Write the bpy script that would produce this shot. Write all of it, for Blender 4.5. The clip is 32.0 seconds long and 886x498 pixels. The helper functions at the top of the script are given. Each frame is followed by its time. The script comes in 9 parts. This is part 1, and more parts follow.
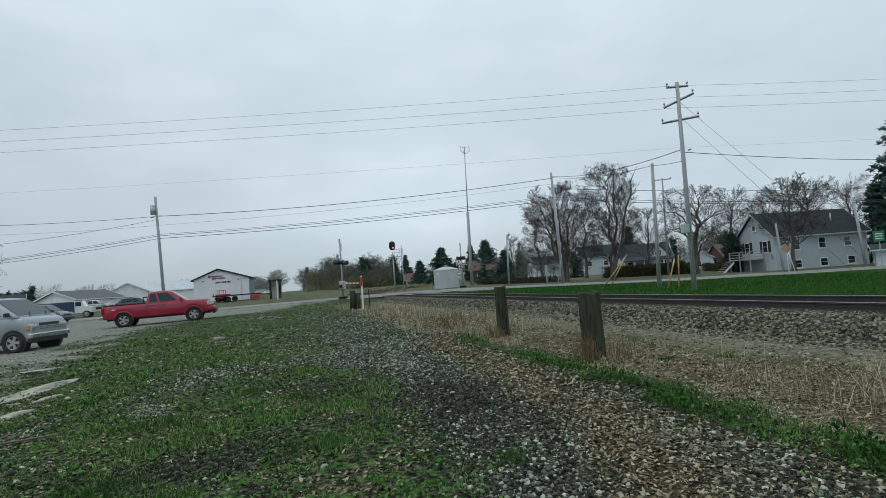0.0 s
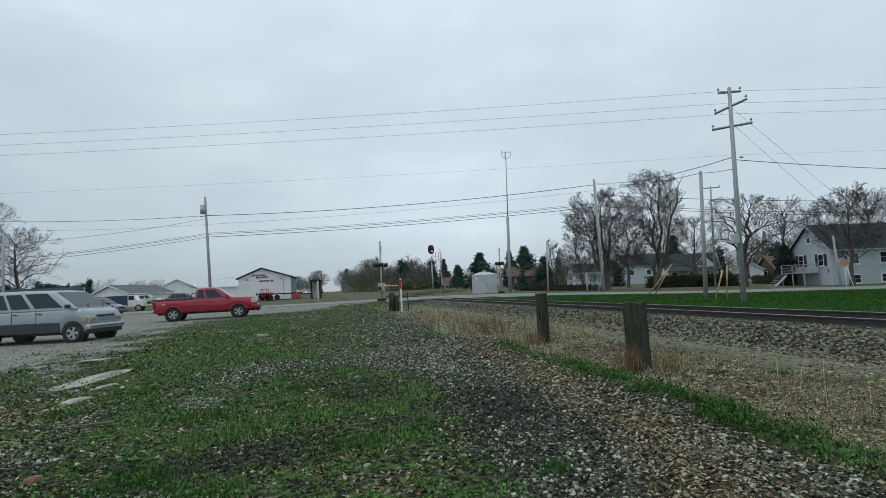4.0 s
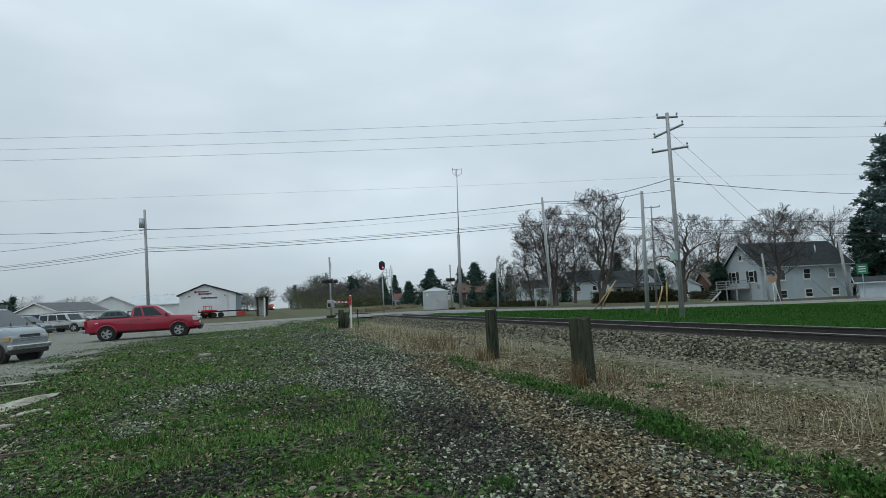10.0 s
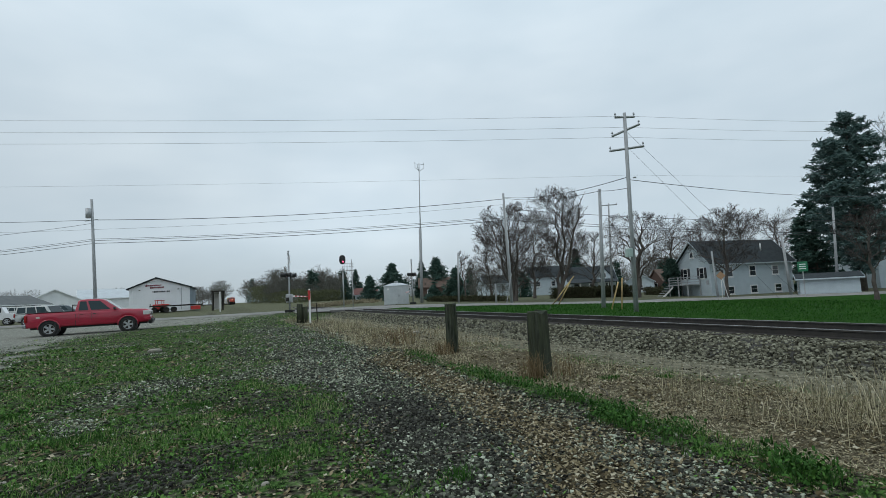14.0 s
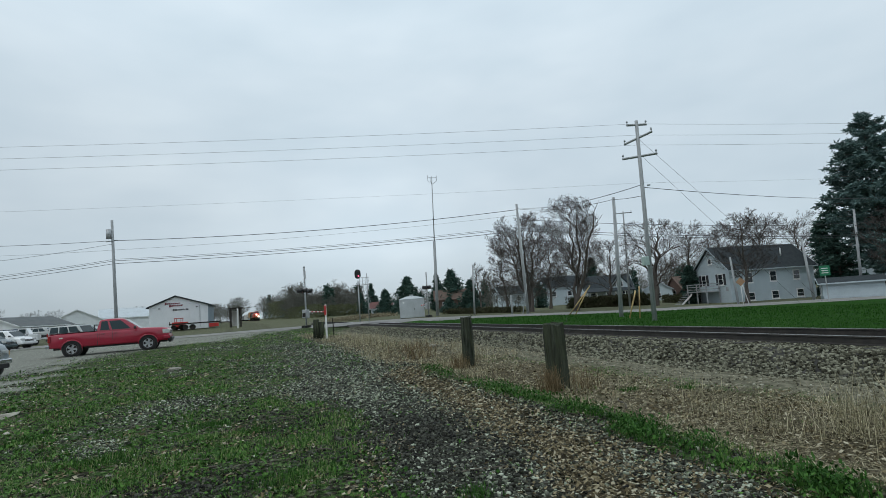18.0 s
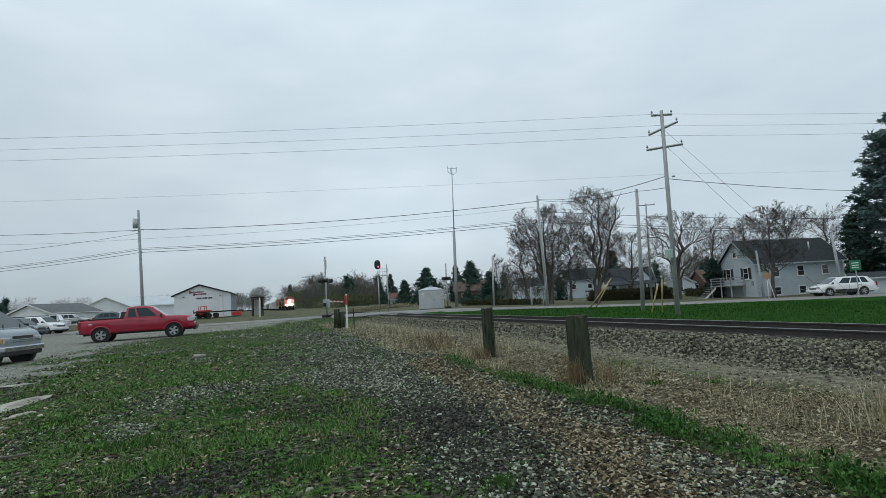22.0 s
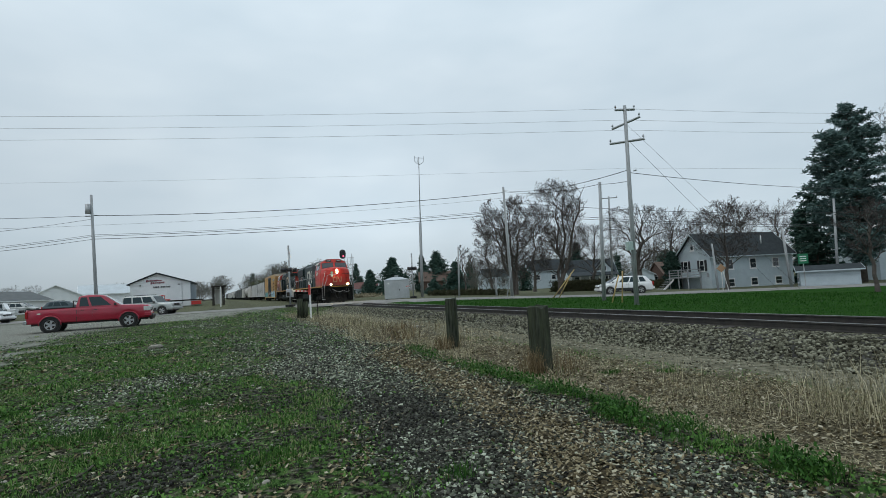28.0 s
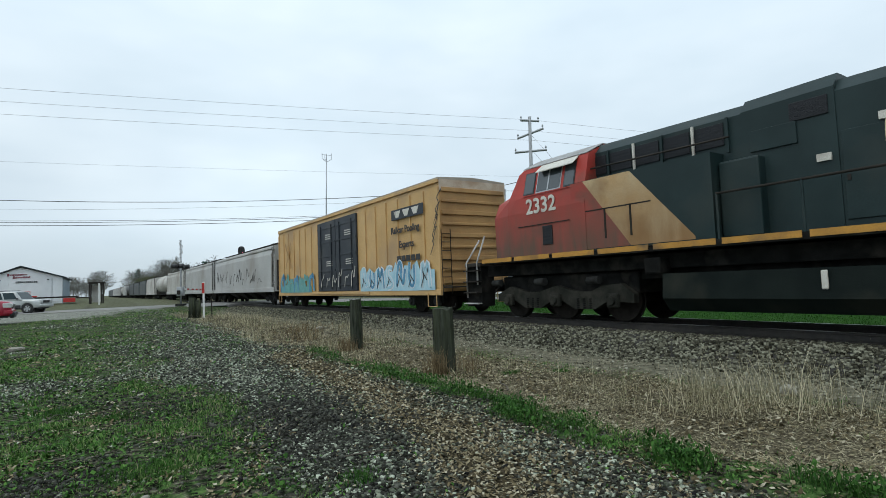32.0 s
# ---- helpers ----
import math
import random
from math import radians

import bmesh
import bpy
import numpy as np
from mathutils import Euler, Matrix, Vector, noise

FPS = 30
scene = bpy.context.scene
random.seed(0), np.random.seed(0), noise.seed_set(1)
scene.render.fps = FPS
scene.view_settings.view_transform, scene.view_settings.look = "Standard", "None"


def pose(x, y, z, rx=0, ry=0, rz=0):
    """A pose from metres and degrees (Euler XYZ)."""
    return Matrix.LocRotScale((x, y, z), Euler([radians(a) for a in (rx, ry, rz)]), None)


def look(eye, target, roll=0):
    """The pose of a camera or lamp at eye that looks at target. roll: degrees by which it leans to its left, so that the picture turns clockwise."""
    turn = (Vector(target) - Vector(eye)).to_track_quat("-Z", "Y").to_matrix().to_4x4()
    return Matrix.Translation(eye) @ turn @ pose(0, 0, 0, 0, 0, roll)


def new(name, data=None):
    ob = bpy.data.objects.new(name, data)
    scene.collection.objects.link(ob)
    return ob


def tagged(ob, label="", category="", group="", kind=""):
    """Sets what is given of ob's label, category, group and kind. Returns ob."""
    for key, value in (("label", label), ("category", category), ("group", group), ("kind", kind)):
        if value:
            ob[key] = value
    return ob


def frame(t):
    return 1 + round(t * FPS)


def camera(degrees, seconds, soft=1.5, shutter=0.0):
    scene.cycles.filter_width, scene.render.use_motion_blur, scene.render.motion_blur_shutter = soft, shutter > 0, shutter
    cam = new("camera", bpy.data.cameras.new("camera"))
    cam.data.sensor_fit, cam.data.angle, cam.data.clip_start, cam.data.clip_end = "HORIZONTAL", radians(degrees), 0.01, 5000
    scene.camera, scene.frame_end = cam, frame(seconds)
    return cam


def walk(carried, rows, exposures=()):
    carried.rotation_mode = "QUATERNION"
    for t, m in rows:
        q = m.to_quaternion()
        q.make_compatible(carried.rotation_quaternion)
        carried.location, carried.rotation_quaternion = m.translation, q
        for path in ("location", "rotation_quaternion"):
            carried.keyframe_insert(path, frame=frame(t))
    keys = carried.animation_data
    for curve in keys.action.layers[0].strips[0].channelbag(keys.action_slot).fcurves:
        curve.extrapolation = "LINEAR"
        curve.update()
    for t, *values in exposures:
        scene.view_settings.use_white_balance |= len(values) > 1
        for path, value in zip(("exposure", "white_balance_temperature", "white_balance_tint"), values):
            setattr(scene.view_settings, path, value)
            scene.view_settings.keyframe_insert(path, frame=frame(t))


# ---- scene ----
cam = camera(80.0, 32.0, soft=0.6)
PATH = [
    (0, 0.047, -0.010, 1.595, 93.22, 4.59, -18.18),
    (0.5, 0.008, 0.001, 1.592, 93.65, 4.60, -16.50),
    (1, -0.032, -0.014, 1.599, 94.38, 4.77, -15.63),
    (1.5, -0.042, -0.004, 1.599, 94.48, 4.06, -15.11),
    (2, -0.043, 0.009, 1.599, 94.18, 3.28, -14.66),
    (2.5, -0.042, 0.021, 1.597, 93.96, 2.86, -14.31),
    (3, -0.032, 0.017, 1.596, 93.86, 2.86, -14.17),
    (3.5, -0.027, 0.016, 1.593, 93.92, 2.94, -14.23),
    (5.5, -0.043, 0.025, 1.592, 94.34, 2.93, -13.56),
    (6, -0.038, 0.011, 1.597, 95.04, 2.91, -14.06),
    (6.5, -0.037, 0.009, 1.605, 95.29, 3.06, -15.14),
    (7, -0.020, 0.025, 1.591, 95.17, 3.31, -15.70),
    (7.5, -0.020, 0.033, 1.592, 94.95, 3.68, -15.81),
    (8, -0.033, 0.018, 1.593, 94.78, 3.76, -16.40),
    (8.5, -0.029, -0.003, 1.604, 94.92, 3.56, -17.49),
    (9, -0.026, 0.002, 1.601, 95.05, 3.63, -18.29),
    (9.5, -0.016, -0.014, 1.602, 95.35, 3.60, -18.93),
    (10, -0.019, -0.016, 1.604, 95.44, 3.13, -19.42),
    (10.5, -0.010, -0.005, 1.604, 95.55, 2.74, -19.46),
    (11, -0.006, 0.002, 1.601, 95.57, 2.69, -19.38),
    (11.5, -0.006, -0.003, 1.609, 95.84, 2.68, -20.03),
    (12, 0.017, -0.013, 1.606, 95.72, 2.85, -21.68),
    (12.5, 0.009, -0.011, 1.595, 95.22, 3.00, -22.42),
    (13, 0.018, -0.019, 1.588, 94.70, 3.02, -23.27),
    (13.5, 0.017, -0.014, 1.579, 94.69, 2.95, -23.70),
    (15.5, 0.019, -0.011, 1.583, 94.67, 2.74, -22.57),
    (16, 0.015, -0.008, 1.578, 94.72, 2.91, -22.03),
    (16.5, 0.018, -0.002, 1.584, 94.50, 3.74, -21.55),
    (17, 0.016, -0.002, 1.588, 94.69, 3.93, -21.61),
    (17.5, 0.015, -0.034, 1.592, 95.28, 4.05, -21.77),
    (18, 0.025, -0.039, 1.615, 96.08, 4.12, -21.91),
    (18.5, 0.019, -0.027, 1.600, 95.78, 3.62, -21.90),
    (19, 0.023, -0.009, 1.604, 95.90, 3.34, -21.62),
    (19.5, 0.042, -0.000, 1.615, 95.98, 3.79, -21.51),
    (20, 0.005, 0.031, 1.603, 95.97, 4.18, -20.90),
    (20.5, 0.003, 0.018, 1.604, 95.85, 3.73, -19.85),
    (21, -0.012, 0.025, 1.604, 95.77, 3.64, -19.68),
    (21.5, 0.011, 0.028, 1.602, 95.64, 3.67, -19.89),
    (22, -0.016, 0.025, 1.601, 95.29, 3.50, -19.88),
    (22.5, 0.009, 0.018, 1.600, 94.83, 3.50, -19.89),
    (23, -0.004, -0.003, 1.604, 94.53, 3.42, -19.96),
    (23.5, 0.004, 0.010, 1.599, 93.98, 3.77, -20.29),
    (24, -0.017, 0.021, 1.601, 94.10, 3.51, -20.12),
    (24.5, 0.001, 0.036, 1.609, 94.02, 3.38, -19.85),
    (26.5, 0.002, 0.023, 1.604, 93.40, 2.28, -20.37),
    (27, 0.002, 0.010, 1.607, 93.57, 2.57, -21.11),
    (27.5, 0.025, 0.019, 1.614, 93.98, 3.52, -22.07),
    (28, 0.033, 0.010, 1.610, 93.99, 3.22, -23.56),
    (28.5, 0.036, 0.007, 1.624, 93.86, 3.27, -25.23),
    (29, 0.044, -0.006, 1.627, 93.54, 3.92, -26.93),
    (29.5, 0.038, -0.022, 1.632, 93.76, 4.17, -28.72),
    (30, 0.039, -0.031, 1.634, 93.90, 3.95, -30.37),
    (30.5, 0.021, 0.023, 1.627, 94.69, 3.21, -30.77),
    (31, 0.006, 0.025, 1.614, 95.23, 2.44, -30.89),
    (31.5, 0.028, 0.039, 1.608, 94.60, 2.33, -32.03),
    (32, 0.050, 0.063, 1.608, 93.65, 2.20, -33.77),
]
walk(cam, [(t, pose(x, y, z, rx, ry, rz)) for t, x, y, z, rx, ry, rz in PATH],
     exposures=[(0.0, 0.09), (28.0, 0.09), (30.0, 0.13), (31.0, 0.22), (32.0, 0.38)])

# ---- overcast sky and a weak, wide sun behind the cloud ----
world = bpy.data.worlds.new("overcast")
scene.world = world
world.use_nodes = True
wn, wl = world.node_tree.nodes, world.node_tree.links
wn.clear()
w_out, w_bg = wn.new("ShaderNodeOutputWorld"), wn.new("ShaderNodeBackground")
sky = wn.new("ShaderNodeTexSky")
sky.sky_type, sky.sun_disc = "NISHITA", False
sky.sun_elevation, sky.sun_rotation = radians(38), radians(250)
sky_dim = wn.new("ShaderNodeVectorMath")
sky_dim.operation = "SCALE"
sky_dim.inputs["Scale"].default_value = 0.10
w_tc, w_map = wn.new("ShaderNodeTexCoord"), wn.new("ShaderNodeMapping")
w_map.inputs["Scale"].default_value = (1.0, 1.0, 2.6)
w_n1, w_n2 = wn.new("ShaderNodeTexNoise"), wn.new("ShaderNodeTexNoise")
w_n1.inputs["Scale"].default_value, w_n1.inputs["Detail"].default_value = 1.7, 3
w_n2.inputs["Scale"].default_value, w_n2.inputs["Detail"].default_value = 4.2, 3
w_add = wn.new("ShaderNodeMath")
w_add.operation = "ADD"
w_half = wn.new("ShaderNodeMath")
w_half.operation, w_half.inputs[1].default_value = "MULTIPLY", 0.5
w_ramp = wn.new("ShaderNodeValToRGB")
for k, (p, c) in enumerate(((0.34, (0.545, 0.640, 0.705, 1)), (0.47, (0.590, 0.685, 0.745, 1)),
                            (0.56, (0.625, 0.715, 0.772, 1)), (0.70, (0.69, 0.775, 0.822, 1)))):
    e = w_ramp.color_ramp.elements[k] if k < 2 else w_ramp.color_ramp.elements.new(p)
    e.position, e.color = p, c
w_mix = wn.new("ShaderNodeMix")
w_mix.data_type, w_mix.inputs["Factor"].default_value = "RGBA", 0.93
w_sep, w_hr, w_hm = wn.new("ShaderNodeSeparateXYZ"), wn.new("ShaderNodeValToRGB"), wn.new("ShaderNodeMix")
for k, (p, v) in enumerate(((0.0, 0.70), (0.05, 0.80), (0.11, 0.93), (0.18, 0.92), (0.36, 1.02), (0.60, 1.22))):
    e = w_hr.color_ramp.elements[k] if k < 2 else w_hr.color_ramp.elements.new(p)
    e.position, e.color = p, (v * 0.985, v * 0.99, v, 1)
w_hm.data_type, w_hm.blend_type, w_hm.inputs["Factor"].default_value = "RGBA", "MULTIPLY", 1.0
wl.new(w_tc.outputs["Generated"], w_map.inputs["Vector"])
wl.new(w_tc.outputs["Generated"], w_sep.inputs[0])
wl.new(w_map.outputs[0], w_n1.inputs["Vector"])
wl.new(w_map.outputs[0], w_n2.inputs["Vector"])
wl.new(w_n1.outputs["Fac"], w_add.inputs[0])
wl.new(w_n2.outputs["Fac"], w_add.inputs[1])
wl.new(w_add.outputs[0], w_half.inputs[0])
wl.new(w_half.outputs[0], w_ramp.inputs[0])
wl.new(w_sep.outputs["Z"], w_hr.inputs[0])
wl.new(w_ramp.outputs[0], w_hm.inputs["A"])
wl.new(w_hr.outputs[0], w_hm.inputs["B"])
wl.new(sky.outputs[0], sky_dim.inputs[0])
wl.new(sky_dim.outputs[0], w_mix.inputs["A"])
# thinner cloud over the line's far end
w_dot, w_gr, w_gm = wn.new("ShaderNodeVectorMath"), wn.new("ShaderNodeValToRGB"), wn.new("ShaderNodeMix")
w_dot.operation, w_dot.inputs[1].default_value = "DOT_PRODUCT", (0.258, 0.958, 0.125)
for k, (p, v) in enumerate(((0.955, 1.0), (0.985, 1.05), (1.0, 1.15))):
    e = w_gr.color_ramp.elements[k] if k < 2 else w_gr.color_ramp.elements.new(p)
    e.position, e.color = p, (v, v, v, 1)
w_gm.data_type, w_gm.blend_type, w_gm.inputs["Factor"].default_value = "RGBA", "MULTIPLY", 1.0
wl.new(w_tc.outputs["Generated"], w_dot.inputs[0])
wl.new(w_dot.outputs["Value"], w_gr.inputs[0])
wl.new(w_hm.outputs["Result"], w_gm.inputs["A"])
wl.new(w_gr.outputs[0], w_gm.inputs["B"])
w_dot2, w_gr2, w_gm2 = wn.new("ShaderNodeVectorMath"), wn.new("ShaderNodeValToRGB"), wn.new("ShaderNodeMix")
w_dot2.operation, w_dot2.inputs[1].default_value = "DOT_PRODUCT", (-0.42, 0.90, 0.08)
for k, (p, v) in enumerate(((0.90, 1.0), (0.97, 0.94), (1.0, 0.89))):
    e = w_gr2.color_ramp.elements[k] if k < 2 else w_gr2.color_ramp.elements.new(p)
    e.position, e.color = p, (v * 0.985, v, v * 1.01, 1)
w_gm2.data_type, w_gm2.blend_type, w_gm2.inputs["Factor"].default_value = "RGBA", "MULTIPLY", 1.0
wl.new(w_tc.outputs["Generated"], w_dot2.inputs[0])
wl.new(w_dot2.outputs["Value"], w_gr2.inputs[0])
wl.new(w_gm.outputs["Result"], w_gm2.inputs["A"])
wl.new(w_gr2.outputs[0], w_gm2.inputs["B"])
wl.new(w_gm2.outputs["Result"], w_mix.inputs["B"])
wl.new(w_mix.outputs["Result"], w_bg.inputs["Color"])
w_bg.inputs["Strength"].default_value = 1.0
wl.new(w_bg.outputs[0], w_out.inputs[0])
sun = new("sun", bpy.data.lights.new("sun", "SUN"))
sun.data.energy, sun.data.angle, sun.data.color = 0.6, radians(25), (1.0, 0.97, 0.93)
sun.matrix_world = look((0, 0, 60), (0.73 * 50, 0.27 * 50, 0))

# ---- material helpers ----
def mat(name, c1, c2=None, scale=8.0, rough=0.6, metal=0.0, bump=0.0, fine=60.0, dirt=None, dirt_amount=0.35,
        vary=0.0, coat=0.0, stretch=(1, 1, 1), gen="Object", spec=None):
    """Principled surface with broad and fine variation, optional dirt of its own shape, bump and a change per object."""
    m = bpy.data.materials.new(name)
    m.use_nodes = True
    n, l = m.node_tree.nodes, m.node_tree.links
    b = n["Principled BSDF"]
    b.inputs["Roughness"].default_value, b.inputs["Metallic"].default_value = rough, metal
    if coat:
        b.inputs["Coat Weight"].default_value = coat
    if spec is not None:
        b.inputs["Specular IOR Level"].default_value = spec
    c2 = c2 or tuple(v * 0.8 for v in c1)
    tc, mp = n.new("ShaderNodeTexCoord"), n.new("ShaderNodeMapping")
    mp.inputs["Scale"].default_value = stretch
    l.new(tc.outputs[gen], mp.inputs["Vector"])
    big, small = n.new("ShaderNodeTexNoise"), n.new("ShaderNodeTexNoise")
    big.inputs["Scale"].default_value, big.inputs["Detail"].default_value = scale, 4
    small.inputs["Scale"].default_value, small.inputs["Detail"].default_value = fine, 3
    l.new(mp.outputs[0], big.inputs["Vector"])
    l.new(mp.outputs[0], small.inputs["Vector"])
    ramp = n.new("ShaderNodeValToRGB")
    ramp.color_ramp.elements[0].position, ramp.color_ramp.elements[1].position = 0.35, 0.65
    ramp.color_ramp.elements[0].color, ramp.color_ramp.elements[1].color = (*c1, 1), (*c2, 1)
    l.new(big.outputs["Fac"], ramp.inputs[0])
    mul = n.new("ShaderNodeMix")
    mul.data_type, mul.blend_type, mul.inputs["Factor"].default_value = "RGBA", "OVERLAY", 0.45
    l.new(ramp.outputs[0], mul.inputs["A"])
    l.new(small.outputs["Fac"], mul.inputs["B"])
    col = mul.outputs["Result"]
    if dirt:
        dn, dr, dm = n.new("ShaderNodeTexNoise"), n.new("ShaderNodeValToRGB"), n.new("ShaderNodeMix")
        dn.inputs["Scale"].default_value, dn.inputs["Detail"].default_value = scale * 0.6, 8
        l.new(mp.outputs[0], dn.inputs["Vector"])
        dr.color_ramp.elements[0].position, dr.color_ramp.elements[1].position = 0.62 - dirt_amount * 0.5, 0.72
        l.new(dn.outputs["Fac"], dr.inputs[0])
        dm.data_type = "RGBA"
        l.new(dr.outputs[0], dm.inputs["Factor"])
        l.new(col, dm.inputs["A"])
        dm.inputs["B"].default_value = (*dirt, 1)
        col = dm.outputs["Result"]
    if vary:
        oi, hv, mr = n.new("ShaderNodeObjectInfo"), n.new("ShaderNodeHueSaturation"), n.new("ShaderNodeMapRange")
        mr.inputs["To Min"].default_value, mr.inputs["To Max"].default_value = 1 - vary, 1 + vary
        l.new(oi.outputs["Random"], mr.inputs["Value"])
        l.new(mr.outputs[0], hv.inputs["Value"])
        l.new(col, hv.inputs["Color"])
        col = hv.outputs["Color"]
    l.new(col, b.inputs["Base Color"])
    if bump:
        bp = n.new("ShaderNodeBump")
        bp.inputs["Strength"].default_value, bp.inputs["Distance"].default_value = bump, 0.02
        l.new(small.outputs["Fac"], bp.inputs["Height"])
        l.new(bp.outputs[0], b.inputs["Normal"])
    return m


def island_mat(name, colours, rough=0.8, trans=0.0):
    """Many small joined pieces, each with a colour of its own out of a ramp."""
    m = bpy.data.materials.new(name)
    m.use_nodes = True
    n, l = m.node_tree.nodes, m.node_tree.links
    b = n["Principled BSDF"]
    b.inputs["Roughness"].default_value = rough
    b.inputs["Specular IOR Level"].default_value = 0.06
    g, r = n.new("ShaderNodeNewGeometry"), n.new("ShaderNodeValToRGB")
    r.color_ramp.interpolation = "LINEAR"
    for k, c in enumerate(colours):
        p = k / (len(colours) - 1)
        e = r.color_ramp.elements[k] if k < 2 else r.color_ramp.elements.new(p)
        e.position, e.color = p, (*c, 1)
    l.new(g.outputs["Random Per Island"], r.inputs[0])
    l.new(r.outputs[0], b.inputs["Base Color"])
    return m


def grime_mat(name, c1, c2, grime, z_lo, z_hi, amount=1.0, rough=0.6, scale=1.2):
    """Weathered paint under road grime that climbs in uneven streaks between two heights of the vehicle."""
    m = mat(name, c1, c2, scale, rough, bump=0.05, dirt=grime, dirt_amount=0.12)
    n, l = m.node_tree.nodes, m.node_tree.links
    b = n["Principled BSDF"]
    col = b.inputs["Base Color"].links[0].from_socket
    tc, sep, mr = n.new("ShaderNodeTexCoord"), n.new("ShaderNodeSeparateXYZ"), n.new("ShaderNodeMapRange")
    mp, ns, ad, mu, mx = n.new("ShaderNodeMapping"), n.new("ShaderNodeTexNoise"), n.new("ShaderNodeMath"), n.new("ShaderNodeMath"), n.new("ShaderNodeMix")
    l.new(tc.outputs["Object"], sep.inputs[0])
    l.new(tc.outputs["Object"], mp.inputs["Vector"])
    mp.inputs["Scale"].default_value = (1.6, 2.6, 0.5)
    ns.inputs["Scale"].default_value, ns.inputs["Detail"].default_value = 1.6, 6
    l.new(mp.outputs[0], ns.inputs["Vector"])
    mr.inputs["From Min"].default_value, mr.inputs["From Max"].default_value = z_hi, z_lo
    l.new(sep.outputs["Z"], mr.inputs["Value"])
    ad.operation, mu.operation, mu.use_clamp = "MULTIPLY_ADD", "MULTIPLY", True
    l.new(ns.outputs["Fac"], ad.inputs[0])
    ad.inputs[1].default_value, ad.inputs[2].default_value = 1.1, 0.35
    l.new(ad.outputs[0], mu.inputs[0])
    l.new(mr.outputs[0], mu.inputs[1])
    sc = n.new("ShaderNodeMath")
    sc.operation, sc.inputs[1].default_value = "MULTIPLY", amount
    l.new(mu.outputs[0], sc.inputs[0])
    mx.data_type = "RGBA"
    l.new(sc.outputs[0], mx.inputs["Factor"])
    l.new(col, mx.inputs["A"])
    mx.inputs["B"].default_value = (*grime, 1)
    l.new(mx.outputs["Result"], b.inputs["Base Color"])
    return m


def glow_mat(name, colour, strength):
    m = bpy.data.materials.new(name)
    m.use_nodes = True
    b = m.node_tree.nodes["Principled BSDF"]
    b.inputs["Base Color"].default_value = (*colour, 1)
    b.inputs["Emission Color"].default_value = (*colour, 1)
    b.inputs["Emission Strength"].default_value = strength
    return m


def glass_mat(name, tint=(0.02, 0.025, 0.03), rough=0.06, spec=0.7):
    """Dark window glass seen from outside by day."""
    m = bpy.data.materials.new(name)
    m.use_nodes = True
    b = m.node_tree.nodes["Principled BSDF"]
    b.inputs["Base Color"].default_value = (*tint, 1)
    b.inputs["Roughness"].default_value = rough
    b.inputs["Specular IOR Level"].default_value = spec
    return m


# ---- mesh helpers ----
def box(bm, cx, cy, cz, sx, sy, sz, bevel=0.0, rz=0.0):
    m = Matrix.Translation((cx, cy, cz)) @ Matrix.Rotation(radians(rz), 4, "Z") @ Matrix.Diagonal((sx, sy, sz, 1))
    vs = bmesh.ops.create_cube(bm, size=1.0, matrix=m)["verts"]
    if bevel:
        es = list({e for v in vs for e in v.link_edges})
        bmesh.ops.bevel(bm, geom=es, offset=bevel, segments=2, affect="EDGES", profile=0.5)
    return bm


def cyl(bm, p, q, r0, r1=None, n=12, caps=True):
    p, q = Vector(p), Vector(q)
    r1 = r0 if r1 is None else r1
    d = q - p
    if d.length < 1e-6:
        return bm
    rot = d.to_track_quat("Z", "Y").to_matrix()
    ring = []
    for c, r in ((p, r0), (q, r1)):
        ring.append([bm.verts.new(c + rot @ Vector((r * math.cos(2 * math.pi * k / n), r * math.sin(2 * math.pi * k / n), 0))) for k in range(n)])
    for k in range(n):
        f = bm.faces.new((ring[0][k], ring[0][(k + 1) % n], ring[1][(k + 1) % n], ring[1][k]))
        f.smooth = n > 7
    if caps:
        bm.faces.new(ring[0][::-1])
        bm.faces.new(ring[1])
    return bm


def tube(bm, pts, r, n=6):
    """One bent rod through the points."""
    p = [Vector(q) for q in pts]
    rings, side = [], None
    for i, c in enumerate(p):
        d = (p[min(i + 1, len(p) - 1)] - p[max(i - 1, 0)]).normalized()
        if side is None:
            side = d.orthogonal().normalized()
        side = (side - d * side.dot(d)).normalized()
        other = d.cross(side)
        rings.append([c + (side * math.cos(2 * math.pi * k / n) + other * math.sin(2 * math.pi * k / n)) * r for k in range(n)])
    return loft(bm, rings, smooth=n > 5)


def prism(bm, poly, axis, a, b, bevel=0.0, taper=None):
    """A polygon of (u, v) pushed from a to b along x, y or z. taper: (scale_u, scale_v, pivot_u, pivot_v) at both ends."""
    def put(u, v, w):
        return {"x": (w, u, v), "y": (u, w, v), "z": (u, v, w)}[axis]
    r0 = [bm.verts.new(put(u, v, a)) for u, v in poly]
    r1 = [bm.verts.new(put(u, v, b)) for u, v in poly]
    k = len(poly)
    fs = [bm.faces.new(r0), bm.faces.new(r1[::-1])]
    for i in range(k):
        fs.append(bm.faces.new((r0[i], r1[i], r1[(i + 1) % k], r0[(i + 1) % k])))
    bmesh.ops.recalc_face_normals(bm, faces=fs)
    if bevel:
        es = list({e for f in fs[:2] for e in f.edges})
        bmesh.ops.bevel(bm, geom=es, offset=bevel, segments=2, affect="EDGES", profile=0.5)
    return bm


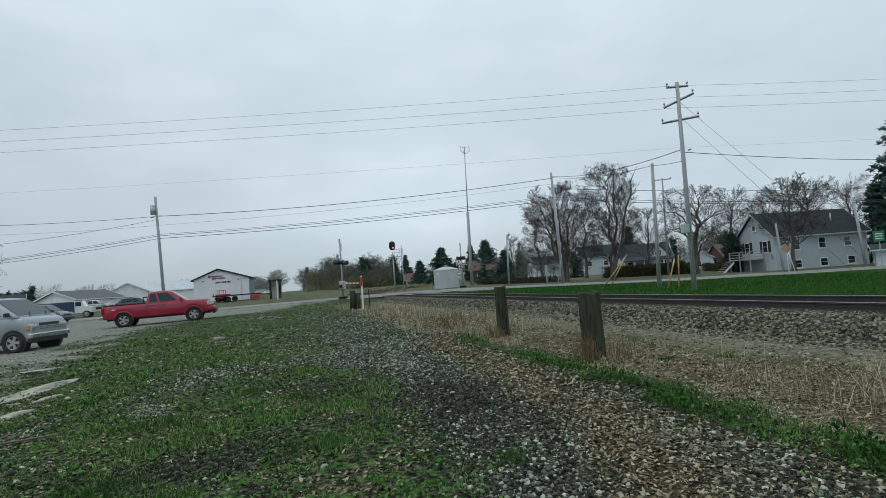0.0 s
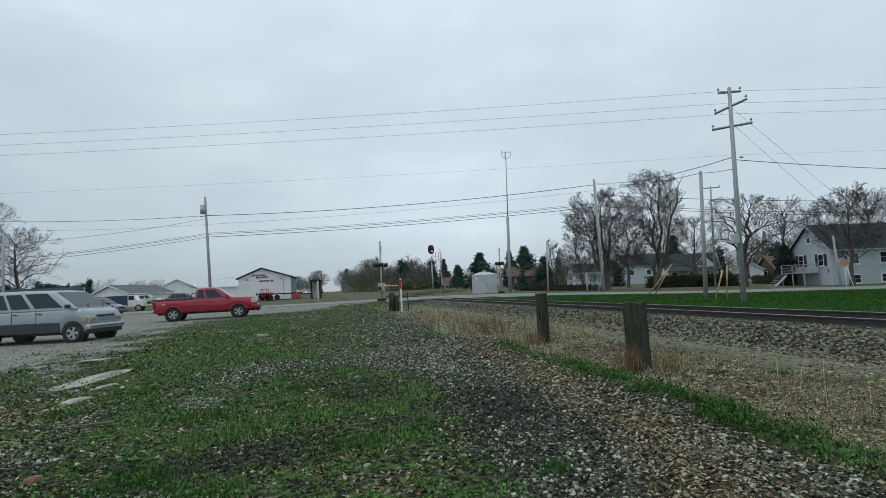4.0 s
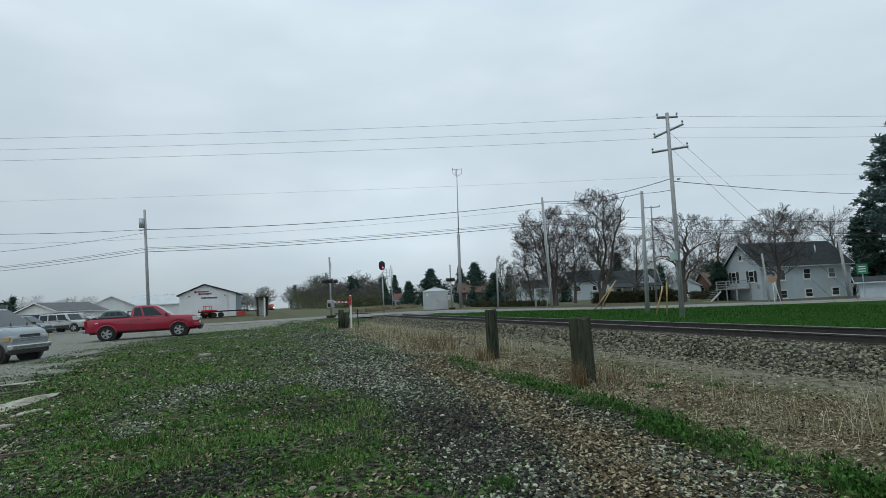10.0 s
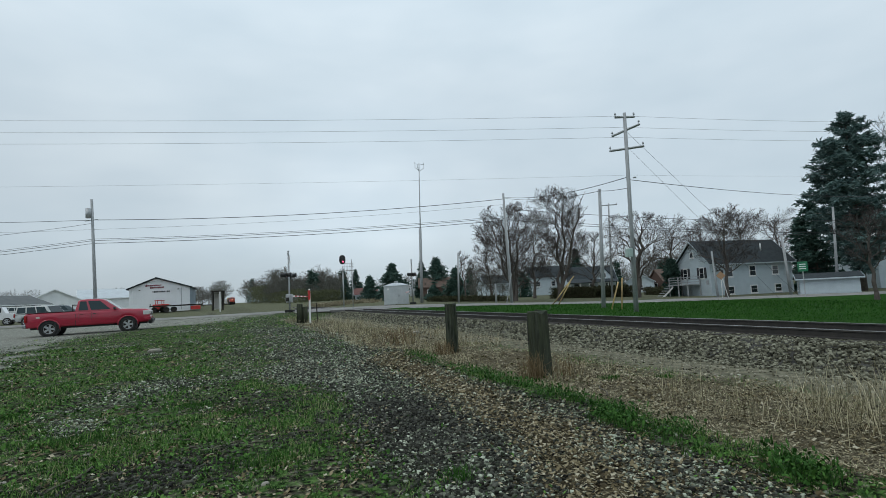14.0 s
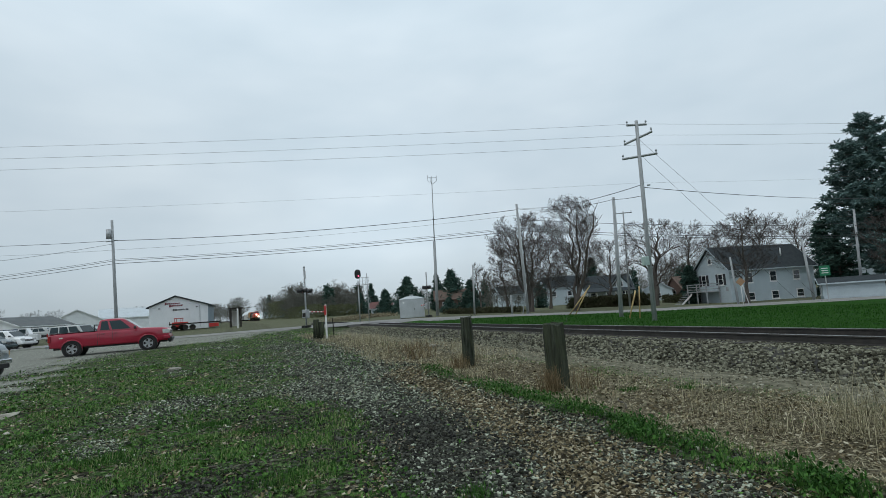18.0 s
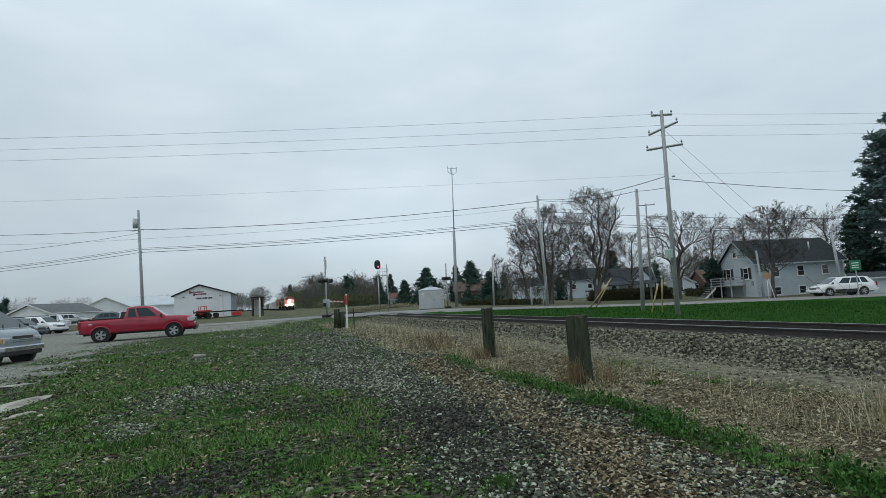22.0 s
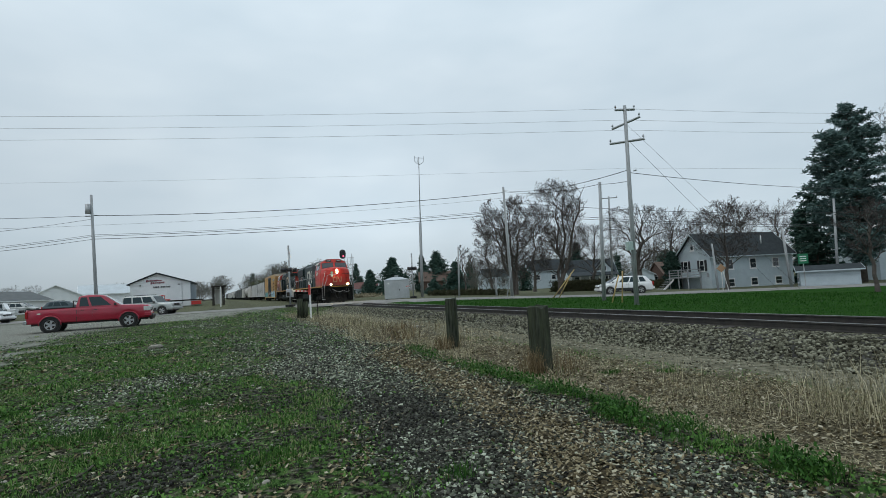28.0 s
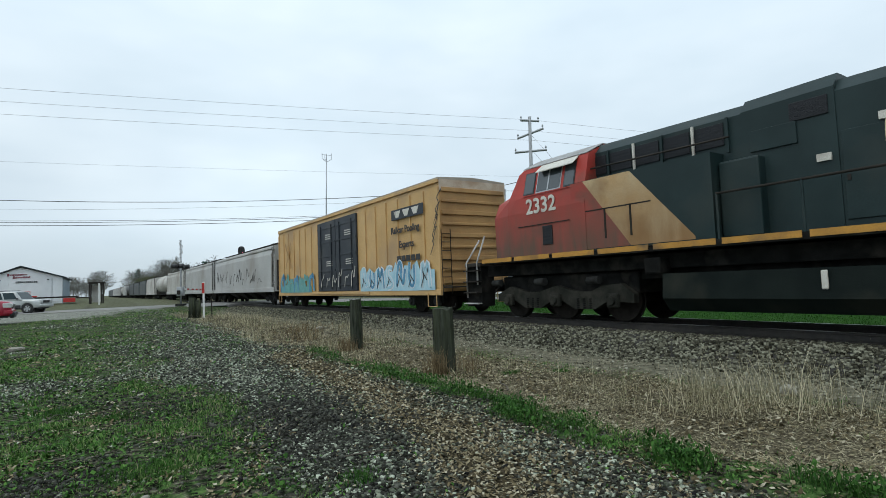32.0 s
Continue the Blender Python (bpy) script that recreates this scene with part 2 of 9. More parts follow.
def loft(bm, rings, close=True, caps=True, smooth=False):
    vs = [[bm.verts.new(p) for p in r] for r in rings]
    k = len(rings[0])
    fs = []
    for r, s in zip(vs, vs[1:]):
        for i in range(k if close else k - 1):
            f = bm.faces.new((r[i], r[(i + 1) % k], s[(i + 1) % k], s[i]))
            f.smooth = smooth
            fs.append(f)
    if caps and close:
        fs += [bm.faces.new(vs[0][::-1]), bm.faces.new(vs[-1])]
    bmesh.ops.recalc_face_normals(bm, faces=fs)
    return bm


def part(name, bm, material, parent=None, label=""):
    me = bpy.data.meshes.new(name)
    bm.to_mesh(me)
    bm.free()
    me.materials.append(material)
    ob = new(name, me)
    if parent:
        ob.parent = parent
    return tagged(ob, label) if label else ob


def B():
    return bmesh.new()


def thing(name, m=None, label="", category="", group="", kind=""):
    e = new(name)
    e.empty_display_size = 0.3
    if m is not None:
        e.matrix_world = m
    return tagged(e, label, category, group, kind)


def mesh_np(name, v, f, material, label="", category="", kind="", smooth=False):
    """One mesh out of arrays: vertices (n, 3), faces (m, 3) or (m, 4)."""
    me = bpy.data.meshes.new(name)
    k = f.shape[1]
    me.vertices.add(len(v))
    me.vertices.foreach_set("co", v.astype(np.float32).ravel())
    me.loops.add(f.size)
    me.loops.foreach_set("vertex_index", f.astype(np.int32).ravel())
    me.polygons.add(len(f))
    me.polygons.foreach_set("loop_start", np.arange(0, f.size, k, dtype=np.int32))
    me.polygons.foreach_set("loop_total", np.full(len(f), k, dtype=np.int32))
    if smooth:
        me.polygons.foreach_set("use_smooth", np.ones(len(f), dtype=bool))
    me.update(calc_edges=True)
    me.materials.append(material)
    return tagged(new(name, me), label, category, "", kind)


def text(name, words, size, m, material, parent, depth=0.004, align="CENTER", label="", bold=0.0):
    """Lettering as a flat mesh, in the parent's space, facing the pose's z."""
    c = bpy.data.curves.new(name, "FONT")
    c.body, c.size, c.align_x, c.align_y, c.extrude = words, size, align, "CENTER", depth
    tmp = bpy.data.objects.new("tmp", c)
    scene.collection.objects.link(tmp)
    dg = bpy.context.evaluated_depsgraph_get()
    me = bpy.data.meshes.new_from_object(tmp.evaluated_get(dg))
    bpy.data.objects.remove(tmp)
    me.materials.clear()
    me.materials.append(material)
    if bold:
        b = B()
        for k, (dx, dy) in enumerate(((0, 0), (-1, 0), (1, 0), (0, 1), (0, -1))):
            b.from_mesh(me)
            n = len(b.verts) // (k + 1)
            b.verts.ensure_lookup_table()
            for v in b.verts[k * n:]:
                v.co += Vector((dx * bold, dy * bold, k * 0.0012))
        b.to_mesh(me)
        b.free()
    ob = new(name, me)
    ob.parent = parent
    ob.matrix_local = m
    return tagged(ob, label) if label else ob


def at(az, d):
    """Plan position at an azimuth (degrees from the track's line, clockwise) and a distance from the bystander."""
    return d * math.sin(radians(az)), d * math.cos(radians(az))


# ---- lay of the land ----
def hash2(ix, iy, seed):
    h = (ix * 374761393 + iy * 668265263 + seed * 2147483 + 12345) & 0xFFFFFFFF
    h = ((h ^ (h >> 13)) * 1274126177) & 0xFFFFFFFF
    return ((h ^ (h >> 16)) & 0xFFFF) / 65535.0


def vnoise(x, y, cell, seed=1):
    """Value noise, 0 to 1, over arrays."""
    x, y = np.asarray(x, float) / cell, np.asarray(y, float) / cell
    ix, iy = np.floor(x).astype(np.int64), np.floor(y).astype(np.int64)
    fx, fy = x - ix, y - iy
    fx, fy = fx * fx * (3 - 2 * fx), fy * fy * (3 - 2 * fy)
    a, b = hash2(ix, iy, seed), hash2(ix + 1, iy, seed)
    c, d = hash2(ix, iy + 1, seed), hash2(ix + 1, iy + 1, seed)
    return (a * (1 - fx) + b * fx) * (1 - fy) + (c * (1 - fx) + d * fx) * fy


def smooth(a, b, x):
    t = np.clip((np.asarray(x, float) - a) / (b - a), 0, 1)
    return t * t * (3 - 2 * t)


RX, RY, RC, RS = 11.55, 51.0, 0.9119, -0.4104       # road crosses the track here, in this direction
TX, RAIL_Z = 11.55, 0.5


def road_uv(x, y):
    return (x - RX) * RC + (y - RY) * RS, -(x - RX) * RS + (y - RY) * RC


def road_z(u):
    return np.interp(u, [-200, -60, -32, -17, -8, -2.5, 2.5, 8, 16, 26, 42, 60, 120, 300],
                     [0.35, 0.37, 0.38, 0.37, 0.45, 0.5, 0.5, 0.38, 0.12, -0.22, -0.5, -0.7, -0.9, -0.9])


def gz(x, y):
    """Height of the ground."""
    x, y = np.asarray(x, float), np.asarray(y, float)
    u, v = road_uv(x, y)
    w = smooth(-46, -4, v)
    near = 0.02 + 0.06 * smooth(3, 9, -x) - 0.22 * smooth(13.5, 18, x) - 0.10 * smooth(14, 40, x)
    z = near * (1 - w) + road_z(u) * w
    off = np.abs(x - TX)
    bed = np.maximum(0.0, z - 0.10) * (1 - smooth(3.5, 9.0, off)) * smooth(3.6, 6.5, np.abs(v))
    z = z - bed
    z = z + 0.5 * smooth(6, 26, v) * smooth(4, 16, -u)
    far = smooth(150, 900, np.hypot(x, y))
    z = z * (1 - far) + 0.2 * far
    d = np.hypot(x, y)
    z = z + (1 - smooth(14, 40, d)) * ((vnoise(x, y, 1.6, 3) - 0.5) * 0.07 + (vnoise(x, y, 0.45, 4) - 0.5) * 0.03)
    z = z + 0.05 * np.exp(-((x - 4.3) / 0.3) ** 2) * (1 - smooth(11, 15, y))
    return z


def gh(x, y):
    return float(gz(np.array([x]), np.array([y]))[0])

# ---- materials ----
m_wood_pole = mat("weathered_pole", (0.27, 0.285, 0.29), (0.37, 0.385, 0.39), 3, 0.85, bump=0.4, fine=40, stretch=(6, 6, 0.5))
m_post = mat("grey_fence_wood", (0.060, 0.068, 0.050), (0.017, 0.020, 0.015), 5, 0.95, bump=0.9, fine=22, stretch=(3, 3, 0.35), dirt=(0.065, 0.075, 0.045), spec=0.1)
m_wire = mat("cable", (0.035, 0.037, 0.04), None, 3, 0.6)
m_rail = mat("rail_steel", (0.020, 0.018, 0.016), (0.036, 0.031, 0.026), 6, 0.7, 0.0, 0.3)
m_railtop = mat("polished_railhead", (0.26, 0.26, 0.25), (0.18, 0.17, 0.16), 9, 0.28, 1.0)
m_tie = mat("creosoted_tie", (0.018, 0.016, 0.013), (0.045, 0.039, 0.032), 5, 0.9, bump=0.6, fine=25, vary=0.3)
m_asphalt = mat("worn_asphalt", (0.21, 0.205, 0.195), (0.15, 0.148, 0.142), 0.7, 0.9, bump=0.25, fine=45, dirt=(0.27, 0.255, 0.235))
m_black = mat("black_enamel", (0.012, 0.012, 0.013), (0.02, 0.02, 0.02), 4, 0.45)
m_dark = mat("grimy_steel", (0.020, 0.018, 0.016), (0.042, 0.037, 0.031), 3, 0.8, 0.2, 0.3, dirt=(0.045, 0.04, 0.034), spec=0.2)
m_galv = mat("galvanised_steel", (0.42, 0.44, 0.45), (0.34, 0.35, 0.36), 3, 0.5, 0.4, 0.1)
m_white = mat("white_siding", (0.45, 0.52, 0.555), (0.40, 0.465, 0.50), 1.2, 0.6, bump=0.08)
m_whitep = mat("white_paint", (0.78, 0.78, 0.76), (0.70, 0.70, 0.68), 4, 0.55, dirt=(0.45, 0.42, 0.37), dirt_amount=0.1)
m_redp = mat("red_reflective", (0.55, 0.035, 0.03), (0.42, 0.03, 0.025), 5, 0.5)
m_shingle = mat("dark_shingles", (0.016, 0.024, 0.028), (0.028, 0.036, 0.040), 2.5, 0.9, bump=0.5, fine=14)
m_brownroof = mat("brown_shingles", (0.085, 0.058, 0.045), (0.13, 0.09, 0.07), 2.5, 0.9, bump=0.5, fine=14)
m_glass = glass_mat("dark_glass")
m_rubber = mat("tyre_rubber", (0.016, 0.016, 0.016), (0.03, 0.029, 0.027), 6, 0.85, bump=0.2)
m_yellow = mat("weathered_yellow", (0.55, 0.40, 0.17), (0.46, 0.33, 0.13), 3, 0.6, dirt=(0.10, 0.065, 0.03))

# ---- ground: one sheet to the horizon ----
def axis(lo, hi, step, out, grow=1.16):
    a = list(np.arange(lo, hi + 1e-6, step))
    s, p = step, a[0]
    left = []
    while p > -out:
        s *= grow
        p -= s
        left.append(p)
    s, p = step, a[-1]
    while p < out:
        s *= grow
        p += s
        a.append(p)
    return np.array(left[::-1] + a)


def zones(x, y):
    """How much of each cover lies at a place: grass, gravel, dark, straw, leaf, lot, lawn, drive."""
    x, y = np.asarray(x, float), np.asarray(y, float)
    n1, n2, n3 = vnoise(x, y, 2.3, 11), vnoise(x, y, 0.8, 12), vnoise(x, y, 5.0, 13)
    jig = (n1 - 0.5) * 1.1 + (n2 - 0.5) * 0.5
    u, v = road_uv(x, y)
    xl = x + jig
    left = np.interp(y, [0, 5, 7, 9, 14, 24, 34], [0.9, 1.1, 1.3, 1.2, 1.5, 1.2, 1.6])
    right = np.interp(y, [0, 12.3, 20, 30], [4.1, 4.3, 4.6, 4.8])
    edge = np.interp(y, [6, 10, 12, 14, 17, 20, 24, 30, 33, 35, 36.5, 38, 46], [-5.4, -6.0, -6.3, -6.3, -6.4, -6.5, -6.7, -6.8, -6.4, -4.7, -2.6, 0.4, 3.4])
    gravel = smooth(-0.35, 0.35, xl - left) * smooth(-0.3, 0.3, right - x - jig * 0.5)
    gravel = gravel * (1 - 0.25 * smooth(11, 20, y)) * (1 - 0.75 * smooth(24, 30, y))
    gravel = np.maximum(gravel, 0.6 * smooth(0.60, 0.78, n1 * 0.55 + n2 * 0.45) * (x < 3))
    gravel = np.maximum(gravel, 0.40 * np.exp(-(((x - edge - 0.3) / 0.9) ** 2)) * smooth(6, 9, y) * (1 - smooth(36, 38, y)))
    gravel = np.maximum(gravel, np.exp(-(((x + 0.9) / 0.9) ** 2 + ((y - 11.8) / 1.3) ** 2)))
    gravel = np.maximum(gravel, 0.6 * np.exp(-(((x - 0.9) / 0.8) ** 2 + ((y - 17) / 3.5) ** 2)))
    dark = np.exp(-(((x - 2.05 - (y - 6.2) * 0.10 + jig * 0.5) / 0.88) ** 2 + ((y - 6.75 - jig * 0.8) / 1.65) ** 2))
    dark = np.maximum(dark, 0.75 * np.exp(-(((x + 0.9 + jig) / 0.8) ** 2 + ((y - 5.7) / 0.6) ** 2)))
    dark = np.maximum(dark, 0.6 * np.exp(-(((x - 0.7 + jig) / 0.7) ** 2 + ((y - 8.2) / 1.3) ** 2)))
    line = np.interp(y, [0, 3, 3.5, 4, 5, 6, 8, 12, 16], [2.4, 2.5, 2.65, 2.8, 3.05, 3.15, 3.5, 3.9, 4.1])
    leaf = np.exp(-((x - line + jig * 0.5) / 0.42) ** 2) * smooth(1.0, 3.0, 15 - y) + 0.22 * smooth(-0.2, 0.25, 4.3 - x) * smooth(-0.2, 0.2, x - line)
    leaf = np.maximum(leaf, 0.75 * np.exp(-(((x + 4.4 + jig * 0.5) / 0.9) ** 2 + ((y - 8.6 + jig) / 1.7) ** 2)))
    straw = smooth(-0.15, 0.35, x - 4.5 + jig * 0.15) * smooth(-0.6, 0.7, 7.0 - x - jig)
    straw = np.maximum(straw, smooth(-0.3, 0.3, x - 4.0 + jig * 0.3) * smooth(12, 15, y) * smooth(-0.6, 0.6, 8.4 - x))
    straw = straw * (1 - smooth(34, 40, y))
    drive = smooth(-0.6, 0.7, x + jig - 7.0) * smooth(-0.4, 0.4, 10.0 - x) * (1 - smooth(40, 46, y))
    strip = np.exp(-((x - np.interp(y, [1, 4, 5.5, 7, 8.4, 12], [4.15, 4.2, 4.25, 4.36, 4.34, 4.56]) - (n2 - 0.5) * 0.25) / 0.22) ** 2) * (1 - smooth(11.5, 14, y))
    fray = (vnoise(x, y, 0.6, 14) - 0.5) * 2.2 + (vnoise(x, y, 0.22, 15) - 0.5) * 1.0
    lot = smooth(-1.3, 1.1, edge - x + jig * 0.8 + 1.5 * fray * smooth(4, 12, y))
    lot = np.where(y < 6, smooth(-0.6, 0.6, -5.4 - x + jig), lot) * smooth(3.0, 4.2, np.abs(v)) * (1 - smooth(-3.8, -3.0, v))
    lawn = smooth(13.6, 15.0, x) * 1.0
    beyond = smooth(3.0, 5.0, v)
    lawn = lawn * (1 - beyond)
    field = beyond
    return dict(gravel=np.clip(gravel * (1 - lot) * (1 - strip), 0, 1), dark=dark, leaf=np.clip(leaf * (1 - strip), 0, 1),
                straw=np.clip(straw * (1 - strip), 0, 1), drive=drive, strip=strip, lot=lot, lawn=lawn, field=field, n1=n1, n2=n2, n3=n3)


def ground_material():
    m = bpy.data.materials.new("mixed_ground")
    m.use_nodes = True
    n, l = m.node_tree.nodes, m.node_tree.links
    b = n["Principled BSDF"]
    b.inputs["Roughness"].default_value = 0.95
    b.inputs["Specular IOR Level"].default_value = 0.03
    geo = n.new("ShaderNodeNewGeometry")

    def noise_tex(scale, detail=5):
        t = n.new("ShaderNodeTexNoise")
        t.inputs["Scale"].default_value, t.inputs["Detail"].default_value = scale, detail
        l.new(geo.outputs["Position"], t.inputs["Vector"])
        return t.outputs["Fac"]

    def ramp(src, *stops):
        r = n.new("ShaderNodeValToRGB")
        for k, (p, c) in enumerate(stops):
            e = r.color_ramp.elements[k] if k < 2 else r.color_ramp.elements.new(p)
            e.position, e.color = p, (*c, 1)
        l.new(src, r.inputs[0])
        return r.outputs[0]

    def attr(name):
        a = n.new("ShaderNodeAttribute")
        a.attribute_name = name
        return a.outputs["Fac"]

    def mix(fac, a, c):
        x = n.new("ShaderNodeMix")
        x.data_type = "RGBA"
        l.new(fac, x.inputs["Factor"])
        l.new(a, x.inputs["A"])
        l.new(c, x.inputs["B"])
        return x.outputs["Result"]

    fine, mid, big = noise_tex(38, 6), noise_tex(7, 6), noise_tex(1.1, 4)
    clods = noise_tex(15, 5)
    # Near-black lows of grass and gravel put shade between blades and stones into the colour.
    grass = mix(ramp(mid, (0.44, (0, 0, 0)), (0.54, (1, 1, 1))),
                ramp(clods, (0.36, (0.007, 0.016, 0.005)), (0.50, (0.044, 0.092, 0.024)), (0.64, (0.095, 0.165, 0.050))),
                ramp(clods, (0.36, (0.006, 0.006, 0.004)), (0.50, (0.042, 0.041, 0.028)), (0.62, (0.130, 0.124, 0.088)), (0.72, (0.26, 0.25, 0.195))))
    stone = n.new("ShaderNodeTexVoronoi")
    stone.inputs["Scale"].default_value = 26
    l.new(geo.outputs["Position"], stone.inputs["Vector"])
    sepc = n.new("ShaderNodeSeparateColor")
    l.new(stone.outputs["Color"], sepc.inputs[0])
    gravel = ramp(sepc.outputs[0], (0.0, (0.006, 0.0062, 0.005)), (0.6, (0.034, 0.035, 0.029)), (1.0, (0.16, 0.163, 0.140)))
    straw = ramp(fine, (0.32, (0.022, 0.019, 0.012)), (0.52, (0.085, 0.073, 0.047)), (0.70, (0.21, 0.185, 0.125)))
    leaf = ramp(fine, (0.3, (0.030, 0.026, 0.016)), (0.72, (0.12, 0.098, 0.062)))
    lot = mix(ramp(fine, (0.40, (0, 0, 0)), (0.60, (1, 1, 1))), ramp(mid, (0.32, (0.11, 0.112, 0.092)), (0.52, (0.20, 0.204, 0.175)), (0.7, (0.27, 0.272, 0.235))),
              ramp(sepc.outputs[0], (0.0, (0.13, 0.134, 0.114)), (0.7, (0.26, 0.266, 0.232)), (1.0, (0.42, 0.425, 0.38))))
    lawn = ramp(big, (0.3, (0.013, 0.048, 0.007)), (0.7, (0.025, 0.074, 0.011)))
    drive = ramp(mid, (0.3, (0.080, 0.078, 0.054)), (0.5, (0.150, 0.142, 0.102)), (0.7, (0.235, 0.222, 0.165)))
    soil = ramp(fine, (0.3, (0.004, 0.004, 0.003)), (0.55, (0.013, 0.013, 0.010)), (0.8, (0.045, 0.044, 0.034)))
    col = grass
    field = ramp(mid, (0.3, (0.070, 0.082, 0.042)), (0.5, (0.115, 0.120, 0.075)), (0.7, (0.165, 0.160, 0.115)))
    for name, c in (("field", field), ("lawn", lawn), ("gravel", gravel), ("leaf", leaf), ("straw", straw), ("drive", drive), ("lot", lot), ("dark", soil)):
        col = mix(attr(name), col, c)
    l.new(col, b.inputs["Base Color"])
    bp = n.new("ShaderNodeBump")
    bp.inputs["Strength"].default_value, bp.inputs["Distance"].default_value = 0.9, 0.05
    l.new(clods, bp.inputs["Height"])
    l.new(bp.outputs[0], b.inputs["Normal"])
    return m


def build_ground():
    xs, ys = axis(-9, 11, 0.16, 3500), axis(1.5, 20, 0.16, 3500)
    gx, gy = np.meshgrid(xs, ys)
    x, y = gx.ravel(), gy.ravel()
    v = np.stack([x, y, gz(x, y)], 1)
    nx, ny = len(xs), len(ys)
    i = np.arange(nx * ny).reshape(ny, nx)
    f = np.stack([i[:-1, :-1].ravel(), i[:-1, 1:].ravel(), i[1:, 1:].ravel(), i[1:, :-1].ravel()], 1)
    ob = mesh_np("ground", v, f, ground_material(), "patchy spring grass, gravel and dry straw ground", "ground", "structure", True)
    zs = zones(x, y)
    for k in ("gravel", "dark", "leaf", "straw", "drive", "lot", "lawn", "field"):
        a = ob.data.attributes.new(k, "FLOAT", "POINT")
        a.data.foreach_set("value", zs[k].astype(np.float32))


build_ground()


# ---- road over the crossing ----
def build_road():
    us = np.concatenate([np.arange(-420, -40, 8.0), np.arange(-40, 70, 1.0), np.arange(70, 400, 8.0)])
    prof = [(-4.6, -0.10), (-3.7, -0.01), (-3.4, 0.035), (0, 0.07), (3.4, 0.035), (3.7, -0.01), (4.6, -0.10)]
    v = []
    for u in us:
        for w, dz in prof:
            v.append((RX + u * RC - w * RS, RY + u * RS + w * RC, float(road_z(u)) + dz + 0.01))
    k = len(prof)
    f = [(i * k + j, i * k + j + 1, (i + 1) * k + j + 1, (i + 1) * k + j) for i in range(len(us) - 1) for j in range(k - 1)]
    mesh_np("road", np.array(v), np.array(f), m_asphalt, "pale worn asphalt road with gravel shoulders", "road", "structure", True)


build_road()


# ---- railway: ballast, ties, rails ----
def build_track():
    ys = np.concatenate([np.arange(-400, -20, 8.0), np.arange(-20, 70, 0.35), np.arange(70, 1600, 8.0)])
    prof = [(-3.3, -0.25), (-2.45, 0.02), (-1.95, 0.18), (-1.55, 0.30), (0, 0.30), (1.55, 0.30), (2.1, 0.10), (3.2, -0.3)]
    v = []
    for y in ys:
        for w, z in prof:
            j = 0.05 * (float(hash2(np.int64(int(y * 10)), np.int64(int(w * 10)), 5)) - 0.5)
            v.append((TX + w, y, z + j))
    k = len(prof)
    f = [(i * k + j, i * k + j + 1, (i + 1) * k + j + 1, (i + 1) * k + j) for i in range(len(ys) - 1) for j in range(k - 1)]
    # Bed colour is near black to stand for shade in the stones' gaps.
    m_ballast = mat("ballast_bed", (0.016, 0.015, 0.012), (0.045, 0.042, 0.035), 5, 0.95, bump=0.8, fine=20, gen="Object")
    mesh_np("ballast", np.array(v), np.array(f), m_ballast, "grey crushed stone ballast under the track", "ballast", "structure", True)
    track = thing("railway_track", pose(TX, 0, 0), "single railway track, steel rails on dark wooden ties", "railway track", kind="structure")
    for s in (-1, 1):
        x = s * 0.7525
        b = B()
        prism(b, [(x - 0.07, 0.33), (x + 0.07, 0.33), (x + 0.07, 0.342), (x + 0.012, 0.36), (x + 0.012, 0.455), (x + 0.034, 0.465),
                  (x + 0.034, 0.492), (x - 0.034, 0.492), (x - 0.034, 0.465), (x - 0.012, 0.455), (x - 0.012, 0.36), (x - 0.07, 0.342)], "y", -400, 1600)
        rail = part("rail", b, m_rail, track, "rust-brown steel rail")
        b = B()
        prism(b, [(x - 0.03, 0.493), (x + 0.03, 0.493), (x + 0.024, 0.5), (x - 0.024, 0.5)], "y", -400, 1600)
        part("railhead", b, m_railtop, rail, "bright worn running surface")
    b = box(B(), 0, 0, 0, 2.6, 0.23, 0.18, 0.012)
    first = part("tie", b, m_tie, track)
    rnd = random.Random(4)
    pos = [y for y in np.arange(-12, 48.5, 0.51)]
    first.matrix_local = pose(0, pos[0], 0.243)
    for y in pos[1:]:
        o = new("tie", first.data)
        o.parent = track
        o.matrix_local = pose(rnd.uniform(-0.04, 0.04), y, 0.243 + rnd.uniform(-0.012, 0.012), 0, 0, rnd.uniform(-1.2, 1.2))
    b = B()
    for y in np.arange(54.5, 260, 0.51):
        box(b, 0, y, 0.243, 2.6, 0.23, 0.18)
    far_ties = part("far_ties", b, m_tie, track)
    tagged(far_ties, kind="stuff")
    # crossing panels between and beside the rails
    m_panel = mat("crossing_panel", (0.17, 0.165, 0.155), (0.12, 0.118, 0.11), 2, 0.9, bump=0.3)
    for x, w in ((0, 1.30), (-1.35, 1.02), (1.35, 1.02)):
        b = box(B(), x, RY, 0.40, w, 9.2, 0.2, 0.01)
        part("crossing_panel", b, m_panel, track, "worn concrete crossing panel")


build_track()

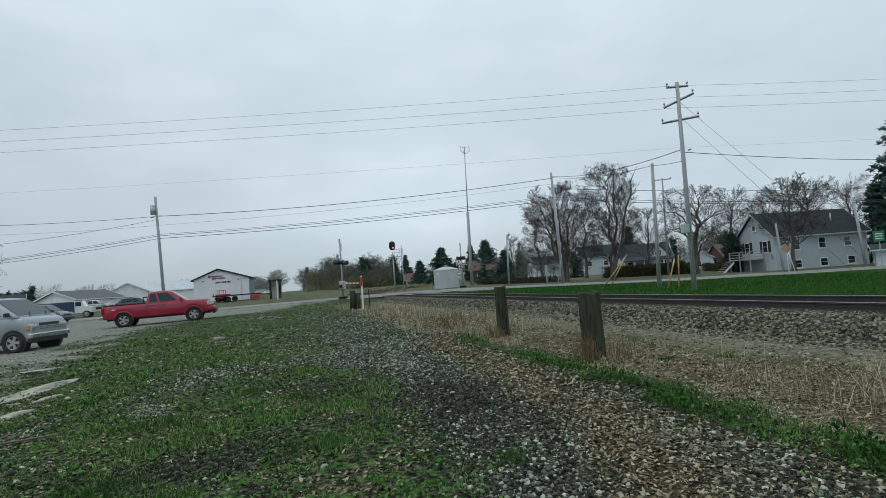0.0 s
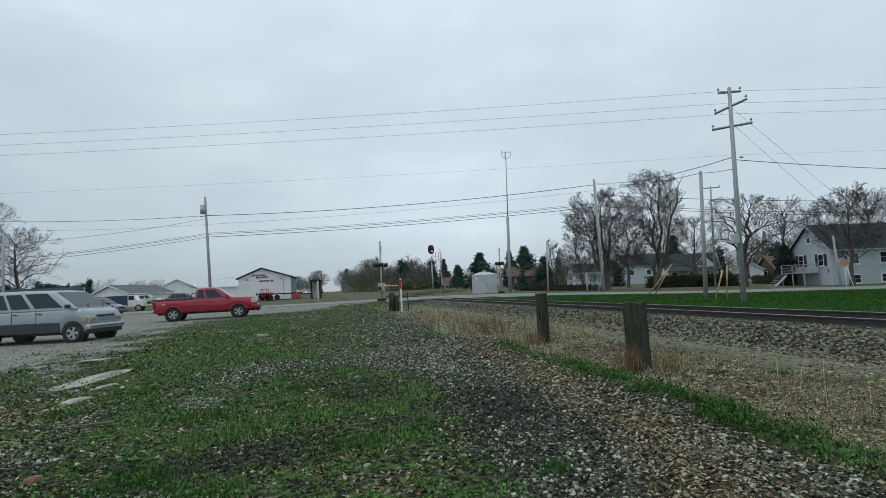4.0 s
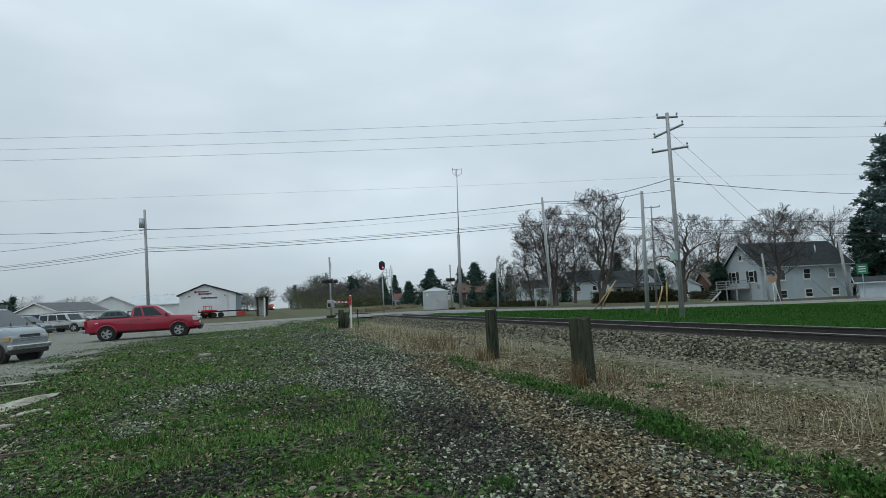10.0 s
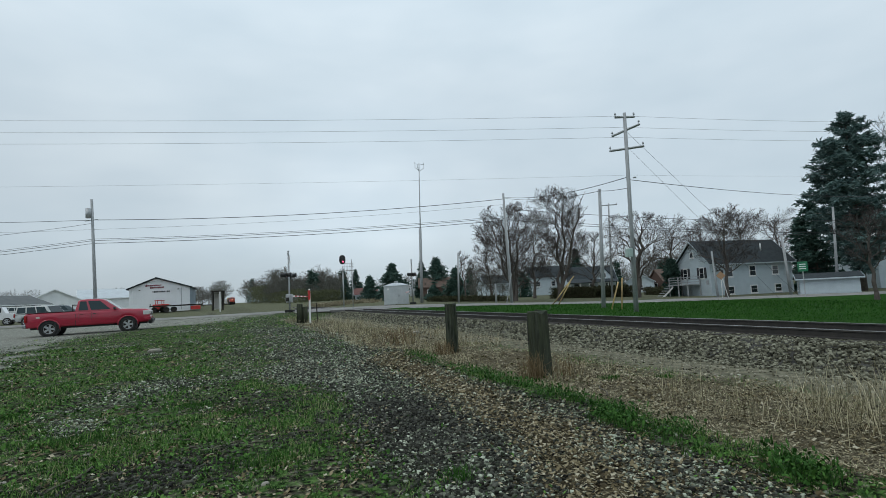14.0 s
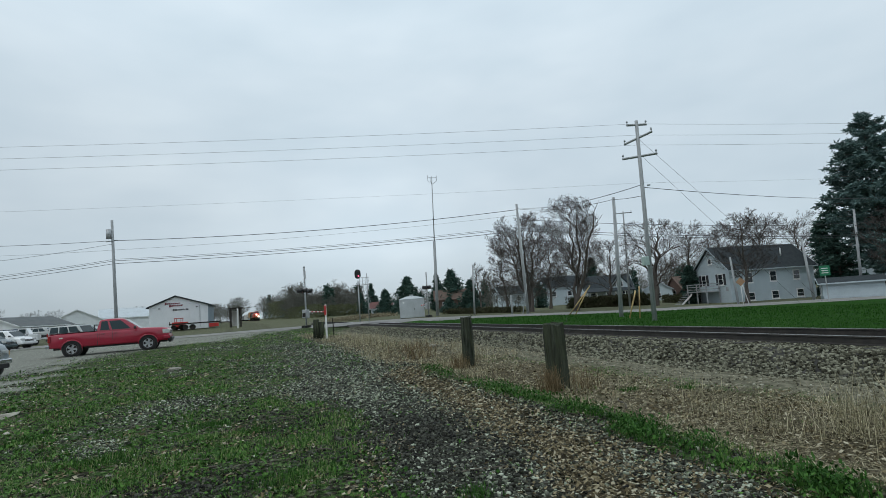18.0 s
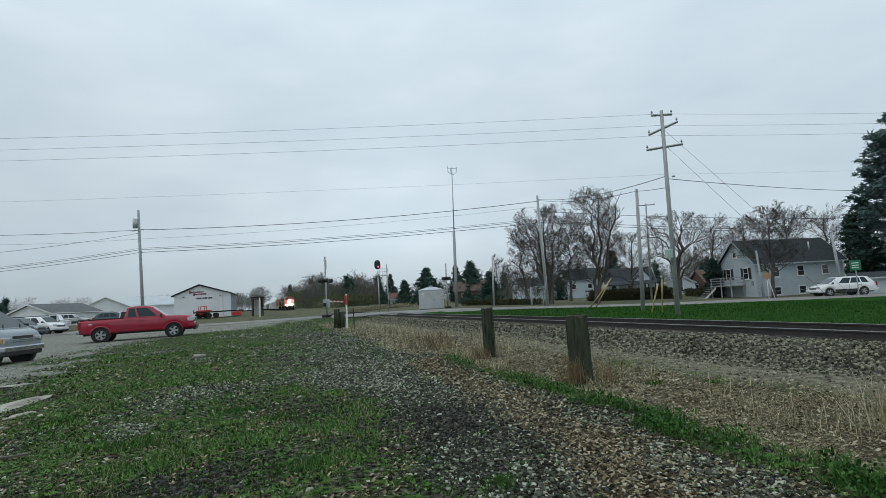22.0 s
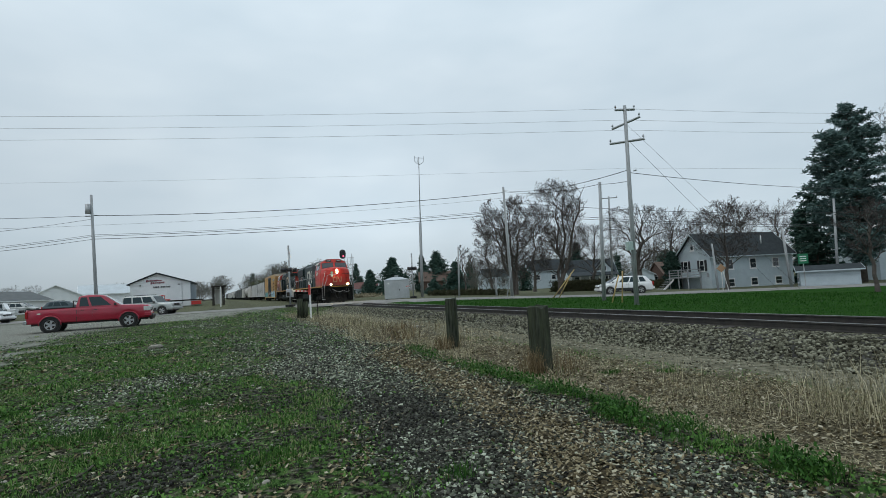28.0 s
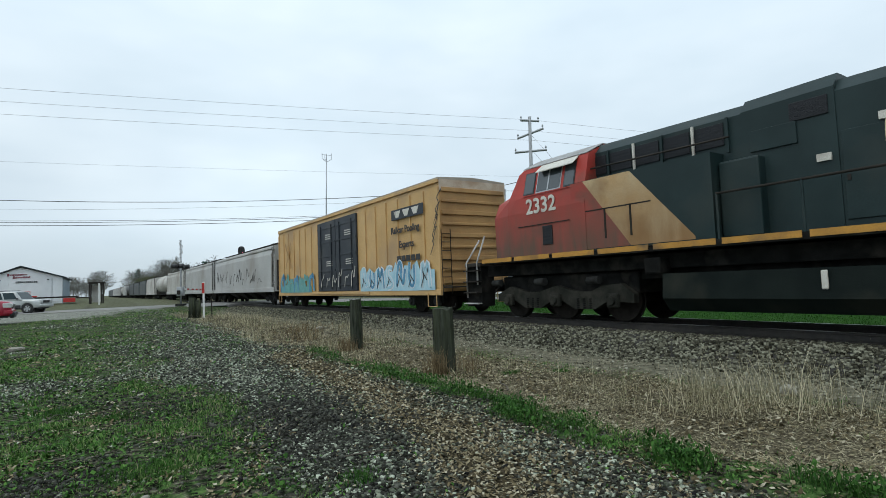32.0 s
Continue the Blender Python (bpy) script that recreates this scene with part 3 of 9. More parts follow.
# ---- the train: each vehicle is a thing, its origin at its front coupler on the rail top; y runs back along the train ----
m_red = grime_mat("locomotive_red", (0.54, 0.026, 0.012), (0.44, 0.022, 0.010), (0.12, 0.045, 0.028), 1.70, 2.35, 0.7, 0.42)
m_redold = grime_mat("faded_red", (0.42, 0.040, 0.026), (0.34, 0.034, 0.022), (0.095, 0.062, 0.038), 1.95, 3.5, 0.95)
m_loco = mat("locomotive_black", (0.008, 0.021, 0.021), (0.014, 0.031, 0.031), 1.1, 0.5, bump=0.05, dirt=(0.026, 0.036, 0.032), dirt_amount=0.2, spec=0.3)
m_grille = mat("radiator_grille", (0.005, 0.006, 0.008), (0.012, 0.014, 0.018), 9, 0.6, 0.3, bump=0.4, fine=70, stretch=(1, 0.2, 3))
m_cream = mat("logo_white", (0.62, 0.60, 0.53), (0.54, 0.52, 0.46), 2.0, 0.6, dirt=(0.30, 0.27, 0.22), dirt_amount=0.15)
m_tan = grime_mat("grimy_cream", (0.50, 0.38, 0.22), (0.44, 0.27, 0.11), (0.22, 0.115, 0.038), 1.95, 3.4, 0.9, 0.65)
m_sillyel = mat("sill_yellow", (0.50, 0.25, 0.035), (0.36, 0.18, 0.03), 2.2, 0.6, dirt=(0.10, 0.07, 0.04), dirt_amount=0.25)
m_hand = mat("handrail_grey", (0.50, 0.49, 0.47), (0.40, 0.39, 0.37), 4, 0.5, dirt=(0.16, 0.13, 0.10), dirt_amount=0.2)
m_tank = mat("fuel_tank", (0.005, 0.009, 0.008), (0.010, 0.015, 0.013), 1.5, 0.65, bump=0.1, dirt=(0.024, 0.026, 0.020), dirt_amount=0.2, spec=0.10)
m_dusty = mat("dusty_running_gear", (0.016, 0.017, 0.014), (0.034, 0.034, 0.028), 3, 0.9, 0.0, 0.35, dirt=(0.055, 0.052, 0.042), dirt_amount=0.2, spec=0.08)
m_under = mat("running_gear", (0.006, 0.0065, 0.006), (0.016, 0.016, 0.015), 3, 0.85, 0.0, 0.35, dirt=(0.035, 0.032, 0.027), dirt_amount=0.2, spec=0.06)
m_axle = mat("journal_grey", (0.04, 0.042, 0.04), (0.022, 0.022, 0.021), 5, 0.8, 0.0, 0.2, spec=0.1)
m_tread = mat("wheel_steel", (0.024, 0.021, 0.018), (0.012, 0.011, 0.010), 5, 0.75, 0.0, spec=0.06)
m_lamp = glow_mat("headlight", (1.0, 0.80, 0.46), 800.0)
# Reflector ring emits by itself, in place of reflected headlight and halo.
m_bowl_glow = glow_mat("headlight_reflector_glow", (1.0, 0.62, 0.20), 2.0)
m_faded = mat("faded_cream", (0.50, 0.27, 0.14), (0.42, 0.15, 0.08), 4, 0.6)
m_faded_logo = mat("dirty_logo_cream", (0.58, 0.50, 0.36), (0.50, 0.38, 0.20), 1.0, 0.65, dirt=(0.36, 0.22, 0.09), dirt_amount=0.4)
m_roofgrey = mat("cab_roof", (0.33, 0.33, 0.32), (0.25, 0.25, 0.24), 2, 0.6, dirt=(0.15, 0.12, 0.10))
m_alu = mat("window_frame_metal", (0.45, 0.46, 0.47), (0.38, 0.38, 0.39), 4, 0.4, 0.6)
m_cabglass = glass_mat("cab_glass", (0.05, 0.06, 0.065), 0.08)

SIDE = Matrix(((0, 0, -1, 0), (-1, 0, 0, 0), (0, 1, 0, 0), (0, 0, 0, 1)))     # lettering on the side towards the bystander


def on_side(x, y, z):
    return Matrix.Translation((x, y, z)) @ SIDE


def plate(name, poly, x, material, parent, label="", thick=0.006):
    """A flat patch of (y, z) corners standing proud of the near side."""
    return part(name, prism(B(), poly, "x", x - thick, x + 0.004), material, parent, label)


def slab(name, y0, y1, z0, z1, x, material, parent, label="", thick=0.02, bevel=0.008):
    b = box(B(), x, (y0 + y1) / 2, (z0 + z1) / 2, thick * 2, abs(y1 - y0), z1 - z0, bevel)
    return part(name, b, material, parent, label)


def ribbon(name, pts, width, m, material, parent, label="", round_steps=4):
    """A band of even width along a line with rounded bends, flat in the pose's xy plane."""
    p = [Vector((*q, 0)) for q in pts]
    for _ in range(round_steps - 2):
        q = [p[0]]
        for a, b in zip(p, p[1:]):
            q += [a * 0.75 + b * 0.25, a * 0.25 + b * 0.75]
        p = q + [p[-1]]
    b = B()
    left, right = [], []
    for i, c in enumerate(p):
        d = (p[min(i + 1, len(p) - 1)] - p[max(i - 1, 0)]).normalized()
        nrm = Vector((-d.y, d.x, 0)) * width / 2
        left.append(b.verts.new(c + nrm))
        right.append(b.verts.new(c - nrm))
    for i in range(len(p) - 1):
        b.faces.new((right[i], right[i + 1], left[i + 1], left[i]))
    r = bmesh.ops.extrude_face_region(b, geom=b.faces[:])
    bmesh.ops.translate(b, verts=[g for g in r["geom"] if isinstance(g, bmesh.types.BMVert)], vec=(0, 0, 0.005))
    bmesh.ops.recalc_face_normals(b, faces=b.faces[:])
    ob = part(name, b, material, parent, label)
    ob.matrix_local = m
    return ob


WORM = [(1.12, 1.10), (0.25, 1.10), (0.0, 1.05), (-0.02, 0.8), (-0.02, 0.3), (0.0, 0.05), (0.25, 0.0), (0.85, 0.0), (1.12, 0.02),
        (1.16, 0.3), (1.18, 0.85), (1.24, 1.12), (1.5, 1.12), (1.68, 0.9), (2.05, 0.25), (2.2, 0.02), (2.5, 0.0), (2.62, 0.25), (2.62, 0.7), (2.62, 1.2)]


def bogie(parent, yc, axles, gap, r, long_frame=0.55, frame_mat=None):
    """Truck under a vehicle: near and far side frames, wheels with axles, journal boxes, springs."""
    half = gap * (axles - 1) / 2
    for s in (-1, 1):
        x = s * 1.08
        b = B()
        top = [(yc - half - long_frame, r + 0.16), (yc - half - 0.2, r + 0.40), (yc - half + 0.35, r + 0.36)]
        low = [(yc + half + long_frame, r - 0.05)]
        for k in range(axles - 1):
            c = yc - half + gap * (k + 0.5)
            top += [(c - 0.25, r + 0.22), (c + 0.25, r + 0.22), (c + gap / 2, r + 0.38)]
        top += [(yc + half + long_frame, r + 0.16)]
        for k in range(axles - 1, 0, -1):
            c = yc - half + gap * (k - 0.5)
            low += [(c + gap / 2 - 0.2, r - 0.02), (c + 0.32, r - 0.22), (c - 0.32, r - 0.22), (c - gap / 2 + 0.2, r - 0.02)]
        low += [(yc - half - long_frame, r - 0.05)]
        prism(b, top + low, "x", x - 0.09, x + 0.09)
        frame_part = part("side_frame", b, frame_mat or m_under, parent)
        for k in range(axles):
            c = yc - half + gap * k
            b = box(B(), x + s * 0.13, c, r, 0.14, 0.34, 0.34, 0.05)
            cyl(b, (x + s * 0.18, c, r), (x + s * 0.26, c, r), 0.115, 0.10, 14)
            part("journal_box", b, frame_mat or m_axle, frame_part)
        for k in range(axles - 1):
            c = yc - half + gap * (k + 0.5)
            for dy in (-0.2, 0, 0.2):
                b = B()
                cyl(b, (x + s * 0.03, c + dy, r - 0.2), (x + s * 0.03, c + dy, r + 0.055), 0.062, 0.062, 8)
                for j in range(5):
                    cyl(b, (x + s * 0.03, c + dy, r - 0.2 + j * 0.055), (x + s * 0.03, c + dy, r - 0.165 + j * 0.055), 0.08, 0.08, 8)
                part("spring", b, m_under, frame_part)
    part("bolster", box(B(), 0, yc, r + 0.42, 1.9, 2 * half + 1.1, 0.5, 0.04), m_under, parent)
    for s in (-1, 1):
        for k in range(axles):
            c = yc - half + gap * (k + 0.3)
            part("brake_cylinder", cyl(B(), (s * 1.18, c - 0.16, r + 0.5), (s * 1.18, c + 0.2, r + 0.5), 0.11, 0.09, 10), m_axle, parent)
    for k in range(axles):
        c = yc - half + gap * k
        b = B()
        for s in (-1, 1):
            cyl(b, (s * 0.72, c, r), (s * 0.86, c, r), r - 0.02, r - 0.02, 28)
            cyl(b, (s * 0.70, c, r), (s * 0.725, c, r), r + 0.02, r + 0.02, 28)
        cyl(b, (-0.72, c, r), (0.72, c, r), 0.09, 0.09, 8)
        part("wheelset", b, m_tread, parent)


def coupler(parent, y, d):
    b = box(B(), 0, y + d * 0.35, 0.86, 0.24, 0.7, 0.22, 0.04)
    box(b, 0, y + d * 0.05, 0.88, 0.34, 0.3, 0.32, 0.05)
    part("coupler", b, m_under, parent)
    b = B()
    tube(b, [(-0.35, y + d * 0.9, 0.95), (-0.33, y + d * 0.5, 0.62), (-0.25, y + d * 0.1, 0.5), (-0.15, y, 0.55)], 0.025)
    part("air_hose", b, m_black, parent)


def handrail(parent, pts, posts, material, r=0.022):
    b = tube(B(), pts, r, 8)
    rail = part("handrail", b, material, parent)
    for p in posts:
        part("handrail_post", cyl(B(), p, (p[0], p[1], p[2] + posts_height(pts, p)), 0.025, 0.025, 6), m_loco, rail)


def posts_height(pts, p):
    best = pts[0]
    for a, b in zip(pts, pts[1:]):
        if min(a[1], b[1]) - 1e-6 <= p[1] <= max(a[1], b[1]) + 1e-6 and abs(a[1] - b[1]) > 1e-6:
            k = (p[1] - a[1]) / (b[1] - a[1])
            return a[2] + (b[2] - a[2]) * k - p[2]
    return best[2] - p[2]


def steps(parent, y0, y1, flip=1):
    """Corner steps with treads and grab irons at one end of a locomotive."""
    for s in (-1, 1):
        b = box(B(), s * 1.12, (y0 + y1) / 2, 0.95, 0.5, abs(y1 - y0), 1.25)
        well = part("step_well", b, m_under, parent)
        for k in range(4):
            b = box(B(), s * 1.42, (y0 + y1) / 2, 0.42 + 0.34 * k, 0.26, abs(y1 - y0) * 0.94, 0.035)
            part("step", b, m_hand if k == 0 else m_dark, well)


def nose_light(parent, x, y, z, r, d, ring=m_black):
    b = cyl(B(), (x, y, z), (x, y + d * 0.05, z), r * 1.35, r * 1.35, 16)
    h = part("light_housing", b, ring, parent)
    part("reflector", cyl(B(), (x, y + d * 0.052, z), (x, y + d * 0.060, z), r * 1.05, r * 1.0, 20), m_bowl_glow, h, "amber reflector ring given its own glow")
    part("headlight", cyl(B(), (x, y + d * 0.061, z), (x, y + d * 0.080, z), r * 0.62, r * 0.55, 20), m_lamp, h, "lit warm white headlight")


def cab_ring(y, pts):
    return [(-w, y, z) for w, z in pts] + [(w, y, z) for w, z in pts[::-1]]


def bil(a, b, c, d, u, v):
    a, b, c, d = map(Vector, (a, b, c, d))
    return (a * (1 - u) + b * u) * (1 - v) + (d * (1 - u) + c * u) * v


def pane(name, quad, u0, u1, v0, v1, material, parent, out, lift=0.012, label="", thick=0.012):
    """A pane set on a four-cornered face between the given shares of its width and height."""
    out = Vector(out).normalized()
    b = B()
    c = [bil(*quad, u, v) for u, v in ((u0, v0), (u1, v0), (u1, v1), (u0, v1))]
    lo, hi = [b.verts.new(p + out * (lift - thick)) for p in c], [b.verts.new(p + out * lift) for p in c]
    b.faces.new(hi)
    b.faces.new(lo[::-1])
    for i in range(4):
        b.faces.new((lo[i], lo[(i + 1) % 4], hi[(i + 1) % 4], hi[i]))
    bmesh.ops.recalc_face_normals(b, faces=b.faces[:])
    return part(name, b, material, parent, label)


def cab(parent, y_of, material, number, roof, number_mat, dirt_skirt=None):
    """Wide safety cab with its nose. y_of turns a distance behind the nose tip into the vehicle's y."""
    d = 1 if y_of(1) > y_of(0) else -1
    rings = [(0.00, [(0.74, 1.75), (0.76, 2.9), (0.66, 3.22), (0.52, 3.36), (0.30, 3.42)]),
             (0.10, [(0.84, 1.75), (0.86, 2.95), (0.76, 3.32), (0.60, 3.46), (0.32, 3.51)]),
             (0.45, [(1.30, 1.75), (1.32, 2.95), (1.12, 3.38), (0.80, 3.57), (0.35, 3.60)]),
             (1.32, [(1.50, 1.75), (1.50, 2.95), (1.44, 3.36), (1.30, 3.50), (0.02, 3.60)]),
             (1.68, [(1.50, 1.75), (1.50, 2.95), (1.46, 3.36), (1.28, 4.08), (0.02, 4.16)]),
             (1.86, [(1.50, 1.75), (1.50, 2.95), (1.46, 3.36), (1.25, 4.18), (0.62, 4.47)]),
             (4.40, [(1.50, 1.75), (1.50, 2.95), (1.46, 3.36), (1.25, 4.18), (0.62, 4.47)])]
    b = loft(B(), [cab_ring(y_of(k), p) for k, p in rings])
    body = part("cab", b, material, parent, "weathered red driver's cab and nose")
    # windscreens
    for s in (-1, 1):
        q = ((s * 0.02, y_of(1.32), 3.60), (s * 1.30, y_of(1.32), 3.50), (s * 1.28, y_of(1.68), 4.08), (s * 0.02, y_of(1.68), 4.16))
        pane("windscreen_gasket", q, 0.06, 0.97, 0.04, 0.97, m_black, body, (0, -d, 0.6), 0.022, thick=0.03)
        ws = pane("windscreen", q, 0.10, 0.93, 0.09, 0.92, m_cabglass, body, (0, -d, 0.6), 0.030)
        for u0, u1, v1 in ((0.72, 0.45, 0.42), (0.50, 0.34, 0.75)):
            p, e = bil(*q, u0, 0.08), bil(*q, u1, v1)
            o = Vector((0, -d * 0.04, 0.03))
            part("wiper", tube(B(), [p + o, e + o], 0.014, 5), m_black, ws)
        q = ((s * 1.46, y_of(1.9), 3.38), (s * 1.46, y_of(4.3), 3.38), (s * 1.25, y_of(4.3), 4.16), (s * 1.25, y_of(1.9), 4.16))
        for u0, u1 in ((0.06, 0.22), (0.28, 0.66), (0.73, 0.87)):
            fr = pane("window_gasket", q, u0 - 0.014, u1 + 0.014, 0.05, 0.86, m_alu if u1 - u0 > 0.3 else m_black, body, (s, 0, 0.25), 0.012)
            pane("side_window", q, u0, u1, 0.09, 0.82, m_cabglass, fr, (s, 0, 0.25), 0.020)
        pane("window_post", q, 0.46, 0.48, 0.09, 0.82, m_alu, body, (s, 0, 0.25), 0.026)
        pane("window_ledge", q, 0.04, 0.90, 0.0, 0.03, m_redold, body, (s, 0, 0.25), 0.03)
        b = B()
        q0, q1 = bil(*q, 0.30, 1.0), bil(*q, 0.90, 1.0)
        o = Vector((s * 0.24, 0, -0.20))
        vs = [b.verts.new(p) for p in (q0, q1, q1 + o, q0 + o)]
        b.faces.new(vs)
        r_ = bmesh.ops.extrude_face_region(b, geom=b.faces[:])
        bmesh.ops.translate(b, verts=[g for g in r_["geom"] if isinstance(g, bmesh.types.BMVert)], vec=(0, 0, 0.025))
        part("sunshade", b, m_cream, body, "pale window awning")
    # number boards over the windscreens
    for s in (-1, 1):
        b = box(B(), 0, 0, 0, 0.56, 0.06, 0.20, 0.015)
        nb = part("number_board", b, m_black, body)
        nb.matrix_local = pose(s * 0.52, y_of(1.75), 4.31, -d * 28)
        text("board_number", number, 0.18, Matrix.Translation((0, -d * 0.034, 0)) @ (Euler((radians(90), 0, 0 if d > 0 else radians(180))).to_matrix().to_4x4()), number_mat, nb)
    # roof sheet and horns
    b = loft(B(), [[(-0.64, y_of(k), 4.475), (-0.64, y_of(k), 4.50), (0.64, y_of(k), 4.50), (0.64, y_of(k), 4.475)] for k in (1.85, 4.38)])
    for s in (-1, 1):
        loft(b, [[(s * 1.26, y_of(k), 4.19), (s * 1.26, y_of(k), 4.21), (s * 0.66, y_of(k), 4.50), (s * 0.66, y_of(k), 4.48)] for k in (1.85, 4.38)])
    part("cab_roof", b, roof, body, "grey anti-glare cab roof")
    # front door and grab iron
    b = box(B(), 0.35, y_of(-0.005), 2.45, 0.62, 0.03, 1.35, 0.01)
    part("nose_door", b, material, body)
    return body


def loco_lead(m0):
    L = thing("locomotive", m0, "red-nosed black freight locomotive with lit headlights", "locomotive", "vehicles of the freight train")
    # frame, deck and side sill
    b = box(B(), 0, 11.45, 1.40, 2.2, 20.1, 0.32)
    box(b, 0, 11.7, 1.67, 3.0, 19.2, 0.13)
    part("frame", b, m_under, L)
    for k in range(9):
        a = 2.3 + k * 2.15
        slab("sill_stripe", a, a + 2.12, 1.64, 1.76, -1.50, m_sillyel, L, "chipped yellow sill stripe", 0.012, 0.0)
    # long hood in three heights
    def hood_ring(y, w, h, sh):
        return [(-w, y, 1.75), (-w, y, sh), (-w + 0.28, y, h), (w - 0.28, y, h), (w, y, sh), (w, y, 1.75)]
    b = loft(B(), [hood_ring(5.98, 1.02, 4.50, 4.20), hood_ring(10.25, 1.02, 4.54, 4.24)])
    fwd = part("hood_front", b, m_loco, L)
    b = loft(B(), [hood_ring(10.25, 1.0, 4.36, 4.12), hood_ring(15.9, 1.0, 4.38, 4.12)])
    mid = part("hood_middle", b, m_loco, L)
    b = loft(B(), [hood_ring(15.9, 1.04, 4.42, 4.15), hood_ring(20.7, 1.04, 4.42, 4.15)])
    rear = part("hood_rear", b, m_loco, L)
    for s in (-1, 1):
        b = prism(B(), [(s * 1.04, 3.20), (s * 1.17, 3.28), (s * 1.17, 4.06), (s * 1.03, 4.24)], "y", 16.1, 20.65)
        wing = part("radiator_wing", b, m_loco, rear)
        for k in range(3):
            b = box(B(), s * 1.175, 16.95 + k * 1.45, 3.68, 0.02, 1.40, 0.74)
            part("radiator_grille", b, m_grille, wing)
    for y in (11.3, 13.0, 14.6, 16.9, 18.35, 19.75):
        b = cyl(B(), (0, y, 4.36), (0, y, 4.52), 0.66, 0.60, 24)
        cyl(b, (0, y, 4.52), (0, y, 4.53), 0.5, 0.5, 24)
        part("roof_fan", b, m_loco, mid if y < 16 else rear)
    # dark intakes behind the cab
    slab("intake_grille", 6.1, 7.7, 3.25, 3.85, -1.025, m_grille, fwd, thick=0.012)
    slab("intake_grille", 7.95, 10.1, 3.55, 4.08, -1.025, m_grille, fwd, thick=0.012)
    # engine-room doors along the side
    for k in range(8):
        a = 10.45 + k * 0.66
        d_ = slab("hood_door", a, a + 0.62, 1.85, 3.0 if k < 5 else 2.9, -1.012, m_loco, mid, thick=0.018)
        part("latch", box(B(), -1.035, a + 0.56, 2.45, 0.02, 0.05, 0.12), m_dark, d_)
    for k in range(6):
        a = 16.2 + k * 0.74
        if k == 4:
            continue
        d_ = slab("hood_door", a, a + 0.68, 1.9, 3.15, -1.052, m_loco, rear, thick=0.018)
        part("latch", box(B(), -1.075, a + 0.6, 2.5, 0.02, 0.05, 0.12), m_dark, d_)
    slab("blower_opening", 19.05, 19.6, 2.45, 3.1, -1.056, m_grille, rear, thick=0.02)
    for y, z in ((17.0, 3.2), (17.45, 3.2), (17.9, 3.2), (9.4, 3.05), (15.3, 3.25), (8.2, 4.15), (7.5, 4.2)):
        slab("warning_label", y, y + 0.12, z - 0.05, z + 0.06, -1.045 if y > 16 else -1.03, m_cream, rear if y > 16 else fwd, "small white warning label", 0.02, 0)
    b = cyl(B(), (-1.055, 18.16, 2.94), (-1.075, 18.16, 2.94), 0.13, 0.13, 20)
    part("round_badge", b, m_redp, rear, "round red and white badge")
    part("badge_mark", box(B(), -1.078, 18.16, 2.94, 0.006, 0.05, 0.16), m_cream, rear)
    # painted bands on the hood side
    plate("white_band", [(8.45, 1.77), (7.30, 1.77), (6.02, 2.70), (6.02, 3.30), (6.85, 3.30)], -1.022, m_cream, fwd, "slanting dirty white paint band")
    plate("red_band", [(7.30, 1.77), (6.02, 1.77), (6.02, 2.70)], -1.022, m_red, fwd, "red paint wedge")
    ribbon("side_emblem", [(px_ * 1.1, py_ * 1.08) for px_, py_ in WORM], 0.265, on_side(-1.033, 13.5, 2.36), m_cream, mid, "large white ribbon-shaped emblem")
    # cab and nose
    c = cab(L, lambda k: 1.97 + k * 0.915, m_red, "5619", m_roofgrey, m_cream)
    text("road_number", "5619", 0.54, on_side(-1.508, 4.68, 3.02), m_cream, c, label="white cab-side road number", bold=0.014)
    slab("small_lettering", 4.35, 5.0, 2.66, 2.70, -1.505, m_cream, c, "faded small lettering", 0.006, 0)
    slab("cab_seam", 3.4, 5.95, 2.42, 2.44, -1.503, m_redold, c, thick=0.01, bevel=0)
    slab("cab_door_panel", 5.65, 5.96, 1.85, 3.2, -1.506, m_redold, c, thick=0.008)
    nose_light(c, -0.05, 1.975, 3.26, 0.08, -1)
    nose_light(c, -0.05, 1.965, 3.04, 0.08, -1)
    for x in (-0.80, 0.80):
        b = box(B(), x, 1.43, 1.80, 0.30, 0.22, 0.14, 0.02)
        br = part("ditch_light_bracket", b, m_dark, L)
        nose_light(br, x, 1.34, 1.86, 0.085, -1)
    b = cyl(B(), (-0.55, 1.98, 3.04), (-0.55, 1.955, 3.04), 0.13, 0.13, 20)
    part("round_sticker", b, mat("green_sticker", (0.05, 0.30, 0.12), (0.6, 0.6, 0.55), 14, 0.5), c, "round green and white sticker")
    part("square_sticker", box(B(), -0.55, 1.965, 2.76, 0.22, 0.02, 0.22, 0.01), m_cream, c, "square white sticker")
    ribbon("nose_emblem", [(x * 0.30, y * 0.42) for x, y in WORM], 0.085,
           Matrix.Translation((-0.42, 1.935, 2.12)) @ Euler((radians(90), 0, 0)).to_matrix().to_4x4(), m_faded, c, "worn cream ribbon-shaped emblem")
    # front platform, steps, plough, hoses and grab irons
    b = box(B(), 0, 1.62, 1.62, 1.75, 0.9, 0.12, 0.02)
    part("front_platform", b, m_dark, L)
    part("platform_edge", box(B(), 0, 1.16, 1.65, 1.75, 0.02, 0.06), m_sillyel, L, "grimy yellow platform edge")
    steps(L, 1.5, 2.3)
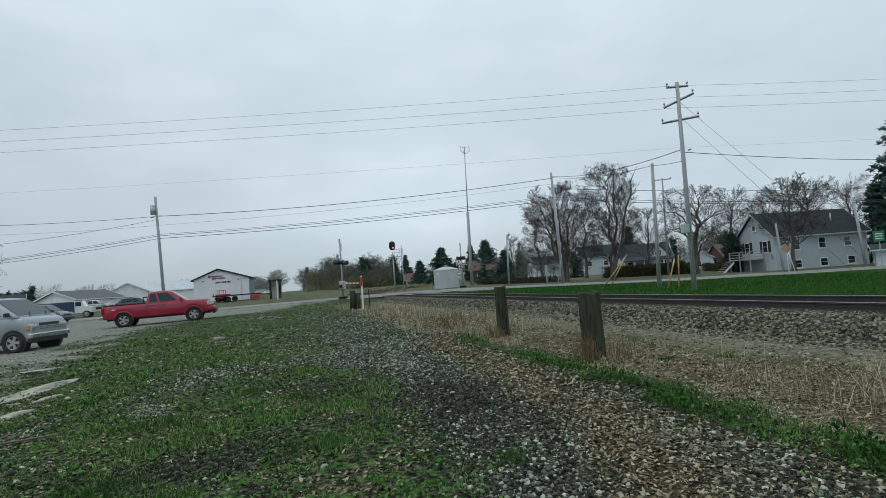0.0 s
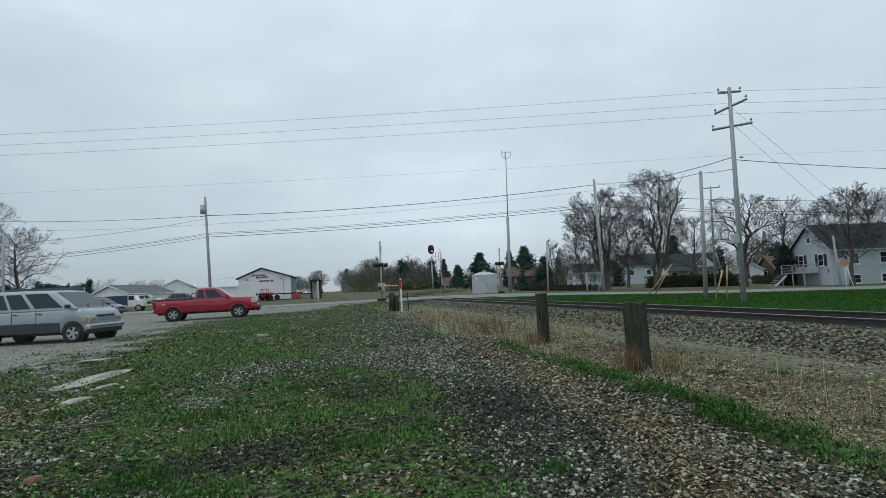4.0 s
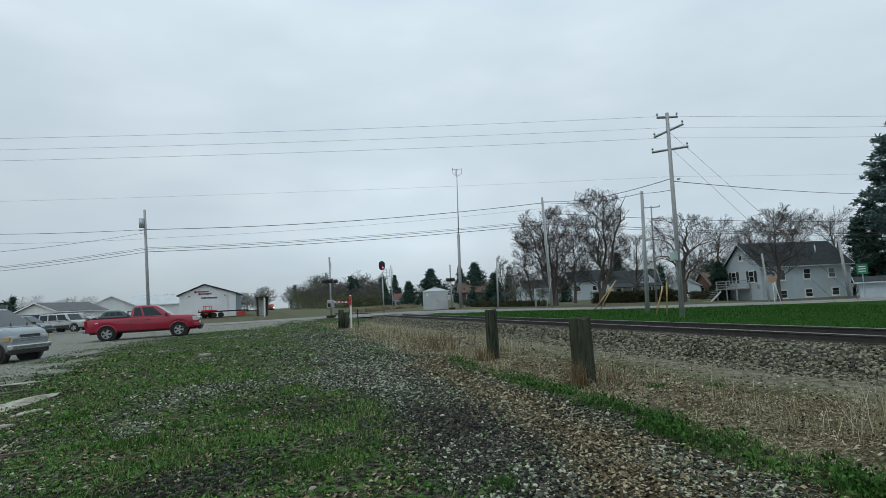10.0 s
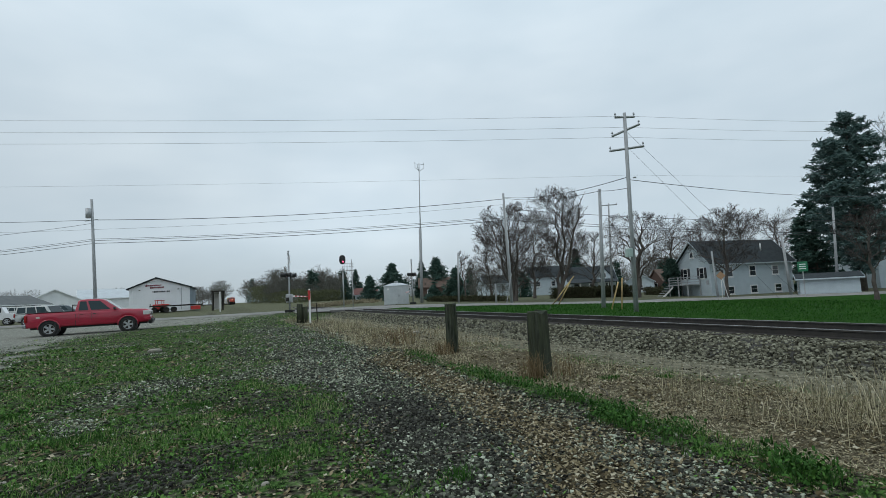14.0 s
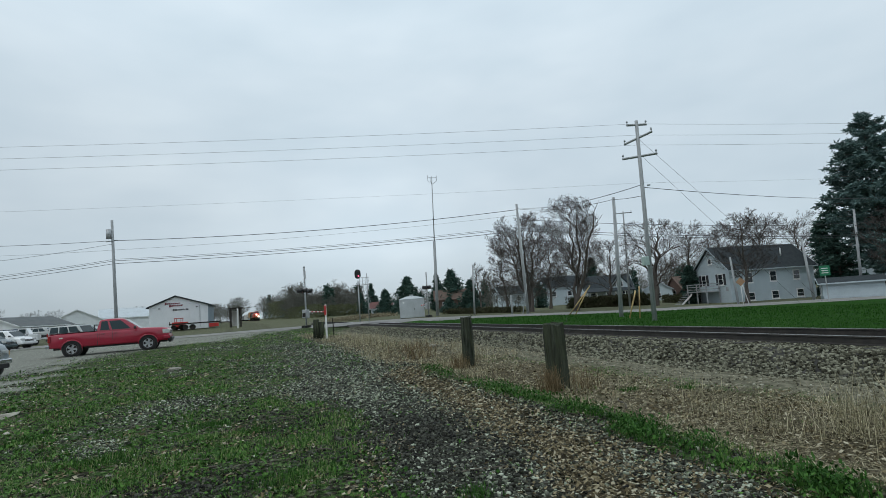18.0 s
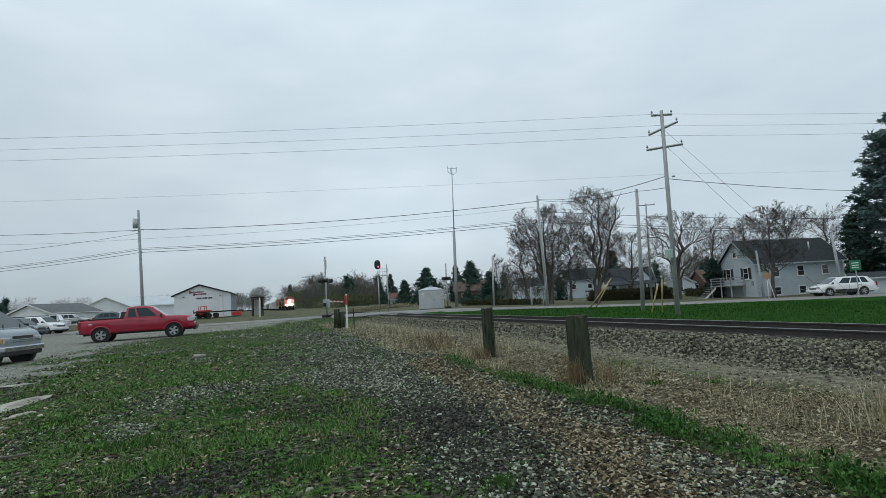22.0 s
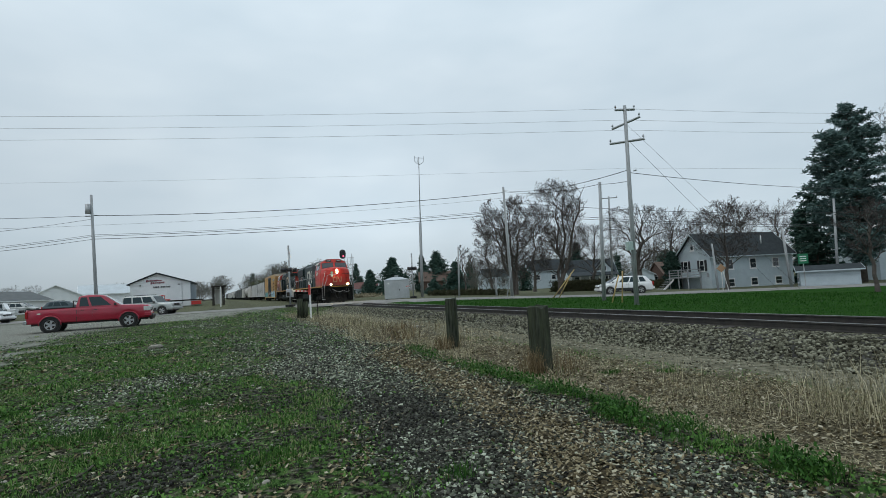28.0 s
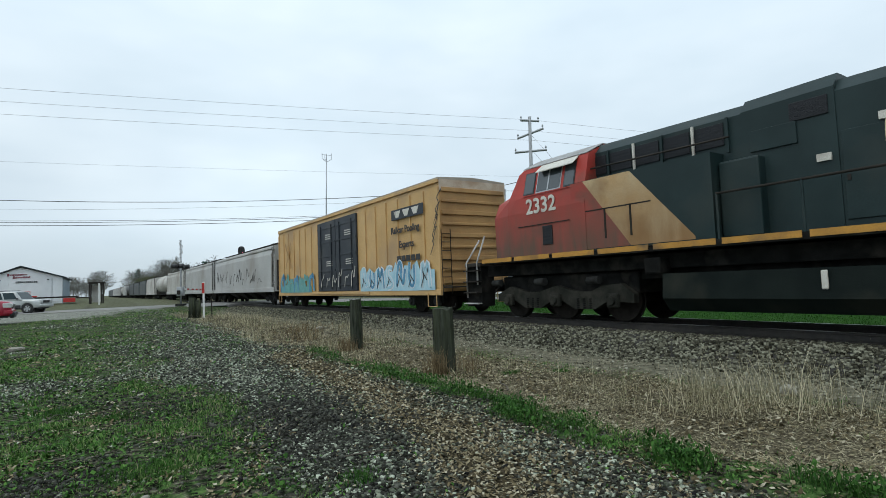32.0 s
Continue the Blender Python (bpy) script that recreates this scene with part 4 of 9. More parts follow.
    b = loft(B(), [[(-1.36, 1.9, 1.12), (0, 1.85, 1.12), (1.36, 1.9, 1.12), (1.36, 2.08, 1.12), (0, 2.08, 1.12), (-1.36, 2.08, 1.12)],
                   [(-1.40, 1.90, 0.65), (0, 1.72, 0.65), (1.40, 1.90, 0.65), (1.40, 2.1, 0.65), (0, 2.1, 0.65), (-1.40, 2.1, 0.65)],
                   [(-1.44, 1.86, 0.16), (0, 1.58, 0.16), (1.44, 1.86, 0.16), (1.44, 2.1, 0.16), (0, 2.0, 0.16), (-1.44, 2.1, 0.16)]])
    part("snow_plough", b, m_dark, L, "dented black snow plough")
    b = box(B(), 0, 1.72, 1.33, 1.9, 0.4, 0.6, 0.03)
    part("pilot_plate", b, m_under, L)
    coupler(L, 0.75, 1)
    for x in (-0.95, -0.7, 0.7, 0.95):
        part("brake_hose", tube(B(), [(x, 1.30, 1.45), (x * 0.86, 1.2, 1.10), (x * 0.7, 1.18, 0.98), (x * 0.5, 1.25, 1.15)], 0.026), m_black, L)
    part("brake_cable", tube(B(), [(-0.75, 1.27, 1.45), (-0.4, 1.24, 1.2), (0.0, 1.22, 1.10), (0.35, 1.24, 1.25), (0.8, 1.25, 1.02), (0.95, 1.27, 1.2)], 0.02), m_hand, L, "pale drooping cable")
    for s in (-1, 1):
        part("grab_iron", tube(B(), [(s * 1.47, 2.34, 0.55), (s * 1.47, 2.34, 1.7), (s * 1.40, 2.15, 2.35), (s * 1.28, 1.98, 2.75), (s * 1.20, 1.96, 3.25)], 0.026, 8), m_hand, L, "white grab iron")
        part("grab_iron", tube(B(), [(s * 1.47, 1.46, 0.8), (s * 1.45, 1.46, 1.7), (s * 1.18, 1.4, 2.4), (s * 1.15, 1.36, 2.75), (s * 0.95, 1.3, 2.85), (s * 0.25, 1.3, 2.85)], 0.026, 8), m_hand if s < 0 else m_dark, L, "white grab iron" if s < 0 else "")
    for x in (0.75, 1.1):
        part("railing_post", tube(B(), [(x, 1.2, 1.65), (x, 1.2, 2.55)], 0.018, 6), m_dark, L)
    # walkway handrails
    for s in (-1, 1):
        ys = [6.4 + 1.55 * k for k in range(10)]
        pts = [(s * 1.47, 6.15, 3.1), (s * 1.47, 6.3, 2.75), (s * 1.47, 20.9, 2.72), (s * 1.47, 21.3, 2.6), (s * 1.47, 21.45, 1.7), (s * 1.47, 21.45, 0.7)]
        handrail(L, pts, [(s * 1.47, y, 1.73) for y in ys], m_hand if s < 0 else m_dark)
    # rear end
    b = box(B(), 0, 21.3, 1.62, 2.9, 0.7, 0.12, 0.02)
    part("rear_platform", b, m_dark, L)
    steps(L, 20.75, 21.6)
    coupler(L, 21.75, -1)
    b = box(B(), -1.02, 20.715, 3.0, 0.05, 0.04, 2.4)
    part("corner_stripe", b, m_red, rear, "red end edge")
    # tank, reservoirs, bogies
    b = prism(B(), [(-1.45, 0.55), (-1.40, 1.06), (1.40, 1.06), (1.45, 0.55), (1.2, 0.28), (-1.2, 0.28)], "y", 8.5, 14.8, 0.03)
    part("fuel_tank", b, m_tank, L)
    part("centre_sill", box(B(), 0, 11.2, 1.18, 1.7, 17.5, 0.36), m_under, L)
    for s in (-1, 1):
        part("air_reservoir", cyl(B(), (s * 1.2, 11.0, 1.28), (s * 1.2, 15.6, 1.28), 0.17, 0.17, 16), m_tank, L)
    for y in (2.9, 5.2, 6.7, 7.6, 8.0, 15.7, 16.2, 18.9):
        part("equipment_box", box(B(), -1.25, y, 1.3, 0.4, 0.3, 0.35, 0.04), m_under, L)
    bogie(L, 4.9, 3, 1.68, 0.54)
    bogie(L, 17.6, 3, 1.68, 0.54)
    return L


def loco_trail(m0):
    """Second locomotive, running with its long hood ahead and its cab behind."""
    L = thing("locomotive", m0, "dirty black and faded red locomotive running cab last", "locomotive", "vehicles of the freight train")
    b = box(B(), 0, 11.1, 1.40, 2.2, 20.8, 0.32)
    box(b, 0, 11.0, 1.67, 3.0, 19.0, 0.13)
    part("frame", b, m_under, L)
    for k in range(13):
        a = 1.5 + k * 1.48
        slab("sill_stripe", a, a + 1.36, 1.64, 1.76, -1.50, m_sillyel, L, "rusty orange sill stripe", 0.012, 0.0)
    def ring(y, w, h, sh):
        return [(-w, y, 1.75), (-w, y, sh), (-w + 0.22, y, h), (w - 0.22, y, h), (w, y, sh), (w, y, 1.75)]
    b = loft(B(), [ring(1.95, 1.0, 3.75, 3.6), ring(6.3, 1.0, 3.75, 3.6)])
    rad = part("radiator_cab", b, m_loco, L)
    slab("end_panel", 1.92, 1.95, 1.8, 3.75, 0, m_redold, rad, "faded red hood end", 1.0, 0)
    b = loft(B(), [[(-1.5, y, 3.95), (-1.5, y, 4.22), (-1.25, y, 4.52), (1.25, y, 4.52), (1.5, y, 4.22), (1.5, y, 3.95), (1.0, y, 3.62), (-1.0, y, 3.62)] for y in (1.55, 6.2)])
    loft(b, [[(-1.5, 6.2, 3.95), (-1.5, 6.2, 4.22), (-1.25, 6.2, 4.52), (1.25, 6.2, 4.52), (1.5, 6.2, 4.22), (1.5, 6.2, 3.95), (1.0, 6.2, 3.62), (-1.0, 6.2, 3.62)],
             [(-1.02, 8.2, 3.95), (-1.02, 8.2, 4.05), (-0.8, 8.2, 4.32), (0.8, 8.2, 4.32), (1.02, 8.2, 4.05), (1.02, 8.2, 3.95), (1.0, 8.2, 3.62), (-1.0, 8.2, 3.62)]])
    wing = part("radiator_wing", b, m_loco, rad)
    slab("wing_end", 1.515, 1.548, 3.98, 4.45, 0, m_redold, wing, "faded red wing end", 1.42, 0)
    b = B()
    for k in range(24):
        box(b, -1.24, 1.75 + k * 0.19, 3.785, 0.46, 0.05, 0.02)
    part("wing_louvres", b, m_grille, wing)
    b = loft(B(), [ring(6.3, 1.0, 4.34, 4.1), ring(11.4, 1.0, 4.34, 4.1)])
    eng = part("engine_hood", b, m_loco, L)
    b = loft(B(), [ring(11.4, 1.02, 4.46, 4.2), ring(12.95, 1.02, 4.42, 4.17)])
    part("exhaust_housing", b, m_loco, eng)
    b = loft(B(), [ring(12.95, 1.0, 4.37, 4.15), ring(17.0, 1.0, 4.42, 4.18)])
    aux = part("control_hood", b, m_loco, L)
    # tall side lockers behind the cab, out to the walkway
    b = box(B(), -1.1, 12.95, 2.5, 0.32, 0.76, 1.5, 0.04)
    part("equipment_cabinet", b, m_loco, aux)
    b = prism(B(), [(13.35, 1.75), (16.95, 1.75), (16.95, 3.45), (13.35, 3.45)], "x", -1.48, -0.98)
    part("side_locker", b, m_loco, aux)
    for k in range(5):
        slab("locker_window", 13.3 + k * 0.72, 13.9 + k * 0.72, 3.62, 4.08, -1.012, m_grille, aux, thick=0.012)
        slab("bracket", 13.18 + k * 0.72, 13.23 + k * 0.72, 3.45, 4.15, -1.05, m_cream if k % 2 else m_loco, aux, "pale support bracket" if k % 2 else "", 0.02, 0)
    b = tube(B(), [(-1.2, 13.1, 3.72), (-1.2, 17.0, 3.78)], 0.022, 6)
    part("roof_handrail", b, m_dark, aux)
    # cream and tan wedge with red ahead of the cab
    x = -1.484
    plate("red_wedge", [(16.94, 1.78), (16.94, 3.44), (16.55, 3.44), (15.25, 1.78)], x, m_redold, aux, "faded red paint")
    plate("tan_wedge", [(15.25, 1.78), (16.55, 3.44), (15.2, 3.44), (13.75, 1.84), (13.75, 1.78)], x, m_tan, aux, "grimy cream and tan paint wedge")
    for y in (15.2, 15.9):
        slab("locker_hinge", y, y + 0.05, 2.0, 2.7, x - 0.008, m_dark, aux, thick=0.008, bevel=0)
    slab("locker_seam", 14.7, 16.5, 2.68, 2.71, x - 0.006, m_dark, aux, thick=0.006, bevel=0)
    slab("hatch", 12.0, 12.8, 3.35, 3.75, -1.035, m_loco, aux, thick=0.02)
    slab("exhaust_grille", 11.5, 12.1, 3.75, 4.08, -1.03, m_grille, eng, thick=0.015)
    for k in range(7):
        a = 6.5 + k * 0.70
        d_ = slab("hood_door", a, a + 0.65, 1.9, 3.4, -1.012, m_loco, eng, thick=0.016)
        part("latch", box(B(), -1.032, a + 0.58, 2.6, 0.02, 0.05, 0.1), m_dark, d_)
    for k in range(6):
        a = 2.25 + k * 0.68
        fr = slab("vent_frame", a, a + 0.58, 2.05, 3.1, -1.012, m_loco, rad, thick=0.02)
        slab("vent", a + 0.1, a + 0.48, 2.2, 2.95, -1.035, m_grille, fr, thick=0.012, bevel=0)
    for y, z in ((3.1, 3.2), (5.9, 2.4), (10.6, 3.5), (11.5, 3.0), (2.2, 3.25)):
        slab("warning_label", y, y + 0.22, z - 0.06, z + 0.07, -1.04, m_cream, rad, "small white label", 0.02, 0)
    ribbon("side_emblem", [(px_ * 1.05, py_ * 1.05) for px_, py_ in WORM], 0.28, on_side(-1.034, 10.6, 2.42), m_faded_logo, eng, "large dirty cream ribbon-shaped emblem")
    for k, w in enumerate((0.62, 0.08, 0.42, 0.08, 0.40)):
        a = 10.6 - (0, 0.82, 1.05, 1.6, 1.82)[k]
        slab("lettering_bar", a, a - w, 2.03, 2.17 if w > 0.1 else 2.08, -1.035, m_faded_logo, eng, "worn cream lettering", 0.008, 0)
    # cab at the rear
    c = cab(L, lambda k: 20.55 - k * 0.92, m_redold, "2332", m_roofgrey, m_cream)
    text("road_number", "2332", 0.56, on_side(-1.508, 18.0, 3.06), m_cream, c, label="white cab-side road number", bold=0.014)
    slab("cab_vent", 17.6, 17.95, 2.0, 2.5, -1.515, m_grille, c, thick=0.012)
    slab("cab_seam", 17.0, 18.9, 2.55, 2.57, -1.512, m_dark, c, thick=0.008, bevel=0)
    # cab-end steps, platforms, railings
    for a, bb in ((0.55, 1.35), (20.85, 21.6)):
        steps(L, a, bb)
    for y in (1.2, 21.2):
        part("end_platform", box(B(), 0, y, 1.62, 2.9, 0.8, 0.12, 0.02), m_dark, L)
    for s in (-1, 1):
        pts = [(s * 1.47, 0.55, 0.7), (s * 1.47, 0.55, 1.7), (s * 1.40, 0.75, 2.5), (s * 1.47, 1.4, 2.70), (s * 1.47, 13.3, 2.62)]
        handrail(L, pts, [(s * 1.47, 1.6 + 1.46 * k, 1.73) for k in range(9)], m_dark, 0.024)
        for pts in ([(s * 1.45, 1.38, 0.7), (s * 1.45, 1.38, 1.75), (s * 1.05, 1.0, 2.65), (s * 0.95, 0.9, 2.9)],
                    [(s * 1.45, 21.5, 0.6), (s * 1.45, 21.5, 1.7), (s * 1.2, 21.1, 2.4)], [(s * 1.45, 20.95, 1.0), (s * 1.45, 20.95, 1.7), (s * 1.3, 20.7, 2.5)]):
            part("grab_iron", tube(B(), pts, 0.026, 8), m_hand, L, "white grab iron")
    for k in range(2):
        b = cyl(B(), (0.25 - 0.3 * k, 1.92, 3.55), (0.25 - 0.3 * k, 1.88, 3.55), 0.10, 0.10, 14)
        part("rear_light", b, m_cabglass, rad)
    for y0 in (7.3, 9.0, 10.2):
        part("roof_hatch", box(B(), 0.2, y0, 4.45, 0.8, 0.5, 0.14, 0.04), m_loco, eng)
    part("horn", cyl(B(), (-0.3, 8.1, 4.5), (-0.3, 8.5, 4.55), 0.05, 0.10, 10), m_dark, eng)
    b = prism(B(), [(-1.45, 0.6), (-1.40, 1.12), (1.40, 1.12), (1.45, 0.6), (1.2, 0.33), (-1.2, 0.33)], "y", 7.65, 14.6, 0.03)
    part("fuel_tank", b, m_tank, L)
    part("centre_sill", box(B(), 0, 11.0, 1.2, 1.7, 18.0, 0.36), m_under, L)
    part("sight_glass", box(B(), -1.455, 11.6, 0.92, 0.03, 0.10, 0.32, 0.02), m_cream, L)
    for y in (6.9, 14.8):
        part("equipment_box", box(B(), -1.25, y, 1.3, 0.4, 0.4, 0.35, 0.04), m_under, L)
    bogie(L, 4.3, 3, 1.85, 0.53, frame_mat=m_dusty)
    bogie(L, 17.9, 3, 1.85, 0.53, frame_mat=m_dusty)
    coupler(L, 0.2, 1)
    coupler(L, 22.1, -1)
    return L


def freight_bogies(parent, length):
    for y in (2.2, length - 2.2):
        bogie(parent, y, 2, 1.75, 0.46, long_frame=0.3)
    coupler(parent, 0.1, 1)
    coupler(parent, length - 0.1, -1)


def boxcar(m0):
    C = thing("boxcar", m0, "yellow ribbed boxcar with black doors and graffiti", "boxcar", "vehicles of the freight train")
    m_box = mat("boxcar_yellow", (0.58, 0.37, 0.155), (0.50, 0.31, 0.12), 0.7, 0.6, bump=0.05, dirt=(0.38, 0.25, 0.13), dirt_amount=0.2)
    m_end = mat("boxcar_end", (0.42, 0.245, 0.090), (0.35, 0.195, 0.065), 0.9, 0.65, dirt=(0.16, 0.08, 0.03))
    m_door = mat("boxcar_door", (0.009, 0.014, 0.020), (0.018, 0.024, 0.032), 1.2, 0.55, dirt=(0.035, 0.038, 0.040), dirt_amount=0.2)
    y0, y1, w, zs, zt = 0.62, 19.15, 1.50, 0.80, 4.72
    b = box(B(), 0, (y0 + y1) / 2, (zs + zt) / 2, 2 * w - 0.08, y1 - y0, zt - zs)
    body = part("body", b, m_box, C)
    b = prism(B(), [(-w, zt - 0.02), (-w, zt + 0.05), (0, zt + 0.13), (w, zt + 0.05), (w, zt - 0.02)], "y", y0 - 0.02, y1 + 0.02)
    part("roof", b, mat("boxcar_roof", (0.34, 0.31, 0.26), (0.28, 0.25, 0.2), 1, 0.6, dirt=(0.2, 0.15, 0.1)), C, "pale galvanised roof")
    for s in (-1, 1):
        for k in range(20):
            y = y0 + 0.06 + k * (y1 - y0 - 0.12) / 19
            if 7.2 < y < 12.2:
                continue
            part("side_rib", box(B(), s * (w - 0.02), y, 2.66, 0.07, 0.10, 3.55, 0.015), m_box, body)
        part("side_sill", box(B(), s * (w - 0.01), (y0 + y1) / 2, 0.78, 0.08, y1 - y0, 0.20, 0.01), m_box, body)
        part("top_chord", box(B(), s * (w - 0.01), (y0 + y1) / 2, zt - 0.07, 0.09, y1 - y0, 0.13, 0.01), m_box, body)
        for a in (7.3, 9.72):
            d = part("sliding_door", box(B(), s * (w + 0.015), a + 1.2, 2.65, 0.08, 2.36, 3.5, 0.01), m_door, body, "black sliding door")
            for k in range(5):
                part("door_rib", box(B(), s * (w + 0.06), a + 1.2, 1.2 + 0.72 * k, 0.04, 2.3, 0.09, 0.01), m_door, d)
            for dy in (0.5, 1.9):
                part("lock_bar", cyl(B(), (s * (w + 0.08), a + dy, 1.0), (s * (w + 0.08), a + dy, 4.2), 0.025, 0.025, 6), m_door, d)
            if s < 0:
                for k in range(3):
                    slab("stencil_bar", a + 0.5, a + 1.3, 3.5 + 0.1 * k, 3.54 + 0.1 * k, -w - 0.062, m_cream, d, "small white stencil lines", 0.006, 0)
                    slab("stencil_bar", a + 0.45, a + 1.2, 2.15 + 0.1 * k, 2.19 + 0.1 * k, -w - 0.062, m_cream, d, "small white stencil lines", 0.006, 0)
        part("door_track", box(B(), s * (w + 0.02), 9.7, 0.80, 0.10, 7.2, 0.10, 0.01), m_box, body)
    for y, d in ((y0, -1), (y1, 1)):
        for k in range(9):
            part("end_corrugation", box(B(), 0, y + d * 0.03, 1.15 + k * 0.40, 2.8, 0.10, 0.10 if k % 2 else 0.16, 0.02), m_end, body)
        part("end_sheet", box(B(), 0, y + d * 0.006, 2.70, 2.90, 0.012, 3.8), m_end, body)
        part("end_cap", box(B(), 0, y + d * 0.035, 4.50, 2.94, 0.05, 0.40), mat("end_cap", (0.50, 0.42, 0.33), (0.42, 0.33, 0.24), 2, 0.7, dirt=(0.3, 0.18, 0.1)), body, "pale weathered upper end")
        for s in (-1, 1):
            b = B()
            for k in range(7):
                cyl(b, (s * 1.12, y + d * 0.12, 1.0 + 0.3 * k), (s * 1.5, y + d * 0.12, 1.0 + 0.3 * k), 0.014, 0.014, 5)
            for x in (1.12, 1.5):
                cyl(b, (s * x, y + d * 0.10, 0.7), (s * x, y + d * 0.10, 2.95), 0.016, 0.016, 5)
            part("end_ladder", b, m_dark, body)
            b = tube(B(), [(s * 1.58, y - d * 0.2, 0.75), (s * 1.58, y - d * 0.2, 0.3), (s * 1.58, y - d * 0.75, 0.3), (s * 1.58, y - d * 0.75, 0.75)], 0.02, 5)
            part("stirrup_step", b, m_box, body)
    part("cross_platform", box(B(), 0, 0.3, 0.95, 2.9, 0.5, 0.05), m_dark, body)
    # emblem panel, slogan and paint on the near side
    x = -w - 0.045
    em = slab("emblem_panel", 1.55, 3.95, 3.62, 4.02, x, m_door, body, "black emblem panel", 0.01, 0)
    for k, (a, bb) in enumerate(((3.74, 3.20), (3.06, 2.52), (2.38, 1.84))):
        b = prism(B(), [(a, 3.95), (bb, 3.95), (bb + 0.08, 3.82), (bb + 0.16, 3.69), (a - 0.16, 3.69), (a - 0.08, 3.82)], "x", x - 0.018, x - 0.012)
        part("emblem_mark", b, m_cream, em, "white emblem shape")
    text("slogan", "Railcar Pooling", 0.36, on_side(x, 2.95, 3.20), m_black, body, label="black slogan lettering", bold=0.012)
    text("slogan", "Experts", 0.36, on_side(x, 2.85, 2.62), m_black, body, label="black slogan lettering", bold=0.012)
    for k in range(5):
        slab("lettering_bar", 3.6 - k * 0.36, 3.32 - k * 0.36, 1.98, 2.2, x, m_black, body, "black lettering", 0.006, 0)
    # graffiti: overlapping outlined strokes
    rnd = random.Random(9)
    cols = [mat("spray_pale_blue", (0.30, 0.52, 0.62), (0.42, 0.60, 0.66), 2, 0.6), mat("spray_blue", (0.06, 0.20, 0.34), (0.12, 0.34, 0.48), 2, 0.6),
            mat("spray_white", (0.66, 0.70, 0.72), (0.55, 0.62, 0.66), 2, 0.6), mat("spray_green", (0.10, 0.30, 0.28), (0.16, 0.38, 0.36), 2, 0.6)]
    for y_a, y_b, base_mat, peak in ((7.0, 0.95, cols[0], 1.95), (18.7, 13.2, cols[3], 1.65)):
        n = 26
        edge_pts = [(y_a + (y_b - y_a) * k / n, peak - 0.22 + 0.22 * math.sin(k * 1.9) + rnd.uniform(-0.10, 0.10)) for k in range(n + 1)]
        plate("graffiti_fill", [(y_a, 0.86)] + edge_pts + [(y_b, 0.86)], x + 0.004, base_mat, body, "faded pale blue graffiti fill" if y_a < 10 else "faded teal graffiti fill", 0.004)
    for j, (a, hh) in enumerate(((6.85, 0.95), (6.05, 0.8), (5.35, 1.05), (4.5, 0.9), (3.65, 1.1), (2.75, 1.0), (1.85, 1.15))):
        letter = ([(0.0, 0.1), (0.05, hh * 0.6), (0.22, hh), (0.42, hh * 0.8), (0.30, hh * 0.45), (0.50, hh * 0.1), (0.66, hh * 0.7)],
                  [(0.1, hh), (0.02, hh * 0.4), (0.22, 0.05), (0.45, hh * 0.25), (0.42, hh * 0.9)],
                  [(0.0, 0.05), (0.12, hh), (0.30, hh * 0.3), (0.48, hh), (0.62, 0.05)],
                  [(0.5, hh * 0.9), (0.15, hh), (0.02, hh * 0.6), (0.40, hh * 0.45), (0.50, hh * 0.12), (0.05, 0.05)])[j % 4]
        ribbon("graffiti_outline", letter, rnd.uniform(0.20, 0.26), on_side(x - 0.004, a, 0.92), cols[2], body, "white graffiti outline")
        ribbon("graffiti_stroke", letter, rnd.uniform(0.10, 0.15), on_side(x - 0.012, a, 0.92), cols[1] if j % 3 else cols[0], body, "blue graffiti stroke")
        ribbon("graffiti_scrawl", [(0.0, 0.0), (0.25, hh * 0.35), (0.1, hh * 0.5), (0.4, hh * 0.2)], 0.035, on_side(x - 0.018, a, 1.0), m_black, body, "thin dark graffiti line")
    for j in range(7):
        a = 18.6 - j * 0.85
        letter = [(0, 0), (0.1, rnd.uniform(0.6, 1.1)), (0.35, rnd.uniform(0.3, 0.8)), (0.6, rnd.uniform(0.7, 1.2)), (0.7, 0.05)]
        ribbon("graffiti_stroke", letter, 0.22, on_side(x - 0.004, a, 0.9), cols[3] if j % 3 else cols[1], body, "teal graffiti stroke")
    for j in range(6):
        a = 11.6 - j * 0.75
        ribbon("graffiti_stroke", [(0, 0), (0.12, rnd.uniform(0.4, 0.9)), (0.3, rnd.uniform(0.1, 0.5)), (rnd.uniform(0.35, 0.6), rnd.uniform(0.4, 1.0))], 0.045, on_side(-w - 0.10, a, 1.1), m_cream, body, "thin white graffiti scrawl")
    for j in range(4):
        ribbon("graffiti_stroke", [(0, 0), (0.3, 0.5), (0.1, 0.7), (0.45, 0.95)], 0.035, on_side(x - 0.004, 1.15 - 0.12 * j, 2.1 + 0.42 * j), m_black, body, "thin black graffiti scrawl")
    ribbon("stencil_cross", [(0, 0), (1.0, 1.5)], 0.12, on_side(x, 17.6, 2.3), m_end, body, "rust-coloured cross", 2)
    ribbon("stencil_cross", [(1.0, 0), (0, 1.5)], 0.12, on_side(x - 0.008, 17.6, 2.3), m_end, body, "rust-coloured cross", 2)
    part("centre_sill", box(B(), 0, 9.8, 0.72, 0.5, 19.2, 0.3), m_under, C)
    freight_bogies(C, 19.6)
    return C


